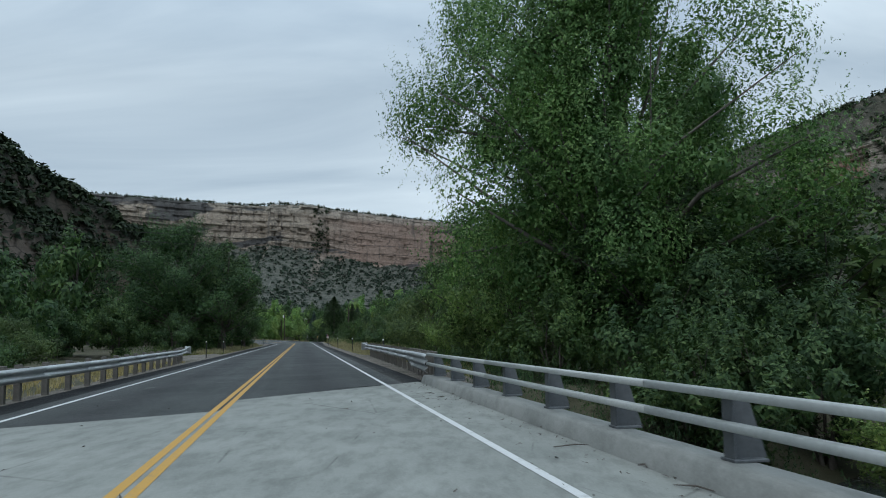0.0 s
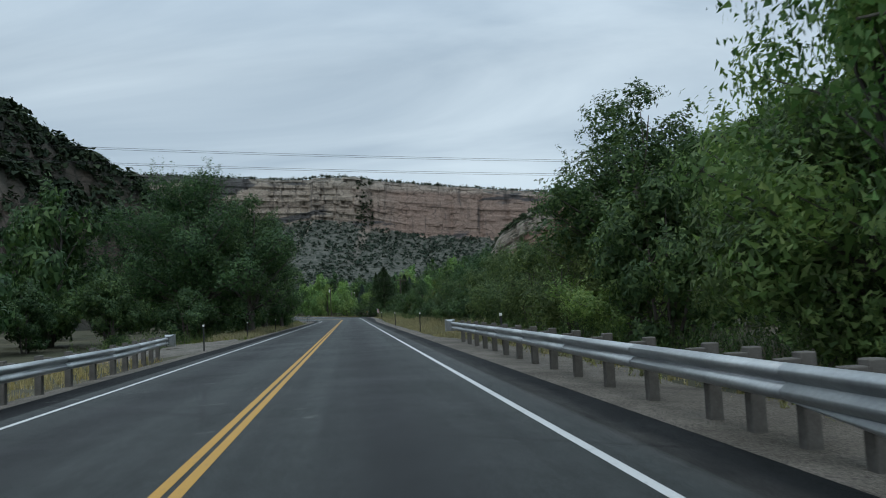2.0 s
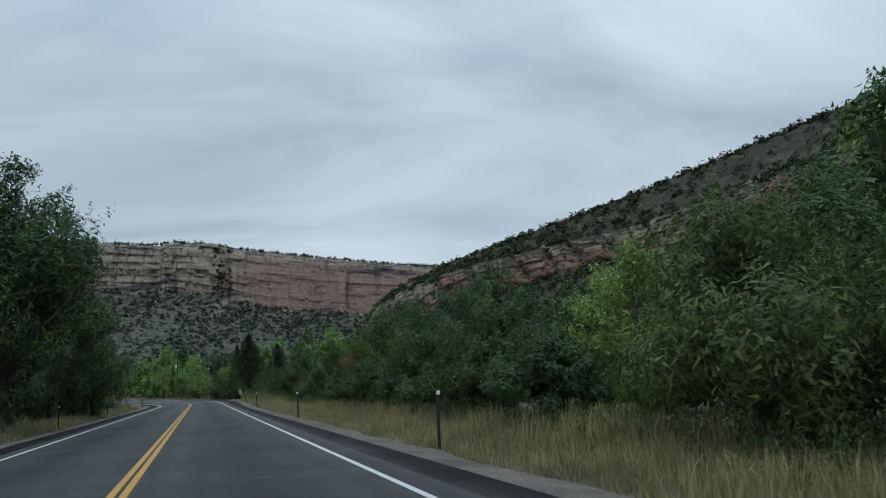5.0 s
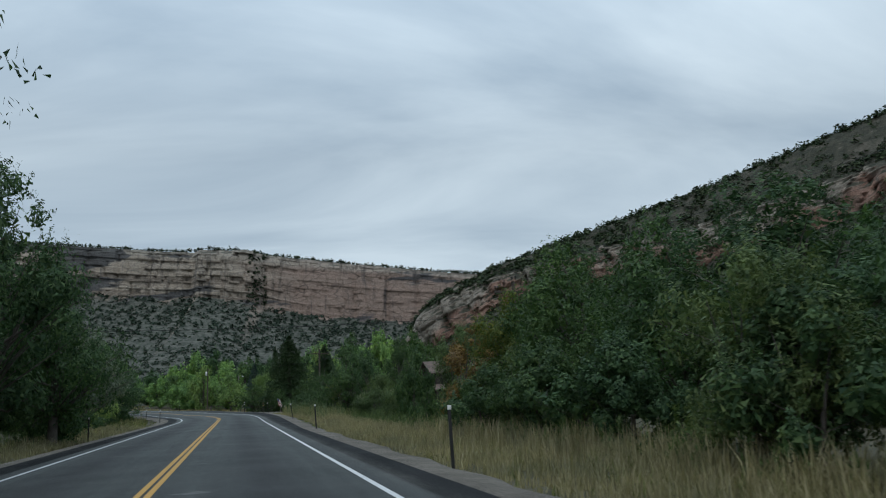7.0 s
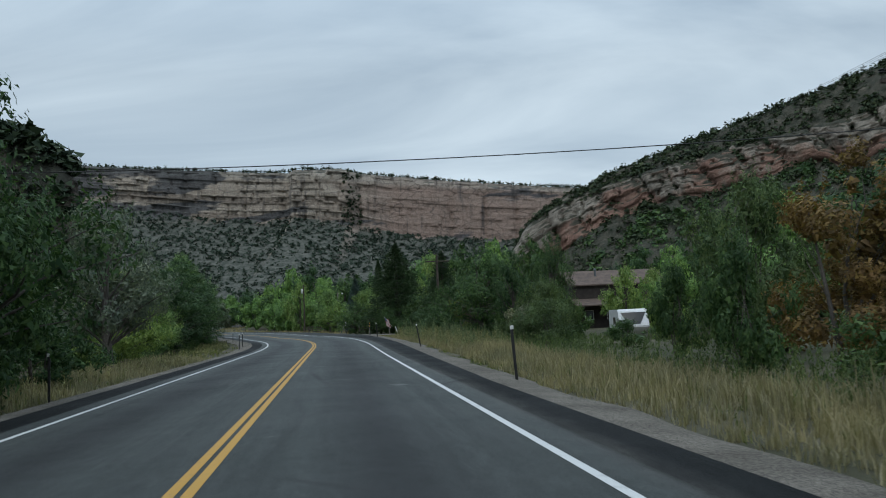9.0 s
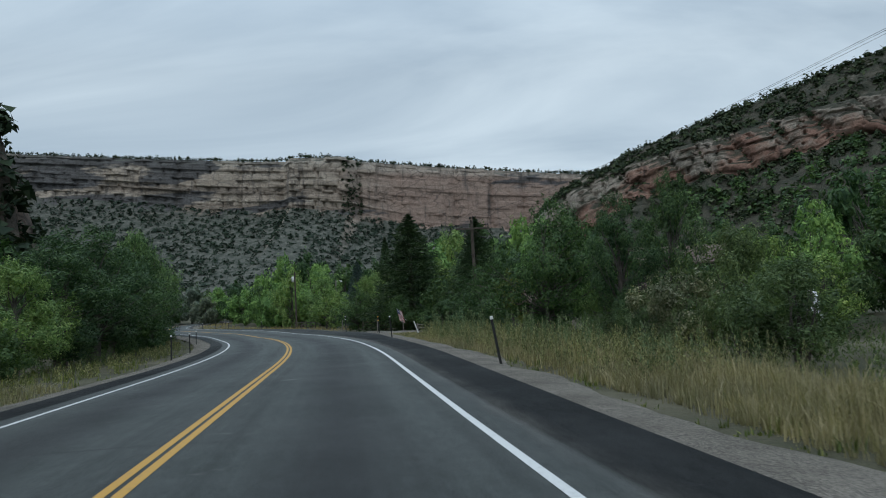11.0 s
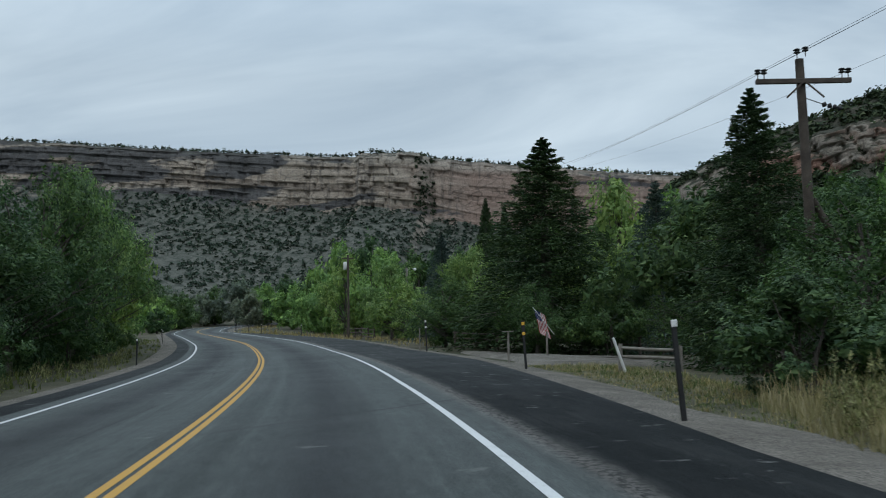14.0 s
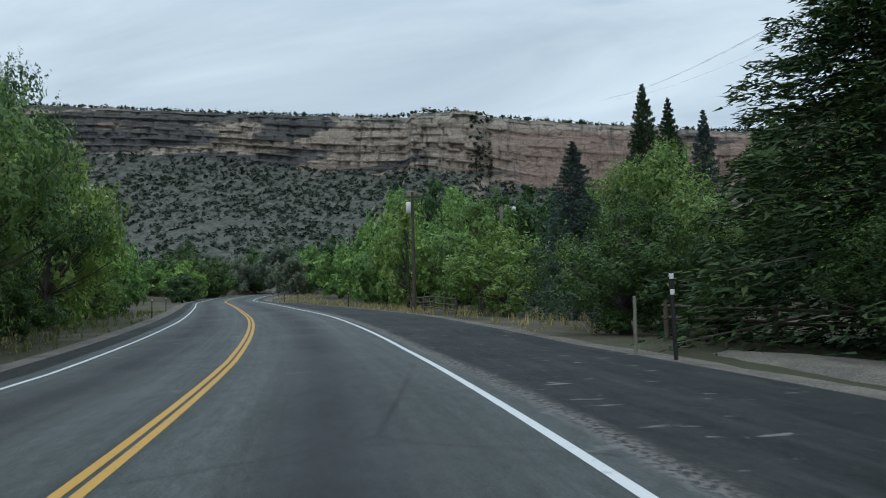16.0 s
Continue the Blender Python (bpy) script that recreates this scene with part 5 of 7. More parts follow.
for kind, x, y, h, r in (
    # right of the road, from the bridge on
    ("cottonwood", 7.4, 29.5, 19.0, 8.0), ("round", 7.6, 47.5, 8.6, 4.2), ("bush", 4.6, 26.6, 3.2, 2.6), ("tall", 9.6, 28.5, 7.5, 5.0), ("willow", 5.6, 31.5, 5.0, 3.4), ("tall", 15.5, 30.5, 9.5, 4.8), ("bright", 14.2, 21.0, 5.0, 3.2), ("bright", 18, 17.2, 5.6, 3.8),
    ("shrub", 8.4, 20.4, 4.0, 2.6), ("shrub", 11.6, 22.6, 5.0, 3.2), ("bush", 7.6, 21.8, 3.4, 2.4), ("shrub", 9.0, 24.5, 5.0, 3.4), ("bright", 17.4, 22.2, 6.4, 3.0), ("far", 19.0, 10.0, 6.0, 4.6),
    ("bright", 6.5, 40.2, 9.0, 4.6), ("willow", 3.6, 35.2, 5.2, 3.4), ("shrub", 2.2, 44.7, 5.6, 3.4), ("tall", 3.0, 53.6, 10.6, 5.0), ("bright", 1.9, 49.6, 4.6, 2.8), ("bright", 6.5, 60.0, 9.6, 4.8), ("round", 9.5, 68.0, 8.0, 4.6),
    ("willow", 0.5, 53.3, 4.8, 3.4), ("shrub", 2.8, 66.0, 5.4, 3.4), ("bright", 3.2, 57.4, 6.6, 3.4), ("shrub", 1.4, 71.4, 4.8, 3.0), ("willow", -0.9, 61.3, 5.0, 3.2), ("willow", -1.9, 69.3, 5.2, 3.4), ("round", 2.6, 74.4, 7.2, 4.4), ("bright", -0.6, 79.4, 6.2, 3.2),
    ("round", -3.4, 88.4, 6.8, 3.8), ("willow", -4.7, 83.4, 4.8, 3.0), ("tall", -3.8, 96.4, 6.9, 3.6), ("round", -5.4, 100.0, 6.6, 3.4), ("willow", -8.6, 108.6, 3.6, 2.4), ("bush", -10.9, 131.0, 3.6, 1.6), ("bush", -9.6, 117.0, 2.6, 2.0), ("willow", -7.0, 92.0, 4.2, 2.6), ("round", -7.2, 104.6, 6.8, 3.4),
    ("tall", -5.8, 110.8, 7.6, 3.2), ("yellow", -7.9, 112.0, 6.2, 2.4), ("rust", -9.2, 121.2, 5.6, 2.7), ("shrub", -4.1, 76.0, 3.0, 2.3), ("shrub", -5.0, 81.0, 3.2, 2.3), ("shrub", -5.9, 86.0, 3.0, 2.2), ("shrub", -6.8, 91.0, 3.4, 2.3), ("shrub", -8.0, 97.0, 3.0, 2.2), ("shrub", -8.9, 102.0, 3.2, 2.2), ("shrub", -9.9, 107.5, 2.8, 2.0), ("bush", -12.3, 119.6, 3.4, 1.3), ("shrub", -32.4, 115.4, 5.4, 3.6), ("shrub", -31.4, 107.0, 5.4, 3.4), ("shrub", -33.0, 124.0, 5.4, 3.2), ("round", -4.1, 119.7, 6.4, 3.4), ("willow", -8.9, 128.7, 6.4, 3.1),
    ("round", -4.8, 136.8, 6.8, 3.6), ("willow", -14.6, 143.9, 2.6, 2.0), ("bloom", -14.2, 155.4, 2.9, 2.1), ("bush", -12.6, 151, 2.6, 2.2), ("willow", -15.0, 160.4, 2.3, 2.2),
    # left of the road
    ("big", -31.0, 92.4, 16.0, 10.2), ("tall", -26.1, 93.4, 13.0, 5.6), ("shrub", -28.4, 84.4, 4.6, 3.4), ("shrub", -33.1, 80.4, 6.0, 4.2), ("far", -40.1, 84.4, 11, 5.2), ("shrub", -36.1, 74.3, 5.0, 3.6), ("far", -38.1, 68.3, 7.5, 4.8), ("far", -43.1, 50.3, 8, 5), ("far", -47.1, 64.3, 9, 5),
    ("willow", -33.1, 46.3, 4.4, 3.6), ("willow", -24, 44.2, 3.2, 2.8), ("round", -36, 34.2, 6, 4.4), ("bush", -19, 34.2, 2.4, 2.2), ("tall", -29.9, 112.0, 12.4, 3.7), ("round", -29.9, 118.8, 8.9, 3.9), ("round", -37.1, 104.5, 9, 4.6),
    ("olive", -34.6, 136.4, 7.6, 3.6), ("far", -41.1, 126.7, 9, 5), ("bush", -33.0, 127.7, 2.6, 2.2), ("bright", -39.2, 147, 5.6, 3.2), ("far", -45.2, 151, 7.0, 4.4), ("bright", -43.3, 160.2, 5.4, 3.2), ("bush", -41.2, 155.1, 2.4, 2.2),
    ("far", -62.4, 190.6, 8, 5), ("far", -72.4, 214.6, 8, 5), ("far", -62.4, 176.5, 8, 5), ("far", -60.2, 151, 8, 5), ("far", -54.1, 128.7, 8, 5), ("far", -52.1, 104.5, 8.5, 5), ("far", -84.4, 240.7, 7, 4.6), ("far", -92.4, 262.7, 6, 4.6),
    # by the house and the spruces
    ("round", -17.9, 170.4, 8.0, 4.1), ("bright", -14.9, 168.6, 4.4, 2.3), ("tall", 6.2, 178.4, 9.5, 4.2), ("round", -16.4, 187.0, 8.8, 3.6), ("round", -16.9, 177.6, 4.0, 2.0), ("bush", -12.0, 176.0, 2.6, 2.2), ("round", 0.4, 178.6, 8.6, 3.4), ("willow", -14.0, 149.6, 4.0, 2.3), ("bush", -12.8, 157.0, 3.4, 1.8), ("bright", 0.6, 186.4, 6.6, 2.6), ("yellow", -19.8, 176.0, 4.4, 1.3), ("shrub", -22.2, 194.6, 7.2, 5.0), ("shrub", -18.6, 189.6, 6.4, 4.4), ("round", -22.0, 180.6, 4.9, 3.0), ("round", -22.4, 191.9, 4.2, 2.8), ("shrub", -19.4, 188.6, 5.0, 3.2), ("shrub", -13.0, 164.2, 2.2, 2.2), ("shrub", -24.2, 177.2, 2.4, 2.4), ("shrub", -21.4, 177.6, 2.4, 2.4),
    ("spruce", -28.9, 205.8, 12.2, 6.8), ("blue", -22.8, 205.6, 9.6, 3.4), ("bright", -24, 213.6, 11.0, 4.2), ("spruce", -22.0, 188.2, 9.4, 3.6), ("bright", -3.6, 180.0, 7.0, 2.5), ("round", -29.4, 200.9, 3.6, 2.8), ("bush", -10.0, 146.4, 1.6, 1.8), ("bright", -1.0, 174.4, 5.0, 2.6), ("bush", -25.9, 201.6, 3.2, 2.6),
    ("bright", -35.0, 214.6, 6.0, 2.5), ("bright", -33.4, 213.6, 6.6, 3.4), ("blue", -37.0, 222.4, 8.6, 3.0), ("spruce", -33.6, 224.2, 11.7, 2.4), ("spruce", -32.2, 226.6, 11.6, 2.3), ("blue", -30.5, 226.4, 10.8, 2.3), ("round", -35.2, 209.4, 4.4, 3.0), ("bush", -32.4, 208.6, 3.0, 2.4),
    ("bright", -40.9, 227.6, 4.8, 3.2), ("round", -44.4, 242.4, 7.6, 3.2), ("bright", -52.4, 251.6, 9.6, 3.8), ("bright", -42.9, 232.7, 7.0, 3.4), ("round", -48.4, 249.7, 10.0, 4.2), ("far_bright", -56.4, 259.7, 6.2, 4.0), ("far_bright", -62.4, 271.7, 5.6, 3.6), ("far", -44.4, 251.7, 8.0, 4.6),
    ("far", -50.4, 267.7, 8.0, 5.0), ("far_bright", -64.4, 287.7, 6.5, 4.6), ("far", -40.4, 265.7, 9.0, 5.0), ("far_olive", -90.4, 317.7, 6.0, 4.2), ("far", -102.4, 309.7, 5.5, 4.6), ("far_bright", -112.4, 299.7, 5.0, 4.2),
    ("far", -78.4, 329.7, 7.5, 5.4), ("far", -96.4, 337.7, 7.5, 5.6), ("far_olive", -116.4, 331.7, 6.5, 5.0), ("far", -54.4, 303.7, 8.0, 5.4), ("far", -30.4, 251.7, 9.0, 5.0), ("far", -18.4, 233.7, 9.0, 5.0), ("far", -130.4, 313.7, 6.5, 5.0), ("far_bright", -101, 300, 5.0, 4.0), ("far", -104, 316, 6.0, 4.6), ("far_olive", -106, 331, 6.0, 4.4), ("far", -100, 346, 7.0, 5.0), ("far_bright", -88, 341, 6.0, 4.6), ("far", -84, 350, 7.0, 5.0), ("far_bright", -70, 336, 6.5, 4.8), ("far", -64, 318, 7.0, 5.0), ("far_bright", -116, 314, 5.0, 4.4), ("far", -124, 296, 6.0, 4.8), ("far_bright", -104, 286, 4.4, 3.8), ("far", -96, 290, 3.6, 3.0),
    ("far", -8.4, 219.6, 9.0, 5.0), ("far", 5.6, 214.6, 8.5, 5.0), ("far", 8.6, 189.5, 9.5, 5.0), ("far", 4.8, 161.2, 8.0, 5.0), ("far", 4.8, 144.9, 8.0, 5.0), ("far", 8.9, 112.6, 7.5, 5.0), ("far", 7.9, 92.4, 7.5, 5.0), ("far", 11.9, 72.3, 8.0, 5.0), ("far", 15.9, 46.3, 9.0, 5.0),
    ("far", -150.4, 301.7, 6.5, 5.0), ("far", -122.4, 275.7, 6.5, 5.0), ("far", -106.4, 281.7, 6.0, 5.0), ("far", 19.6, 236.7, 9, 6), ("far", 27.6, 206.6, 9, 6), ("far", -2.4, 251.7, 9, 6), ("far", 27.8, 161.2, 8, 6), ("far", 24, 120.6, 8, 6), ("far", 27.9, 60.3, 9, 6), ("far", 24, 25.2, 9, 6), ("far", 34, 8.2, 9, 6),
    ("far", -21, 256, 12.4, 6.4), ("far_bright", -14, 253, 12.6, 6.0), ("far", -7.6, 251, 12.6, 6.2), ("far_bright", -28, 262, 11.4, 6.0), ("tall", -12.2, 165.2, 8.6, 2.0), ("tall", -15.4, 161.2, 6.8, 2.0), ("bright", 3.4, 33.5, 7.4, 3.6), ("tall", 8.1, 78.0, 11.2, 4.4), ("bright", 10.8, 80.5, 11.6, 4.5),
    ("far", -109.6, 315.6, 6.4, 5.2), ("far_olive", -112, 326, 5.6, 4.6), ("far", -106.3, 337, 7.2, 5.4), ("far_olive", -99.1, 333, 8.6, 5.2), ("far_bright", -90.4, 326, 7.4, 5.0), ("far", -82, 317, 8.2, 5.4), ("far_bright", -73, 309, 8.6, 5.2), ("far", -66, 302, 8.2, 5.4),
    ("far_bright", -74, 296, 6.2, 4.6), ("far", -66, 288, 7.8, 5.2), ("far_bright", -60, 280, 11.0, 5.2), ("far", -54, 271, 11.2, 5.2), ("far_bright", -49, 264, 8.6, 5.0), ("far", -42, 257, 8.6, 5.0), ("far", -118, 322, 6.2, 5.2), ("far_bright", -126, 309, 5.6, 5.0), ("far", -134, 326, 7.2, 5.6), ("far", -122, 338, 8.0, 5.8), ("far", -146, 318, 7.0, 5.6), ("far_olive", -90, 346, 9.0, 5.4), ("far", -74, 340, 10, 6), ("far", -56, 330, 10, 6), ("far", -40, 320, 10, 6), ("far", -24, 300, 10, 6), ("far", -36, 284, 10, 6),
):
    plant(kind, x, y, h, r)
# the row beside the left bend, its crowns reaching the verge
for kind, y, u, h, r in (("tall", 169, -11.6, 7.0, 4.0), ("tall", 177, -11.4, 8.6, 4.6), ("round", 185, -11.6, 7.8, 4.6), ("tall", 193, -11.6, 8.4, 4.7), ("round", 200, -11.5, 9.0, 4.9), ("round", 207, -11.3, 11.4, 5.2),
                         ("bright", 214, -11.0, 12.4, 5.2), ("round", 221, -10.9, 12.6, 5.0), ("bright", 229, -10.8, 11.6, 4.8), ("round", 236, -11.0, 9.6, 4.3), ("bright", 243, -10.8, 8.0, 4.0), ("far_bright", 252, -11.0, 6.4, 3.8), ("far", 261, -12.0, 5.4, 3.6), ("far_bright", 272, -13.0, 5.0, 3.6),
                         ("bush", 189, -9.2, 2.4, 2.0), ("bush", 203, -9.4, 2.6, 2.2), ("bush", 217, -9.2, 2.4, 2.0)):
    px, py = side(np.float64(y), np.float64(u))
    plant(kind, float(px), float(py), h, r)


# ---- bridge: curb and steel railing ----
def along(y, u, dz=0.0):
    X, Y = side(np.float64(y), np.float64(u))
    return Vector((float(X), float(Y), float(zc(y) + crown(np.float64(u), np.float64(y))) + dz))


def on(Y, u, dz=0.0):
    """The place at world Y, u metres right of the road's line."""
    m = float(np.interp(Y, YS, SLOPE))
    return along(Y + u * m / math.sqrt(1 + m * m), u, dz)


def heading(y):
    """The road's turn at y, for a thing whose own +y runs along the road."""
    return math.degrees(math.atan(-float(np.interp(y, YS, SLOPE))))


def sweep(name, profile, ys, u_of, material, parent, dz=0.0, closed=True, label=""):
    """A profile (outward offset, height) drawn along the road at offsets u_of(y)."""
    n = len(profile)
    V, F = [], []
    for y in ys:
        for du, z in profile:
            V.append(tuple(along(y, u_of(y) + du, z + dz)))
    for i in range(len(ys) - 1):
        for k in range(n if closed else n - 1):
            k2 = (k + 1) % n
            F.append((i * n + k, i * n + k2, (i + 1) * n + k2, (i + 1) * n + k))
    ob = mesh_object(name, V, F, material, parent, label=label)
    if closed:
        bm = bmesh.new(); bm.from_mesh(ob.data)
        bm.verts.ensure_lookup_table()
        bm.faces.new([bm.verts[k] for k in range(n)][::-1])
        bm.faces.new([bm.verts[(len(ys) - 1) * n + k] for k in range(n)])
        bmesh.ops.recalc_face_normals(bm, faces=bm.faces)
        bm.to_mesh(ob.data); bm.free()
    return ob


def linear(a, b, step):
    n = max(2, int(round(abs(b - a) / step)) + 1)
    return [a + (b - a) * i / (n - 1) for i in range(n)]


curb = sweep("bridge_curb", [(-0.02, -0.4), (0.0, 0.0), (0.06, 0.17), (0.09, 0.20), (0.44, 0.20), (0.46, 0.18), (0.46, -0.7), (0.0, -0.7)], linear(-60, 20.0, 2.7), lambda y: 4.42, PARAPET, None)
tagged(curb, "raised pale concrete curb along the bridge edge", "curb", kind="structure")
curb2 = sweep("bridge_curb_left", [(0.02, -0.7), (-0.46, -0.7), (-0.46, 0.18), (-0.44, 0.20), (-0.09, 0.20), (-0.06, 0.17), (0.0, 0.0)], linear(-60, 10.5, 2.7), lambda y: -5.0, PARAPET, None)
tagged(curb2, "raised pale concrete curb along the bridge edge", "curb", kind="structure")


def bridge_railing(name, u, y0, y1, sign):
    top = empty(name)
    for a, b in zip(linear(y0, y1, 6.6)[:-1], linear(y0, y1, 6.6)[1:]):
        sweep("top_rail", [(0.0, 0.712), (0.0, 0.758), (0.012, 0.77), (0.088, 0.77), (0.10, 0.758), (0.10, 0.712), (0.088, 0.70), (0.012, 0.70)], [a + 0.005, b - 0.005], lambda y: u - 0.10 * sign - (0.15 if sign < 0 else 0), BRIDGE_STEEL, top)
        sweep("lower_rail", [(0.0, 0.462), (0.0, 0.508), (0.012, 0.52), (0.088, 0.52), (0.10, 0.508), (0.10, 0.462), (0.088, 0.45), (0.012, 0.45)], [a + 0.005, b - 0.005], lambda y: u - 0.10 * sign - (0.15 if sign < 0 else 0), BRIDGE_STEEL, top)
    y = y1 - 0.7
    while y > y0:
        p = along(y, u + 0.075 * sign, 0.20)
        bm = bmesh.new()
        # tapered plate post with a front flange and a foot
        prof = [(0.0, 0.02), (0.31, 0.02), (0.16, 0.53), (0.0, 0.53)]
        vs = [[bm.verts.new((sign * x - 0.06 * sign, s * 0.012, z)) for x, z in prof] for s in (-1, 1)]
        bm.faces.new(vs[0]); bm.faces.new(vs[1][::-1])
        for i in range(4):
            bm.faces.new((vs[0][i], vs[1][i], vs[1][(i + 1) % 4], vs[0][(i + 1) % 4]))
        box_bm(bm, (0.020, 0.16, 0.53), (-0.065 * sign, 0, 0.275), bevel=0.004)
        box_bm(bm, (0.30, 0.22, 0.025), (0.06 * sign, 0, 0.0125), bevel=0.004)
        bmesh.ops.recalc_face_normals(bm, faces=bm.faces)
        post = part("post", bm, GALV_DARK, top)
        post.matrix_basis = Matrix.Translation(p) @ pose(0, 0, 0, 0, 0, heading(y))
        y -= 2.33
    return tagged(top, "grey two-rail steel bridge railing on tapered posts", "bridge railing")


bridge_railing("bridge_railing", 4.68, -40, 20.1, 1)
bridge_railing("bridge_railing", -5.2, -40, 10.4, -1)

# ---- guardrails ----
W_BEAM = [(0.0, 0.40), (-0.075, 0.445), (-0.082, 0.495), (-0.02, 0.545), (0.0, 0.56), (-0.02, 0.575), (-0.082, 0.625), (-0.075, 0.675), (0.0, 0.72)]
THRIE = [(0.0, 0.24), (-0.075, 0.285), (-0.082, 0.325), (0.0, 0.385), (0.0, 0.395), (-0.082, 0.455), (-0.082, 0.505), (0.0, 0.565), (0.0, 0.575), (-0.082, 0.635), (-0.075, 0.685), (0.0, 0.735)]


def thick(profile, t=0.006, sign=1):
    return [(sign * a, z) for a, z in profile] + [(sign * (a + t), z + 0.001) for a, z in reversed(profile)]


def guardrail(name, y0, y1, u_of, sign, thrie_to, label):
    """W-beam rail on timber posts; near the bridge it widens to three waves. sign: +1 on the right of the road."""
    top = empty(name)
    if thrie_to:
        sweep("thrie_beam", thick(THRIE, sign=sign), linear(y0, thrie_to, 1.2), u_of, GALV, top, label="three-wave steel beam")
        # transition piece: the lowest wave runs out
        n = len(THRIE)
        V, F = [], []
        ys = linear(thrie_to - 0.02, thrie_to + 2.0, 0.2)
        big = np.array(thick(THRIE, sign=sign))
        small = np.array(thick(W_BEAM, sign=sign))
        m = len(W_BEAM)
        pick = [0, 0, 0, 0, 0, 1, 2, 4, 4, 6, 7, 8]
        tgt = np.array([small[i] for i in pick] + [small[2 * m - 1 - i] for i in reversed(pick)])
        for i, y in enumerate(ys):
            f = min(1.0, i / (len(ys) - 1))
            for du, z in big * (1 - f) + tgt * f:
                V.append(tuple(along(y, u_of(y) + du, z)))
        k = len(big)
        for i in range(len(ys) - 1):
            for j in range(k):
                F.append((i * k + j, i * k + (j + 1) % k, (i + 1) * k + (j + 1) % k, (i + 1) * k + j))
        mesh_object("transition_beam", V, F, GALV, top)
    w0 = (thrie_to + 1.98) if thrie_to else y0
    cuts = linear(w0, y1, 3.81)
    for a, b in zip(cuts[:-1], cuts[1:]):
        sweep("beam", thick(W_BEAM, sign=sign), linear(a - 0.03, b + 0.03, 1.9), lambda y: u_of(y) + 0.0, GALV, top)
    y = y0 + 1.0
    first_post = None
    while y < y1 + 0.1:
        p = along(y, u_of(y) + 0.12 * sign, 0.0)
        gz = -0.45
        if first_post is None:
            bm = bmesh.new()
            box_bm(bm, (0.15, 0.15, 1.24), (0.17 * sign, 0, gz + 0.62), bevel=0.012)
            box_bm(bm, (0.19, 0.14, 0.34), (0.0, 0, 0.57), bevel=0.01)
            first_post = part("post", bm, WOOD_POST, top)
            q = first_post
        else:
            q = new("post", first_post.data)
            q.parent = top
        q.matrix_basis = Matrix.Translation(p) @ pose(0, 0, 0, 0, 0, heading(y))
        y += 1.905 if y > y0 + 8 else 0.9525
    # end terminal: an open box head and a feeder frame
    e = empty("terminal")
    e.parent = top
    p = along(y1, u_of(y1), 0.0)
    e.matrix_basis = Matrix.Translation(p) @ pose(0, 0, 0, 0, 0, heading(y1))
    bm = bmesh.new()
    for dz in (0.33, 0.56, 0.80):
        box_bm(bm, (0.40, 0.16, 0.03), (0.0, 0.62, dz), bevel=0.004)
    for dx in (-0.2, 0.2):
        box_bm(bm, (0.025, 0.16, 0.50), (dx, 0.62, 0.565), bevel=0.004)
    box_bm(bm, (0.40, 0.02, 0.47), (0.0, 0.56, 0.565))
    part("impact_head", bm, GALV, e, "open steel box head")
    bm = bmesh.new()
    vs = [bm.verts.new(c) for c in ((-0.2, 0.55, 0.32), (0.2, 0.55, 0.32), (0.2, 0.55, 0.82), (-0.2, 0.55, 0.82), (-0.11, 0.28, 0.40), (0.05, 0.28, 0.40), (0.05, 0.28, 0.74), (-0.11, 0.28, 0.74))]
    for f in ((0, 1, 5, 4), (1, 2, 6, 5), (2, 3, 7, 6), (3, 0, 4, 7)):
        bm.faces.new([vs[i] for i in f])
    part("throat", bm, GALV, e)
    bm = bmesh.new()
    for dz in (0.385, 0.745):
        box_bm(bm, (0.06, 0.85, 0.03), (-0.10 * sign, -0.13, dz), bevel=0.004)
    for dy in (-0.53, -0.13, 0.27):
        box_bm(bm, (0.05, 0.03, 0.37), (-0.11 * sign, dy, 0.565), bevel=0.004)
    part("feeder_frame", bm, GALV, e)
    return tagged(top, label, "guardrail")


guardrail("guardrail", 20.05, 52.9, lambda y: float(np.interp(y, [20, 27, 40, 54], [4.62, 4.98, 5.36, 5.62])), 1, 24.6, "galvanised steel guardrail on timber posts beside the shoulder")
guardrail("guardrail", 10.4, 54.0, lambda y: float(np.interp(y, [10, 26, 44, 54], [-4.9, -4.75, -5.2, -6.3])), -1, 14.0, "galvanised steel guardrail on timber posts by the grassy verge")


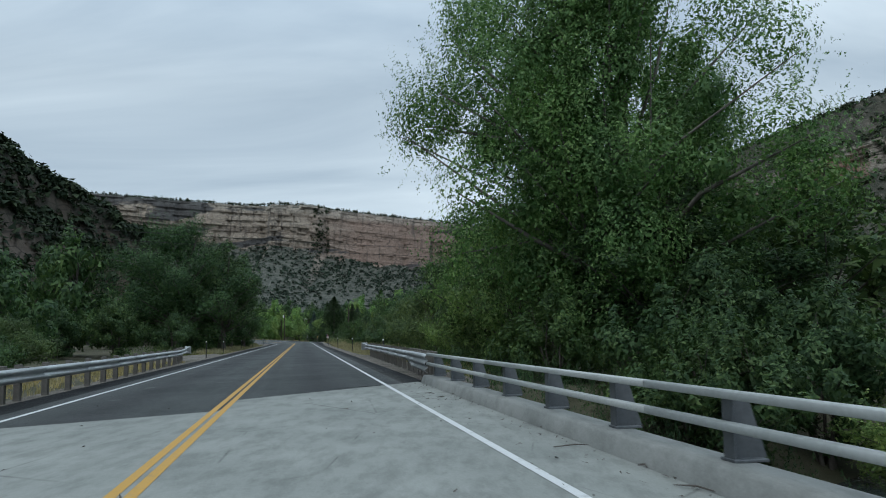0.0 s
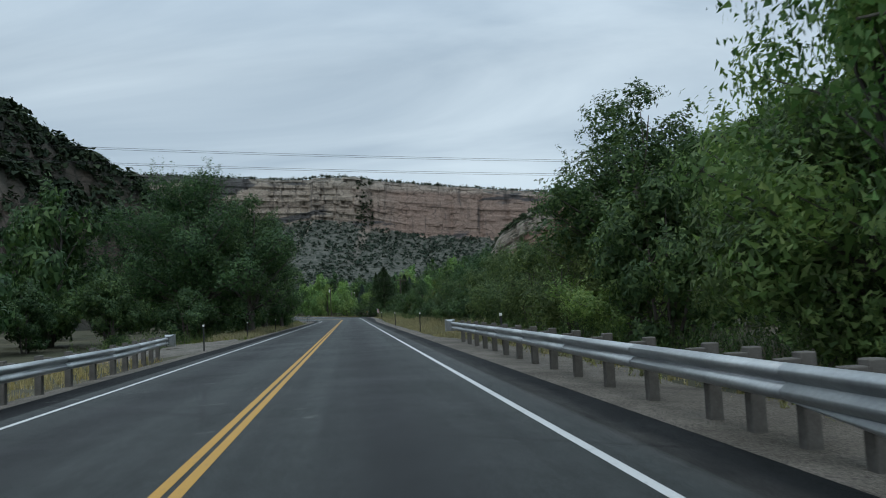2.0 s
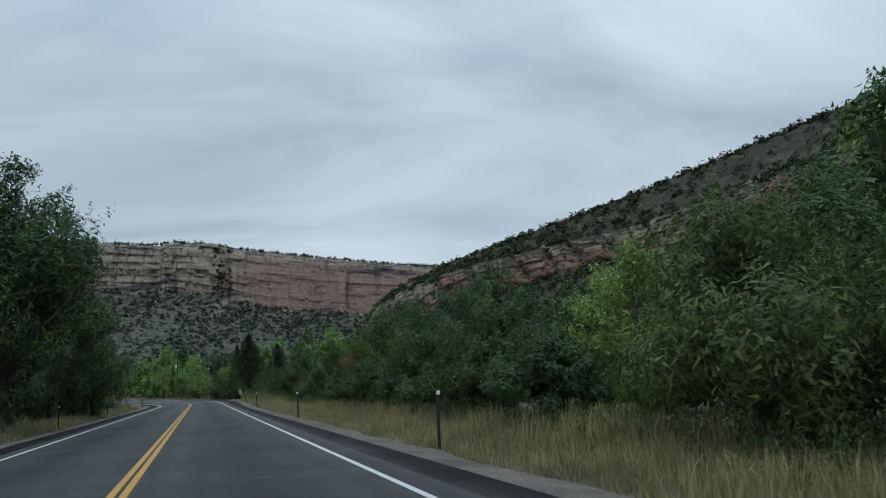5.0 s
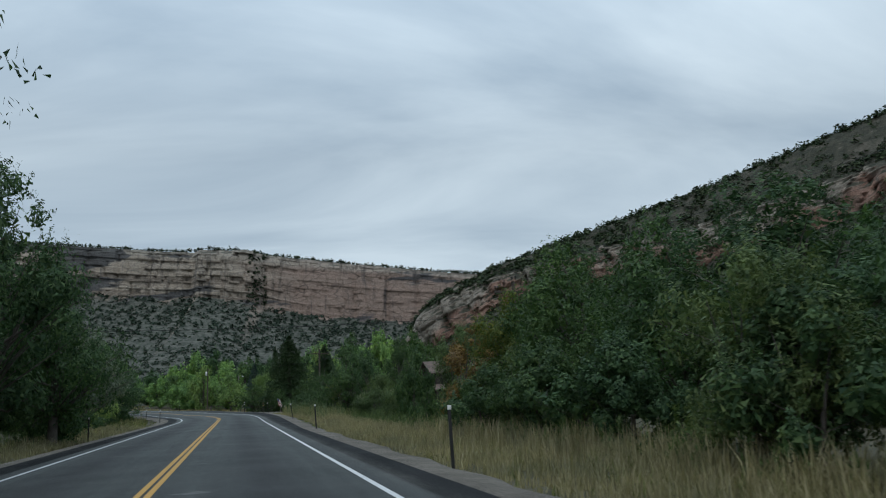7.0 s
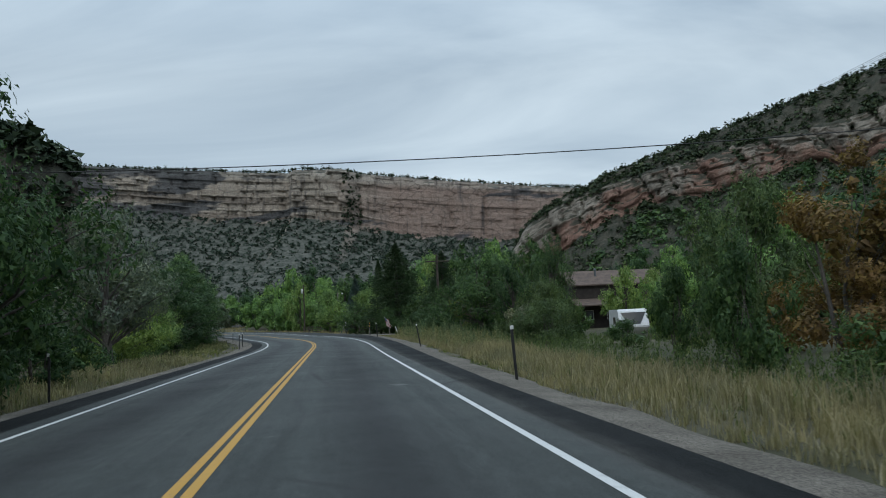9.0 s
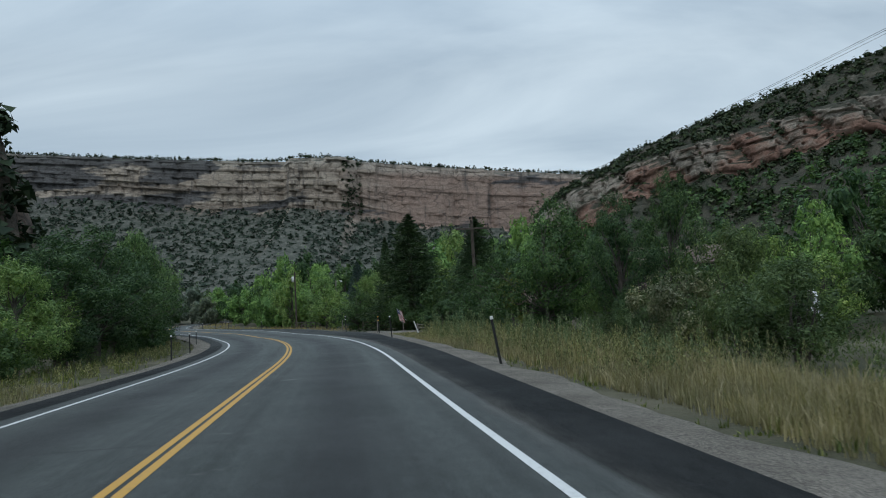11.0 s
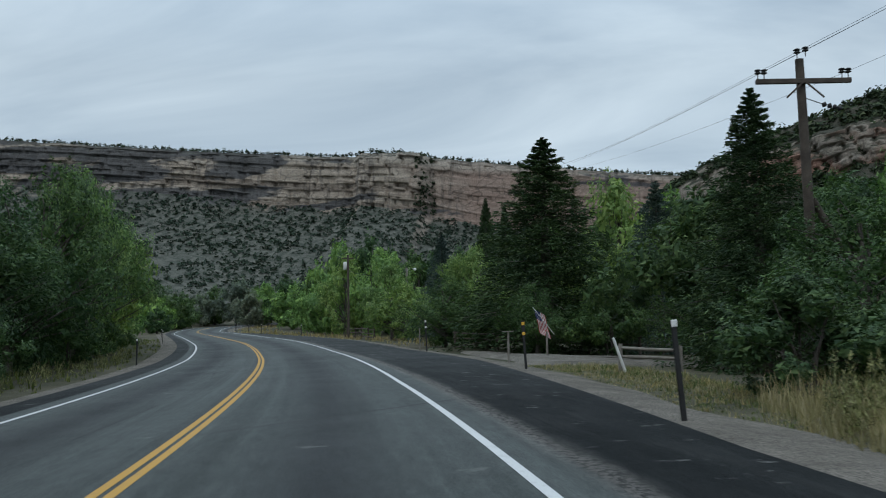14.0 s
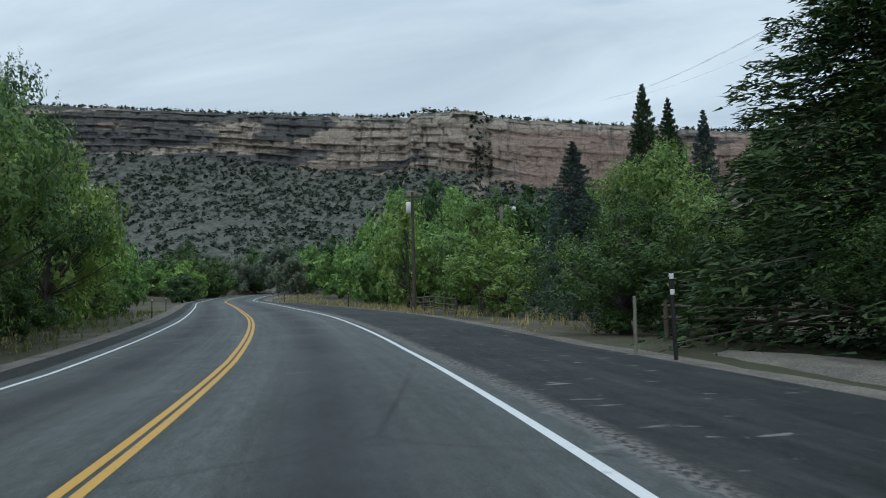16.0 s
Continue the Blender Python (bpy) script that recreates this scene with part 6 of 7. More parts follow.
# ---- roadside posts ----
def delineator(x, y, tilt, marks, color, h=1.27, label="black steel delineator post with a white reflector"):
    top = empty("delineator_post")
    z = float(ground_height(np.array([x], float), np.array([y], float))[0])
    m = float(np.interp(y, YS, SLOPE))
    u = (x - float(xc(y))) / math.sqrt(1 + m * m)
    edge = float(right_edge(y)) if u > 0 else 4.6
    z = max(z, float(zc(y) + crown(np.float64(u), np.float64(y))) - 0.05 - 0.12 * max(0.0, abs(u) - edge - 0.4))
    top.matrix_basis = pose(x, y, z - 0.02, tilt[0], tilt[1], heading(y))
    bm = bmesh.new()
    box_bm(bm, (0.055, 0.012, h + 0.3), (0, 0, h / 2 - 0.15), bevel=0.003)
    for s in (-1, 1):
        box_bm(bm, (0.010, 0.035, h + 0.3), (s * 0.027, 0.015, h / 2 - 0.15), bevel=0.002)
    part("post", bm, BLACK_POST, top)
    for i in range(marks):
        bm = bmesh.new()
        box_bm(bm, (0.085, 0.012, 0.09), (0, -0.013, h - 0.04 - 0.27 * i), bevel=0.006)
        part("reflector", bm, color, top)
    if marks == 2:
        bm = bmesh.new()
        box_bm(bm, (0.10, 0.006, 0.42), (0, -0.004, h - 0.17), bevel=0.004)
        part("backing_plate", bm, BLACK_POST, top)
    return tagged(top, label, "delineator post", "posts along the shoulder")


for y, u, tx, ty in ((44.4, 5.9, 0, -3), (71.9, 5.85, 0, 1), (94.8, 5.6, 0, -2), (120, 5.35, 0, -3), (145.9, 6.0, 1, -9), (171.8, 6.1, 0, -4),
                     (56.3, -5.4, 0, 0), (79.9, -6.5, 0, 1), (99.4, -6.2, 0, 0), (122.2, -6.2, 0, 0), (162.8, -5.6, 0, 1), (171.9, -5.6, 0, 0), (197, -5.7, 0, 1), (232.7, -5.8, 0, 0), (247.7, -5.8, 0, 1), (245.7, 8.6, 0, 0), (257.7, 6.2, 0, 0), (267.7, 6.0, 0, 0), (281.7, 6.0, 0, 0), (291.7, 6.0, 0, 0), (301.7, 6.0, 0, 0)):
    p = on(y, u)
    delineator(p.x, p.y, (tx, ty), 1, WHITE_REFLECT)
p = on(183.4, 7.3)
delineator(p.x, p.y, (0, -3), 2, YELLOW_REFLECT, 1.3, "black marker post with two yellow reflector squares")
p = on(199.0, 7.7)
delineator(p.x, p.y, (0, -2), 2, WHITE_REFLECT, 1.5, "black marker post with two white reflector squares")


def round_post(name, x, y, h, r, material, label, category, tilt=(0, 0), cap=False):
    z = float(ground_height(np.array([x], float), np.array([y], float))[0])
    top = empty(name, x, y, z)
    top.matrix_basis = pose(x, y, z, tilt[0], tilt[1], 0)
    tubes_object("post", [tube([(0, 0, -0.25), (0, 0, h * 0.5), (0.005, 0, h)], [r, r * 0.97, r * 0.93], 10)], material, top)
    bm = bmesh.new()
    if cap:
        box_bm(bm, (0.36, 0.16, 0.025), (0, 0, h + 0.012), bevel=0.005)
    else:
        bmesh.ops.create_cone(bm, cap_ends=True, segments=10, radius1=r * 0.95, radius2=r * 0.6, depth=0.02, matrix=Matrix.Translation((0, 0, h + 0.01)))
    part("cap", bm, material, top)
    return tagged(top, label, category)


p = on(187.7, 8.0)
round_post("sign_post", p.x, p.y, 1.15, 0.04, WOOD_GREY, "grey post with a small flat plate on top", "post", cap=True)
p = on(200.6, 7.72)
round_post("bare_post", p.x, p.y, 1.25, 0.035, WOOD_GREY, "bare weathered grey post at the gravel's edge", "post")
round_post("leaning_post", -26.7, 184.9, 1.05, 0.045, WHITE_PAINT, "pale leaning post by the driveway fence", "post", tilt=(2, -18))


# ---- split-rail fences ----
def rail_fence(points, rails, h, label, wood=None):
    top = empty("rail_fence")
    zs = [float(ground_height(np.array([x], float), np.array([y], float))[0]) for x, y in points]
    rng = random.Random(int(points[0][0] * 10))
    for (x, y), z in zip(points, zs):
        tubes_object("fence_post", [tube([(x, y, z - 0.3), (x, y, z + h * 0.5), (x + 0.01, y, z + h + 0.1)], [0.075, 0.072, 0.06], 8)], wood or WOOD_GREY, top)
    for i in range(len(points) - 1):
        for k in range(rails):
            dz = h * (0.95 - 0.36 * k)
            a, b = Vector((*points[i], zs[i] + dz + rng.uniform(-0.04, 0.04))), Vector((*points[i + 1], zs[i + 1] + dz + rng.uniform(-0.04, 0.04)))
            m = a.lerp(b, 0.5) + Vector((0, 0, rng.uniform(-0.04, 0.02)))
            tubes_object("rail", [tube([a.lerp(b, -0.04), m, a.lerp(b, 1.04)], [0.045, 0.055, 0.042], 7)], wood or WOOD_GREY, top)
    return tagged(top, label, "fence")


rail_fence([(-26.8, 185.3), (-25.2, 184.7)], 2, 0.72, "weathered split-rail fence by the driveway")
rail_fence([(-34.2, 206.6), (-31.7, 205.5), (-29.3, 204.4), (-26.8, 203.2), (-24.4, 202.0)], 2, 0.95, "dark split-rail fence under the trees", WOOD_BROWN)
rail_fence([(-44, 229.2), (-45.3, 232.5), (-46.7, 235.7), (-48.1, 238.9), (-49.8, 242.1)], 3, 1.0, "weathered brown three-rail timber fence before the trees", WOOD_BROWN)
rail_fence([(-88.4, 319.7), (-82.4, 320.2), (-76.4, 319.7), (-70.4, 318.7), (-64.4, 316.7)], 2, 1.2, "long pale timber fence beyond the bend")


# ---- utility poles, wires and the yard lamp ----
def utility_pole(x, y, h, turn, brace=True):
    z = float(ground_height(np.array([x], float), np.array([y], float))[0])
    top = empty("utility_pole", x, y, z, turn)
    tubes_object("shaft", [tube([(0, 0, -0.5), (0, 0, h * 0.5), (0, 0, h)], [0.15, 0.13, 0.105], 12)], WOOD_DARK, top)
    bm = bmesh.new()
    box_bm(bm, (2.44, 0.10, 0.125), (0, -0.15, h - 0.62), bevel=0.008)
    arm = part("crossarm", bm, WOOD_DARK, top, "weathered timber crossarm")
    for s in (-1, 1):
        bm = bmesh.new()
        box_bm(bm, (0.62, 0.02, 0.045), (s * 0.25, -0.21, h - 0.86), Euler((0, s * radians(42), 0)).to_matrix(), 0.003)
        part("brace", bm, WOOD_DARK, top)
    for dx, dz in ((-1.16, -0.55), (-1.0, -0.55), (1.0, -0.55), (1.16, -0.55), (-0.12, -0.02), (0.10, 0.03)):
        t = [tube([(dx, -0.15, h + dz), (dx, -0.15, h + dz + 0.16)], [0.012, 0.012], 6)]
        for k in range(2):
            t.append(tube([(dx, -0.15, h + dz + 0.12 + 0.07 * k), (dx, -0.15, h + dz + 0.145 + 0.07 * k), (dx, -0.15, h + dz + 0.165 + 0.07 * k), (dx, -0.15, h + dz + 0.185 + 0.07 * k)], [0.03, 0.085, 0.075, 0.03], 10))
        tubes_object("insulator", t, BLACK_POST, top)
    if brace:
        tubes_object("push_brace", [tube([(0.1, 0, h * 0.56), (1.3, 0.2, h * 0.3), (2.6, 0.4, -0.4)], [0.09, 0.10, 0.11], 10)], WOOD_DARK, top)
        tubes_object("strain_insulator", [tube([(0.1, -0.05, h - 1.05), (0.5, -0.05, h - 1.2)], [0.012, 0.012], 6)] + [tube([(0.5 + 0.13 * k, -0.05, h - 1.2 - 0.035 * k), (0.54 + 0.13 * k, -0.05, h - 1.215 - 0.035 * k), (0.60 + 0.13 * k, -0.05, h - 1.235 - 0.035 * k)], [0.03, 0.08, 0.03], 8) for k in range(4)], BLACK_POST, top)
    return tagged(top, "dark timber utility pole with a crossarm and insulators", "utility pole")


utility_pole(-22.2, 182.5, 8.3, 8)
utility_pole(-6.2, 122.7, 8.3, 12, brace=False)


def cable(name, a, b, sag, r=0.007, label="thin dark overhead wire", group="overhead wires"):
    a, b = Vector(a), Vector(b)
    n = 26
    pts = [a.lerp(b, i / n) - Vector((0, 0, 4 * sag * (i / n) * (1 - i / n))) for i in range(n + 1)]
    ob = tubes_object(name, [tube(pts, [r] * (n + 1), 5)], WIRE)
    return tagged(ob, label, "wire", group)


# the line along the road's right side: behind the trees, over the pole and on to the far pole
for dx, dz in ((-1.1, 7.55), (1.1, 7.55), (-0.12, 8.1), (0.10, 8.15)):
    c, sn = math.cos(radians(8)), math.sin(radians(8))
    P0 = (-22.2 + dx * c, 182.5 + dx * sn - 0.15, dz)
    P1 = (-6.2 + dx * math.cos(radians(12)), 122.7 + dx * math.sin(radians(12)) - 0.15, dz)
    cable("power_line", (10 + dx, 62, dz + 0.3), P1, 0.8, 0.0045)
    cable("power_line", P1, P0, 0.8, 0.0045)
    cable("power_line", P0, (-34.0 + dx, 300.0, 29.0 + 0.3 * (dz > 8)), 1.6, 0.0045)
# wires over the road
for dy, dz in ((0.0, 0.0), (0.7, 0.06), (0.1, -0.55), (0.8, -0.5)):
    cable("crossing_line", (-34.0, 45.0 + dy, 9.0 + dz), (16.0, 55.5 + dy, 6.6 + dz), 0.45, 0.006)
cable("crossing_cable", (-46.0, 118.6, 6.1), (8.0, 122.6, 6.6), 1.15, 0.013)


def lamp_pole(x, y, h, lamp):
    z = float(ground_height(np.array([x], float), np.array([y], float))[0])
    top = empty("yard_lamp" if lamp else "service_pole", x, y, z)
    tubes_object("shaft", [tube([(0, 0, -0.5), (0, 0, h)], [0.13, 0.10], 10)], WOOD_GREY if lamp else WOOD_DARK, top)
    if lamp:
        tubes_object("arm", [tube([(0, 0, h - 0.35), (0.35, -0.2, h - 0.05), (0.8, -0.4, h - 0.12)], [0.025, 0.025, 0.025], 7)], GALV, top)
        tubes_object("lamp_head", [tube([(0.8, -0.4, h - 0.08), (0.85, -0.42, h - 0.14), (0.85, -0.42, h - 0.26), (0.85, -0.42, h - 0.33)], [0.05, 0.13, 0.15, 0.05], 12)], WHITE_PAINT, top, "pale round lamp head")
        return tagged(top, "grey pole with a pale yard lamp", "lamp")
    tubes_object("transformer", [tube([(-0.3, 0, h - 1.5), (-0.3, 0, h - 1.45), (-0.3, 0, h - 0.75), (-0.3, 0, h - 0.68)], [0.12, 0.19, 0.19, 0.08], 12)], WHITE_PAINT, top, "pale can transformer")
    bm = bmesh.new()
    box_bm(bm, (1.2, 0.09, 0.11), (0, 0, h - 0.35), bevel=0.006)
    part("crossarm", bm, WOOD_DARK, top)
    return tagged(top, "dark timber service pole with a pale transformer", "utility pole")


lamp_pole(-48.8, 238.9, 8.4, False)
lamp_pole(-41.9, 234.0, 6.7, True)
cable("service_line", (-48.8, 238.9, 7.0), (-41.9, 234.0, 6.4), 0.5, 0.02)


# ---- flag by the driveway ----
def flag(x, y):
    z = float(ground_height(np.array([x], float), np.array([y], float))[0])
    top = empty("flag", x, y, z, 25)
    tubes_object("post", [tube([(0, 0, -0.3), (0, 0, 1.15)], [0.05, 0.045], 9)], WOOD_GREY, top)
    tubes_object("staff", [tube([(0.35, 0, 1.02), (0, 0, 1.45), (-0.62, 0, 2.2)], [0.014, 0.014, 0.012], 7)], WHITE_PAINT, top)
    a, along_staff, down = Vector((-0.56, 0, 2.12)), Vector((0.86, 0.10, -0.45)).normalized(), Vector((0.26, 0.06, -0.96)).normalized()
    red = speckled("flag_red", (0.35, 0.03, 0.035), (0.45, 0.05, 0.05), 5, 60, 0.8, 0.1, 0.01)
    blue = speckled("flag_blue", (0.02, 0.03, 0.10), (0.03, 0.045, 0.14), 5, 60, 0.8, 0.1, 0.01)
    W, H = 1.08, 0.60

    def cloth(name, s0, s1, t0, t1, mat, lift):
        nx, nz = 14, 3
        V, F = [], []
        for i in range(nx + 1):
            for k in range(nz + 1):
                f, g = s0 + (s1 - s0) * i / nx, t0 + (t1 - t0) * k / nz
                p = a + along_staff * (H * g) + down * (W * f) + Vector((0, 1, 0)) * (0.05 * math.sin(f * 9 + g * 3) * f + lift)
                V.append(tuple(p))
        for i in range(nx):
            for k in range(nz):
                o = i * (nz + 1) + k
                F.append((o, o + 1, o + nz + 2, o + nz + 1))
        mesh_object(name, V, F, mat, top)

    for i in range(13):
        cloth("stripe", 0.4 if i < 7 else 0.0, 1.0, i / 13, (i + 1) / 13, red if i % 2 == 0 else WHITE_PAINT, 0.0)
    cloth("canton", 0.0, 0.4, 0.0, 7 / 13, blue, 0.0)
    for i in range(5):
        for k in range(4):
            cloth("star", 0.03 + i * 0.075, 0.055 + i * 0.075, (0.05 + k * 0.125), (0.085 + k * 0.125), WHITE_PAINT, -0.004)
    return tagged(top, "striped red, white and blue flag on a slanted staff", "flag")


flag(-28.95, 195.9)

# ---- house, shed and camper ----
HOUSE_WALL = speckled("dark_brown_siding", (0.028, 0.022, 0.019), (0.055, 0.044, 0.038), 2, 20, 0.85, 0.3, 0.02)
ROOF = speckled("red_brown_shingles", (0.085, 0.062, 0.052), (0.16, 0.115, 0.095), 1.5, 9, 0.9, 0.6, 0.04)
GLASS = speckled("dark_window_glass", (0.01, 0.012, 0.014), (0.02, 0.022, 0.025), 2, 20, 0.08, 0.02, 0.01)
GEL = speckled("white_camper_shell", (0.62, 0.63, 0.64), (0.74, 0.75, 0.76), 1.5, 20, 0.35, 0.05, 0.01)


def gable_roof(parent, x0, x1, y0, y1, eave, ridge, over=0.5):
    """Two thick slopes whose ridge runs along x."""
    ym = (y0 + y1) / 2
    for ya in (y0 - over, y1 + over):
        bm = bmesh.new()
        e = eave - over * (ridge - eave) / ((y1 - y0) / 2)
        lo = [bm.verts.new(c) for c in ((x0 - over, ya, e), (x1 + over, ya, e), (x1 + over, ym, ridge), (x0 - over, ym, ridge))]
        hi = [bm.verts.new((v.co.x, v.co.y, v.co.z + 0.16)) for v in lo]
        bm.faces.new(lo); bm.faces.new(hi)
        for i in range(4):
            bm.faces.new((lo[i], lo[(i + 1) % 4], hi[(i + 1) % 4], hi[i]))
        bmesh.ops.recalc_face_normals(bm, faces=bm.faces)
        part("roof_slope", bm, ROOF, parent)


def house(x, y):
    z = float(ground_height(np.array([x], float), np.array([y], float))[0])
    top = empty("house", x, y, z, 12)
    for nm, sz, c in (("wall", (12, 0.25, 5.6), (0, -3.5, 2.6)), ("wall", (12, 0.25, 5.6), (0, 3.5, 2.6)), ("wall", (0.25, 6.74, 5.6), (-5.87, 0, 2.6)), ("wall", (0.25, 6.74, 5.6), (5.87, 0, 2.6))):
        bm = bmesh.new(); box_bm(bm, sz, c); part(nm, bm, HOUSE_WALL, top)
    gable_roof(top, -6, 6, -3.5, 3.5, 5.35, 7.0)
    bm = bmesh.new()
    vs = [bm.verts.new(c) for c in ((-6.4, -3.64, 3.4), (6.4, -3.64, 3.4), (6.4, -6.0, 2.6), (-6.4, -6.0, 2.6))]
    up = [bm.verts.new((v.co.x, v.co.y, v.co.z + 0.14)) for v in vs]
    bm.faces.new(vs); bm.faces.new(up)
    for i in range(4):
        bm.faces.new((vs[i], vs[(i + 1) % 4], up[(i + 1) % 4], up[i]))
    bmesh.ops.recalc_face_normals(bm, faces=bm.faces)
    part("porch_roof", bm, ROOF, top)
    for px in (-6.0, -2.0, 2.0, 6.0):
        bm = bmesh.new(); box_bm(bm, (0.14, 0.14, 2.9), (px, -5.8, 1.2), bevel=0.01); part("porch_post", bm, WOOD_DARK, top)
    for px in (-4.0, -1.2, 1.6, 4.2):
        w = part("window", box_bm(bmesh.new(), (1.1, 0.06, 1.2), (px, -3.66, 1.5), bevel=0.01), WHITE_PAINT, top)
        part("pane", box_bm(bmesh.new(), (0.92, 0.03, 1.02), (px, -3.70, 1.5)), GLASS, w)
    tubes_object("chimney", [tube([(-2.2, -1.6, 5.9), (-2.2, -1.6, 7.2)], [0.13, 0.13], 10), tube([(-2.2, -1.6, 7.15), (-2.2, -1.6, 7.25), (-2.2, -1.6, 7.4)], [0.18, 0.2, 0.05], 10)], GALV_DARK, top)
    tubes_object("flashing", [tube([(-2.2, -1.6, 6.0), (-2.2, -1.6, 6.35)], [0.3, 0.14], 10)], WHITE_PAINT, top)
    return tagged(top, "dark brown two-storey house with a shingled porch roof", "house")


house(-1.4, 204.1)


def shed(x, y):
    z = float(ground_height(np.array([x], float), np.array([y], float))[0])
    top = empty("shed", x, y, z, 10)
    for sz, c in (((3.4, 0.15, 2.4), (0, 1.6, 1.1)), ((0.15, 3.2, 2.4), (1.62, 0, 1.1)), ((0.15, 3.2, 2.4), (-1.62, 0, 1.1)), ((1.2, 0.15, 2.4), (-1.0, -1.6, 1.1)), ((0.5, 0.15, 2.4), (1.4, -1.6, 1.1))):
        part("wall", box_bm(bmesh.new(), sz, c), HOUSE_WALL, top)
    gable_roof(top, -1.7, 1.7, -1.7, 1.7, 2.3, 3.1, 0.35)
    part("fascia", box_bm(bmesh.new(), (0.06, 2.4, 0.16), (-2.1, -1.1, 2.55), Euler((radians(25), 0, 0)).to_matrix(), 0.01), WHITE_PAINT, top, "pale fascia board")
    return tagged(top, "small brown shed with a shingled roof", "shed")


shed(-17.9, 182.4)


def camper(x, y):
    z = float(ground_height(np.array([x], float), np.array([y], float))[0])
    top = empty("camper_trailer", x, y, z, -2)
    prof = [(-3.2, 0.55), (2.0, 0.55), (2.3, 0.95), (2.9, 1.15), (3.3, 1.5), (2.75, 2.75), (2.4, 2.95), (-3.2, 2.95)]
    bm = bmesh.new()
    a = [bm.verts.new((-1.2, -py, pz)) for py, pz in prof]
    b = [bm.verts.new((1.2, -py, pz)) for py, pz in prof]
    bm.faces.new(a); bm.faces.new(b[::-1])
    for i in range(len(prof)):
        bm.faces.new((a[i], b[i], b[(i + 1) % len(prof)], a[(i + 1) % len(prof)]))
    bmesh.ops.recalc_face_normals(bm, faces=bm.faces)
    bmesh.ops.bevel(bm, geom=list(bm.edges), offset=0.06, segments=2, affect="EDGES")
    part("body", bm, GEL, top)
    bm = bmesh.new()
    vs = [bm.verts.new(c) for c in ((-1.02, -2.83, 2.68), (1.02, -2.83, 2.68), (0.5, -3.26, 1.72), (-0.5, -3.26, 1.72))]
    bm.faces.new(vs)
    r = bmesh.ops.extrude_face_region(bm, geom=list(bm.faces))
    bmesh.ops.translate(bm, vec=(0, 0.03, -0.01), verts=[v for v in r["geom"] if isinstance(v, bmesh.types.BMVert)])
    bmesh.ops.recalc_face_normals(bm, faces=bm.faces)
    part("front_cap_panel", bm, GLASS, top, "dark tapering front panel")
    part("window", box_bm(bmesh.new(), (0.04, 1.2, 0.6), (-1.22, -0.4, 2.0), bevel=0.01), GLASS, top)
    part("landing_gear", box_bm(bmesh.new(), (0.5, 0.12, 0.7), (0.2, -2.3, 0.35), bevel=0.01), GALV_DARK, top)
    for s in (-1, 1):
        for dy in (0.9, 1.9):
            t = tubes_object("wheel", [tube([(s * 0.95, dy, 0.36), (s * 1.16, dy, 0.36)], [0.36, 0.36], 18), tube([(s * 1.16, dy, 0.36), (s * 1.18, dy, 0.36)], [0.36, 0.2], 18), tube([(s * 1.18, dy, 0.36), (s * 1.17, dy, 0.36)], [0.2, 0.01], 18)], BLACK_POST, top)
    return tagged(top, "white camper trailer with a dark front panel", "camper")


camper(-5.4, 170.0)


# ---- gravel drive and pull-out, water ----
def patch(name, outline, dz, material, label, category):
    """A flat-lying irregular area on the ground."""
    rng = random.Random(4)
    bm = bmesh.new()
    pts = []
    n = len(outline)
    for i in range(n):
        a, b = Vector(outline[i]), Vector(outline[(i + 1) % n])
        for k in range(6):
            p = a.lerp(b, k / 6)
            pts.append((p.x + rng.uniform(-0.12, 0.12), p.y + rng.uniform(-0.12, 0.12)))
    cx, cy = sum(p[0] for p in pts) / len(pts), sum(p[1] for p in pts) / len(pts)
    rings = 12
    V, F = [], []
    for r in range(1, rings + 1):
        for px, py in pts:
            x, y = cx + (px - cx) * r / rings, cy + (py - cy) * r / rings
            V.append((x, y))
    V = np.array(V + [(cx, cy)])
    Z = ground_height(V[:, 0], V[:, 1]) + dz
    m = len(pts)
    Z[(rings - 1) * m:rings * m] -= dz + 0.12
    for r in range(rings - 1):
        for i in range(m):
            F.append((r * m + i, r * m + (i + 1) % m, (r + 1) * m + (i + 1) % m, (r + 1) * m + i))
    for i in range(0, m - 1, 2):
        F.append((len(V) - 1, i, i + 1, (i + 2) % m))
    bm.free()
    ob = mesh_object(name, np.column_stack([V, Z]), F, material)
    return tagged(ob, label, category, kind="structure")


DIRT = gravel_material("pale_packed_dirt", (0.105, 0.098, 0.09), (0.22, 0.208, 0.19))
dr = [on(y, u) for y, u in ((191.1, 9.3), (194.6, 9.6), (200.1, 9.6), (203.6, 10.0), (200.6, 13.0), (196.1, 17.5), (191.6, 23.0), (187.6, 22.0), (190.1, 16.0))]
patch("driveway", [(p.x, p.y) for p in dr], 0.13, DIRT, "pale packed gravel driveway", "driveway")
dr = [on(y, u) for y, u in ((58.0, -5.9), (74.0, -5.9), (79.0, -7.0), (76.0, -10.0), (66.0, -13.0), (58.0, -14.0), (54.0, -10.0))]
patch("pullout", [(p.x, p.y) for p in dr], 0.09, DIRT, "pale gravel pull-out beside the road", "pullout")

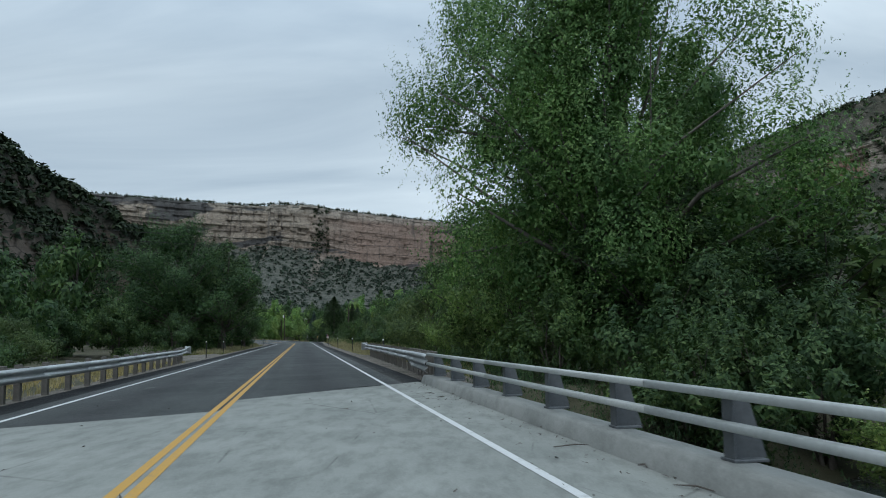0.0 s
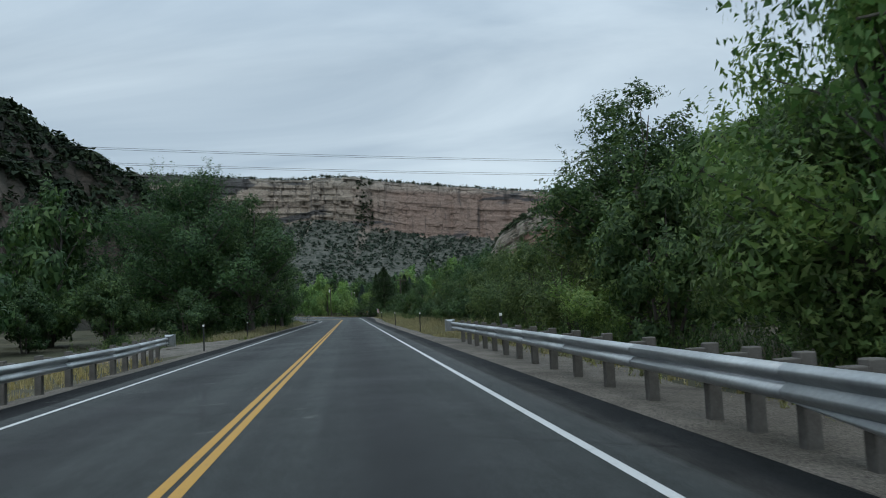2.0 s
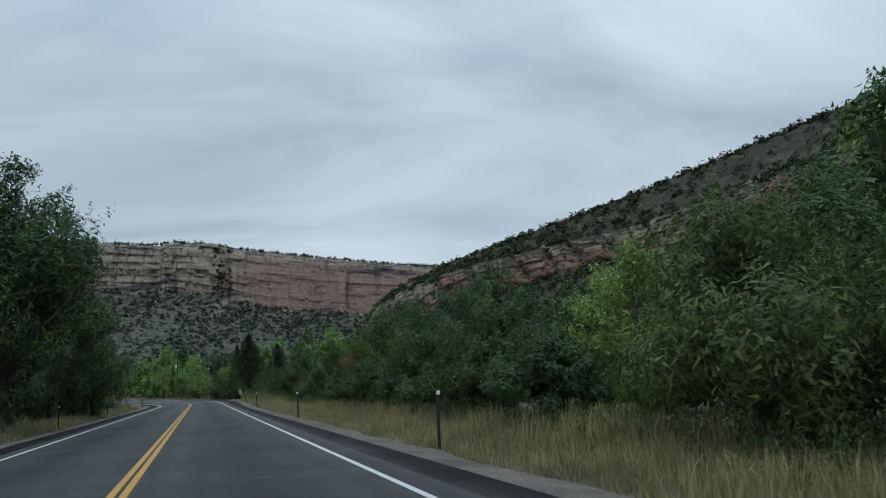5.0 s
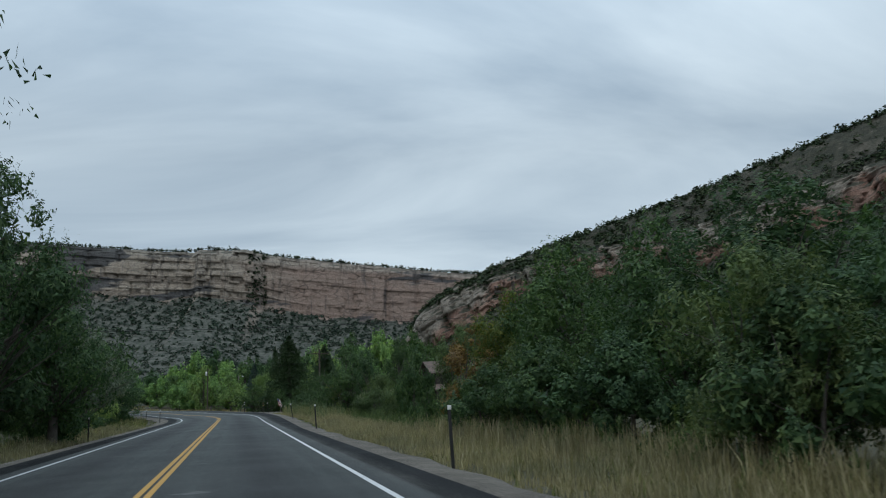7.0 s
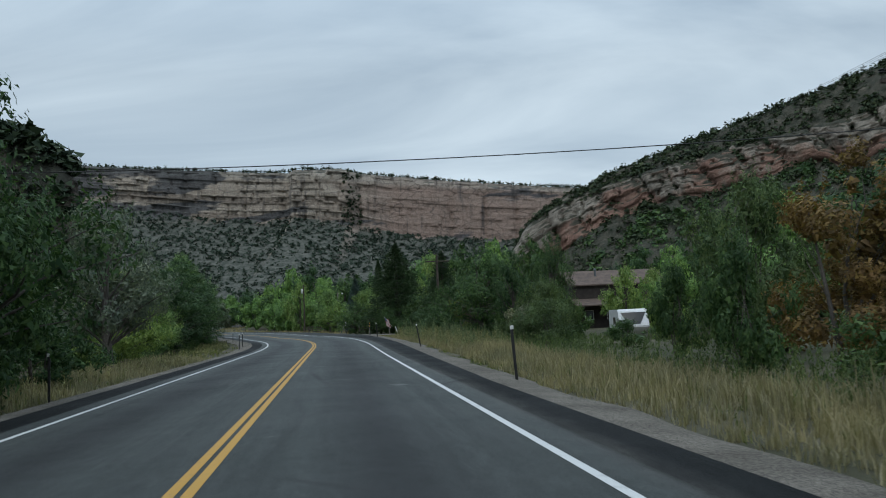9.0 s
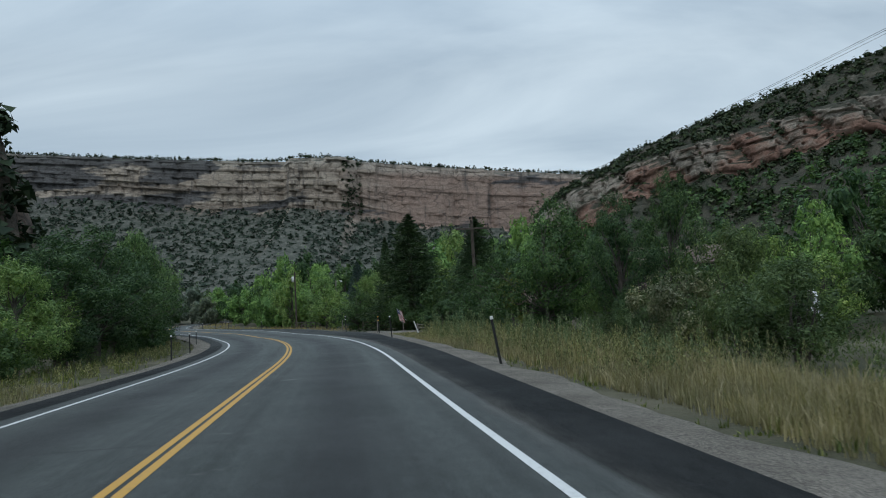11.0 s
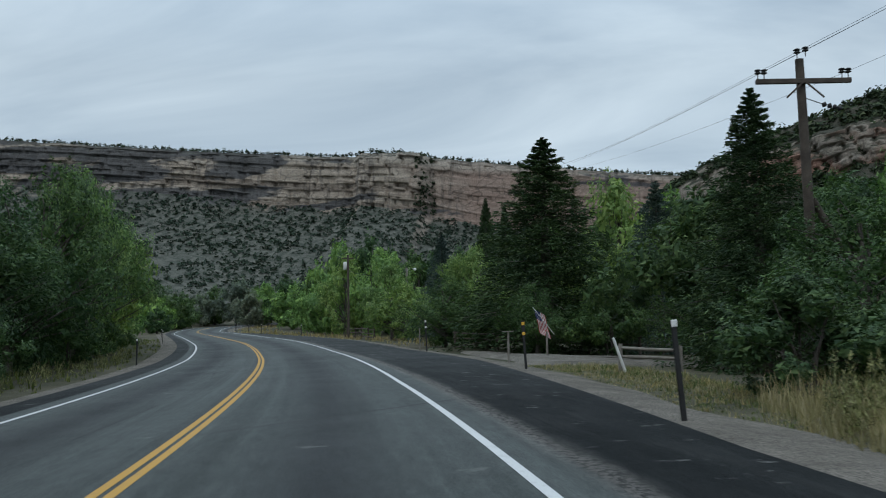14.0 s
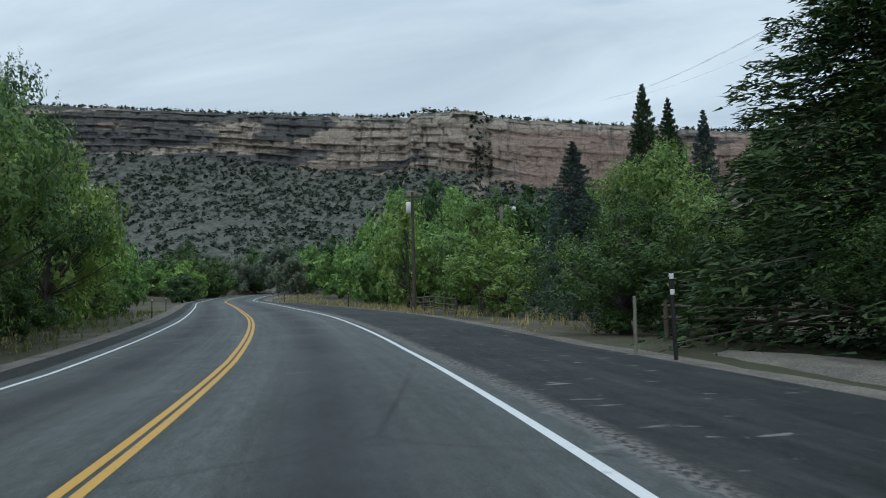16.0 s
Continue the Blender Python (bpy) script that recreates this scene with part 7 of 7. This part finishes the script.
wv = axis((-60, 90, 2.5)); wy = axis((-40, 26, 2.5))
WX, WY = np.meshgrid(wv, wy)
idx = np.arange(WX.size).reshape(WX.shape)
water = mesh_object("river", np.stack([WX, WY + 0.7 * (WX + 4), -2.9 + 0.04 * fbm(WX, WY, 1.0, 3, 0.8)], -1).reshape(-1, 3), np.stack([idx[:-1, :-1], idx[:-1, 1:], idx[1:, 1:], idx[1:, :-1]], -1).reshape(-1, 4), WATER, smooth=True)
tagged(water, "dark river water under the bridge", "water", kind="structure")


# ---- grass and weeds ----
def verge(y):
    """Where the grass begins beyond the gravel on the right."""
    return right_edge(y) + np.interp(y, [120, 136, 150, 162, 168, 173], [1.2, 1.75, 1.5, 1.05, 1.3, 2.6])


def grass(name, y0, y1, u0, u1, n, h0, h1, mat, seed, label, lean=0.35, width=0.022, patchy=0.0):
    rng = np.random.default_rng(seed)
    y = rng.uniform(y0, y1, n)
    a = u0(y) if callable(u0) else u0
    b = u1(y) if callable(u1) else u1
    u = a + (b - a) * rng.random(n)
    X, Y = side(y, u)
    if patchy:
        k = rng.random(n) < 0.55 + patchy * fbm(X, Y, seed * 0.37, 3, 0.8)
        X, Y = X[k], Y[k]
    n = len(X)
    # blades stand in tussocks
    g = rng.integers(0, max(1, n // 9), n)
    ox, oy = rng.normal(size=n) * 0.06, rng.normal(size=n) * 0.06
    X, Y = X[g] + ox, Y[g] + oy
    Z = ground_height(X, Y)
    m_ = np.interp(Y, YS, SLOPE)
    away = np.abs((X - xc(Y)) / np.sqrt(1 + m_ * m_)) - np.where(X > xc(Y), right_edge(Y) + 1.0, 5.6)
    tall = (h0 + (h1 - h0) * rng.random(n)) * (0.75 + 0.5 * rng.random(n)[g]) * np.clip(0.35 + 0.3 * away, 0.3, 1.0)
    d = rng.uniform(0, 2 * math.pi, n)
    ln = np.abs(rng.normal(size=n)) * lean * tall
    w = width * rng.uniform(0.6, 1.4, n)
    wx, wy_ = -np.sin(d) * w, np.cos(d) * w
    B = np.stack([X, Y, Z - 0.03], 1)
    M = B + np.stack([np.cos(d) * ln * 0.3, np.sin(d) * ln * 0.3, tall * 0.6], 1)
    T = B + np.stack([np.cos(d) * ln, np.sin(d) * ln, tall], 1)
    S = np.stack([wx, wy_, 0 * wx], 1)
    V = np.stack([B - S * 0.5, B + S * 0.5, M + S * 0.42, T, M - S * 0.42], 1).reshape(-1, 3)
    o = np.arange(n)[:, None] * 5
    me = bpy.data.meshes.new(name)
    quads = (o + np.array([0, 1, 2, 4])).astype(np.int32)
    tris = (o + np.array([4, 2, 3])).astype(np.int32)
    me.vertices.add(len(V)); me.vertices.foreach_set("co", V.astype(np.float32).ravel())
    me.loops.add(quads.size + tris.size); me.loops.foreach_set("vertex_index", np.concatenate([quads.ravel(), tris.ravel()]))
    me.polygons.add(2 * n)
    me.polygons.foreach_set("loop_start", np.concatenate([np.arange(n) * 4, 4 * n + np.arange(n) * 3]).astype(np.int32))
    me.polygons.foreach_set("loop_total", np.concatenate([np.full(n, 4), np.full(n, 3)]).astype(np.int32))
    me.update(calc_edges=True)
    me.materials.append(mat)
    return tagged(new(name, me), label, "grass", kind="stuff")


grass("dry_grass_right", 56, 142, verge, 9.8, 62000, 0.25, 0.60, GRASS_DRY, 1, "tall dry straw-coloured grass on the verge", 0.45, 0.015)
grass("green_grass_right", 58, 168, lambda y: right_edge(y) + 1.3, lambda y: right_edge(y) + 6.5, 15000, 0.12, 0.45, GRASS_GREEN, 2, "short green grass and weeds on the verge", 0.5, 0.022, 0.5)
grass("dry_grass_front", 130, 173, verge, lambda y: verge(y) + 2.6, 32000, 0.3, 0.75, GRASS_DRY, 21, "tall straw-coloured grass along the verge", 0.45, 0.014, 0.4)
grass("verge_grass_near_rail", 24, 58, 6.0, 8.5, 4500, 0.08, 0.3, GRASS_DRY, 3, "sparse grass behind the guardrail", 0.5, 0.02, 0.5)
grass("dry_grass_left_near", 20, 54, -9.5, -6.0, 7000, 0.2, 0.5, GRASS_DRY, 14, "dry straw-coloured grass on the verge", 0.5, 0.02, 0.55)
grass("dry_grass_left", 80, 150, -9.5, -6.0, 42000, 0.25, 0.65, GRASS_DRY, 4, "dry straw-coloured grass on the verge", 0.5, 0.02, 0.35)
grass("green_grass_left", 78, 260, -12.5, -6.0, 19000, 0.12, 0.45, GRASS_GREEN, 5, "green and tan grass along the verge", 0.5, 0.024, 0.4)
grass("bend_grass", 206, 320, lambda y: right_edge(y) + 1.2, lambda y: right_edge(y) + 8, 9000, 0.15, 0.5, GRASS_DRY, 6, "dry grass inside the far bend", 0.5, 0.035, 0.4)
grass("tall_grass_front", 66, 112, 8.5, 11.0, 15000, 0.45, 0.95, GRASS_DRY, 7, "tall seeding grass before the thicket", 0.3, 0.02)


def weeds(name, y0, y1, u0, u1, n, h0, h1, mat, seed, label, k=40, leaf=0.10, wide=0.17):
    """Tall leafy weeds: leaves up slender stems."""
    rng = np.random.default_rng(seed)
    y = rng.uniform(y0, y1, n)
    X, Y = side(y, (u0(y) if callable(u0) else u0) + (u1 - (u0(y) if callable(u0) else u0)) * rng.random(n))
    Z = ground_height(X, Y)
    h = rng.uniform(h0, h1, n)
    f = rng.random((n, k))
    spread = wide * (1.05 - f) * h[:, None]
    P = np.stack([X[:, None] + rng.normal(size=(n, k)) * spread, Y[:, None] + rng.normal(size=(n, k)) * spread, Z[:, None] + f * h[:, None]], -1).reshape(-1, 3)
    V, F = leaf_quads(P, np.full(n * k, leaf), rng, 0.28, direction=np.array([0, 0, 0.9]))
    return tagged(mesh_object(name, V, F, mat), label, "weeds", kind="stuff")


LEAF_WEED = foliage_material("tan_green_weeds", (0.070, 0.073, 0.037), (0.198, 0.192, 0.101), (0.396, 0.398, 0.226), 0.7, 0.25)
weeds("tall_weeds", 138, 171, lambda y: verge(y) + 0.35, 10.5, 950, 0.45, 1.1, LEAF_WEED, 1, "tall tan and green weeds on the verge", 72, 0.075, 0.12)
weeds("verge_weeds_left", 110, 215, -9.5, -7.0, 500, 0.3, 0.7, LEAF_WEED, 2, "leafy weeds along the verge")
weeds("rail_weeds", 24, 60, 6.6, 8.5, 130, 0.2, 0.5, LEAF_WEED, 3, "leafy weeds behind the guardrail")
weeds("thicket_foot", 62, 136, 8.8, 11.5, 900, 0.5, 1.1, LEAF_WILLOW, 4, "leafy undergrowth at the thicket's foot")
weeds("thicket_foot_left", 60, 200, -13.0, -10.0, 900, 0.5, 1.2, LEAF_WILLOW, 5, "leafy undergrowth at the thicket's foot")

LEAF_SPIRE = foliage_material("grey_green_spires", (0.060, 0.085, 0.045), (0.125, 0.165, 0.095), (0.250, 0.300, 0.190), 0.7, 0.2)
weeds("tall_stalks", 138, 170, lambda y: verge(y) + 0.5, 10.0, 130, 0.9, 1.65, LEAF_SPIRE, 9, "tall grey-green seeding weeds on the verge", 150, 0.08, 0.10)
weeds("rail_undergrowth", 26, 75, 8.3, 15.0, 800, 0.5, 1.2, LEAF_DARK, 10, "dark undergrowth beneath the trees")
weeds("bank_weeds", 12, 27, 6.0, 15.0, 500, 0.6, 1.3, LEAF_DARK, 8, "dark leafy growth on the river bank")
weeds("yard_weeds", 138, 174, 10.5, 24.0, 600, 0.3, 0.8, LEAF_WILLOW, 6, "leafy green ground cover in the yard")
grass("turnout_grass", 140, 185, lambda y: right_edge(y) + 1.2, lambda y: right_edge(y) + 5.0, 7000, 0.08, 0.25, GRASS_DRY, 8, "short trampled grass beside the turnout", 0.6, 0.016, 0.5)


grass("driveway_grass", 164, 186.0, lambda y: right_edge(y) + 0.9, lambda y: right_edge(y) + 4.6, 20000, 0.08, 0.2, GRASS_DRY, 31, "short dry grass between the paving and the driveway", 0.9, 0.012, 0.3)
grass("driveway_weeds", 164, 186.0, lambda y: right_edge(y) + 0.7, lambda y: right_edge(y) + 4.8, 22000, 0.07, 0.18, GRASS_GREEN, 32, "low green weeds beside the driveway", 0.9, 0.013, 0.4)


# ---- stones by the river, twigs on the deck ----
def river_stones():
    rng = np.random.default_rng(21)
    tops, faces, o = [], [], 0
    bm = bmesh.new()
    bmesh.ops.create_icosphere(bm, subdivisions=1, radius=1.0)
    base = np.array([v.co for v in bm.verts]); tri = np.array([[v.index for v in f.verts] for f in bm.faces])
    bm.free()
    for i in range(160):
        x, y = rng.uniform(6.0, 22.0), rng.uniform(1.0, 20.0)
        z = max(float(ground_height(np.array([x]), np.array([y]))[0]), -2.95)
        k = rng.uniform(0.1, 0.42)
        p = base * (1 + 0.25 * rng.normal(size=(len(base), 1))) * (k, k * rng.uniform(0.7, 1.2), k * 0.6)
        tops.append(p + (x, y, z + 0.1 * k)); faces.append(tri + o); o += len(base)
    ob = mesh_object("river_stones", np.concatenate(tops), np.concatenate(faces), STONE)
    tagged(ob, "grey river stones along the water's edge", "stones", kind="stuff")


STONE = speckled("grey_river_stone", (0.10, 0.10, 0.095), (0.24, 0.23, 0.215), 2.0, 14, 0.85, 0.5, 0.03)
river_stones()
for x, y, ln, turn in ((2.28, 8.55, 0.42, 20), (2.86, 6.15, 0.36, 130), (2.2, 10.4, 0.22, 60), (2.72, 7.2, 0.2, 100), (0.8, 15.6, 0.2, 40), (0.55, 16.6, 0.24, 150)):
    c, sn = math.cos(radians(turn)), math.sin(radians(turn))
    top = empty("twig", x, y, 0.0)
    z = float(crown(np.float64(4.0), np.float64(y))) + 0.014
    tubes_object("stem", [tube([(-c * ln / 2, -sn * ln / 2, z), (0.03, 0.02, z + 0.012), (c * ln / 2, sn * ln / 2, z)], [0.006, 0.009, 0.004], 5), tube([(0.02, 0.01, z + 0.008), (0.05 - sn * 0.09, 0.04 + c * 0.09, z)], [0.006, 0.003], 5)], BARK, top)
    tagged(top, "small brown broken twig lying on the deck", "twig", "twigs on the deck")


def deck_litter():
    """Dry leaves, bark crumbs and grit swept towards the kerb of the deck."""
    rng = np.random.default_rng(77)
    n = 420
    y = rng.uniform(-6, 19.5, n)
    u = np.where(rng.random(n) < 0.8, 4.38 - 1.0 * rng.random(n) ** 1.7, rng.uniform(-4.6, 3.4, n))
    X, Y = side(y, u)
    Z = zc(Y) + crown(u, Y) + 0.012
    P = np.stack([X, Y, Z], -1)
    V, F = leaf_quads(P, rng.uniform(0.02, 0.075, n), rng, 0.5, facing=np.tile((0.0, 0.0, 1.0), (n, 1)))
    V = np.asarray(V); V[:, 2] = np.maximum(V[:, 2], np.repeat(Z - 0.006, len(V) // n))
    tagged(mesh_object("leaf_litter", V, F, BARK), "brown leaf litter and crumbs on the concrete deck", "litter", kind="stuff")


deck_litter()
grass("gravel_weeds", 118, 170, lambda y: right_edge(y) + 0.35, lambda y: right_edge(y) + 1.6, 5200, 0.10, 0.30, GRASS_GREEN, 12, "low weeds creeping onto the gravel shoulder", 0.6, 0.022, 0.9)
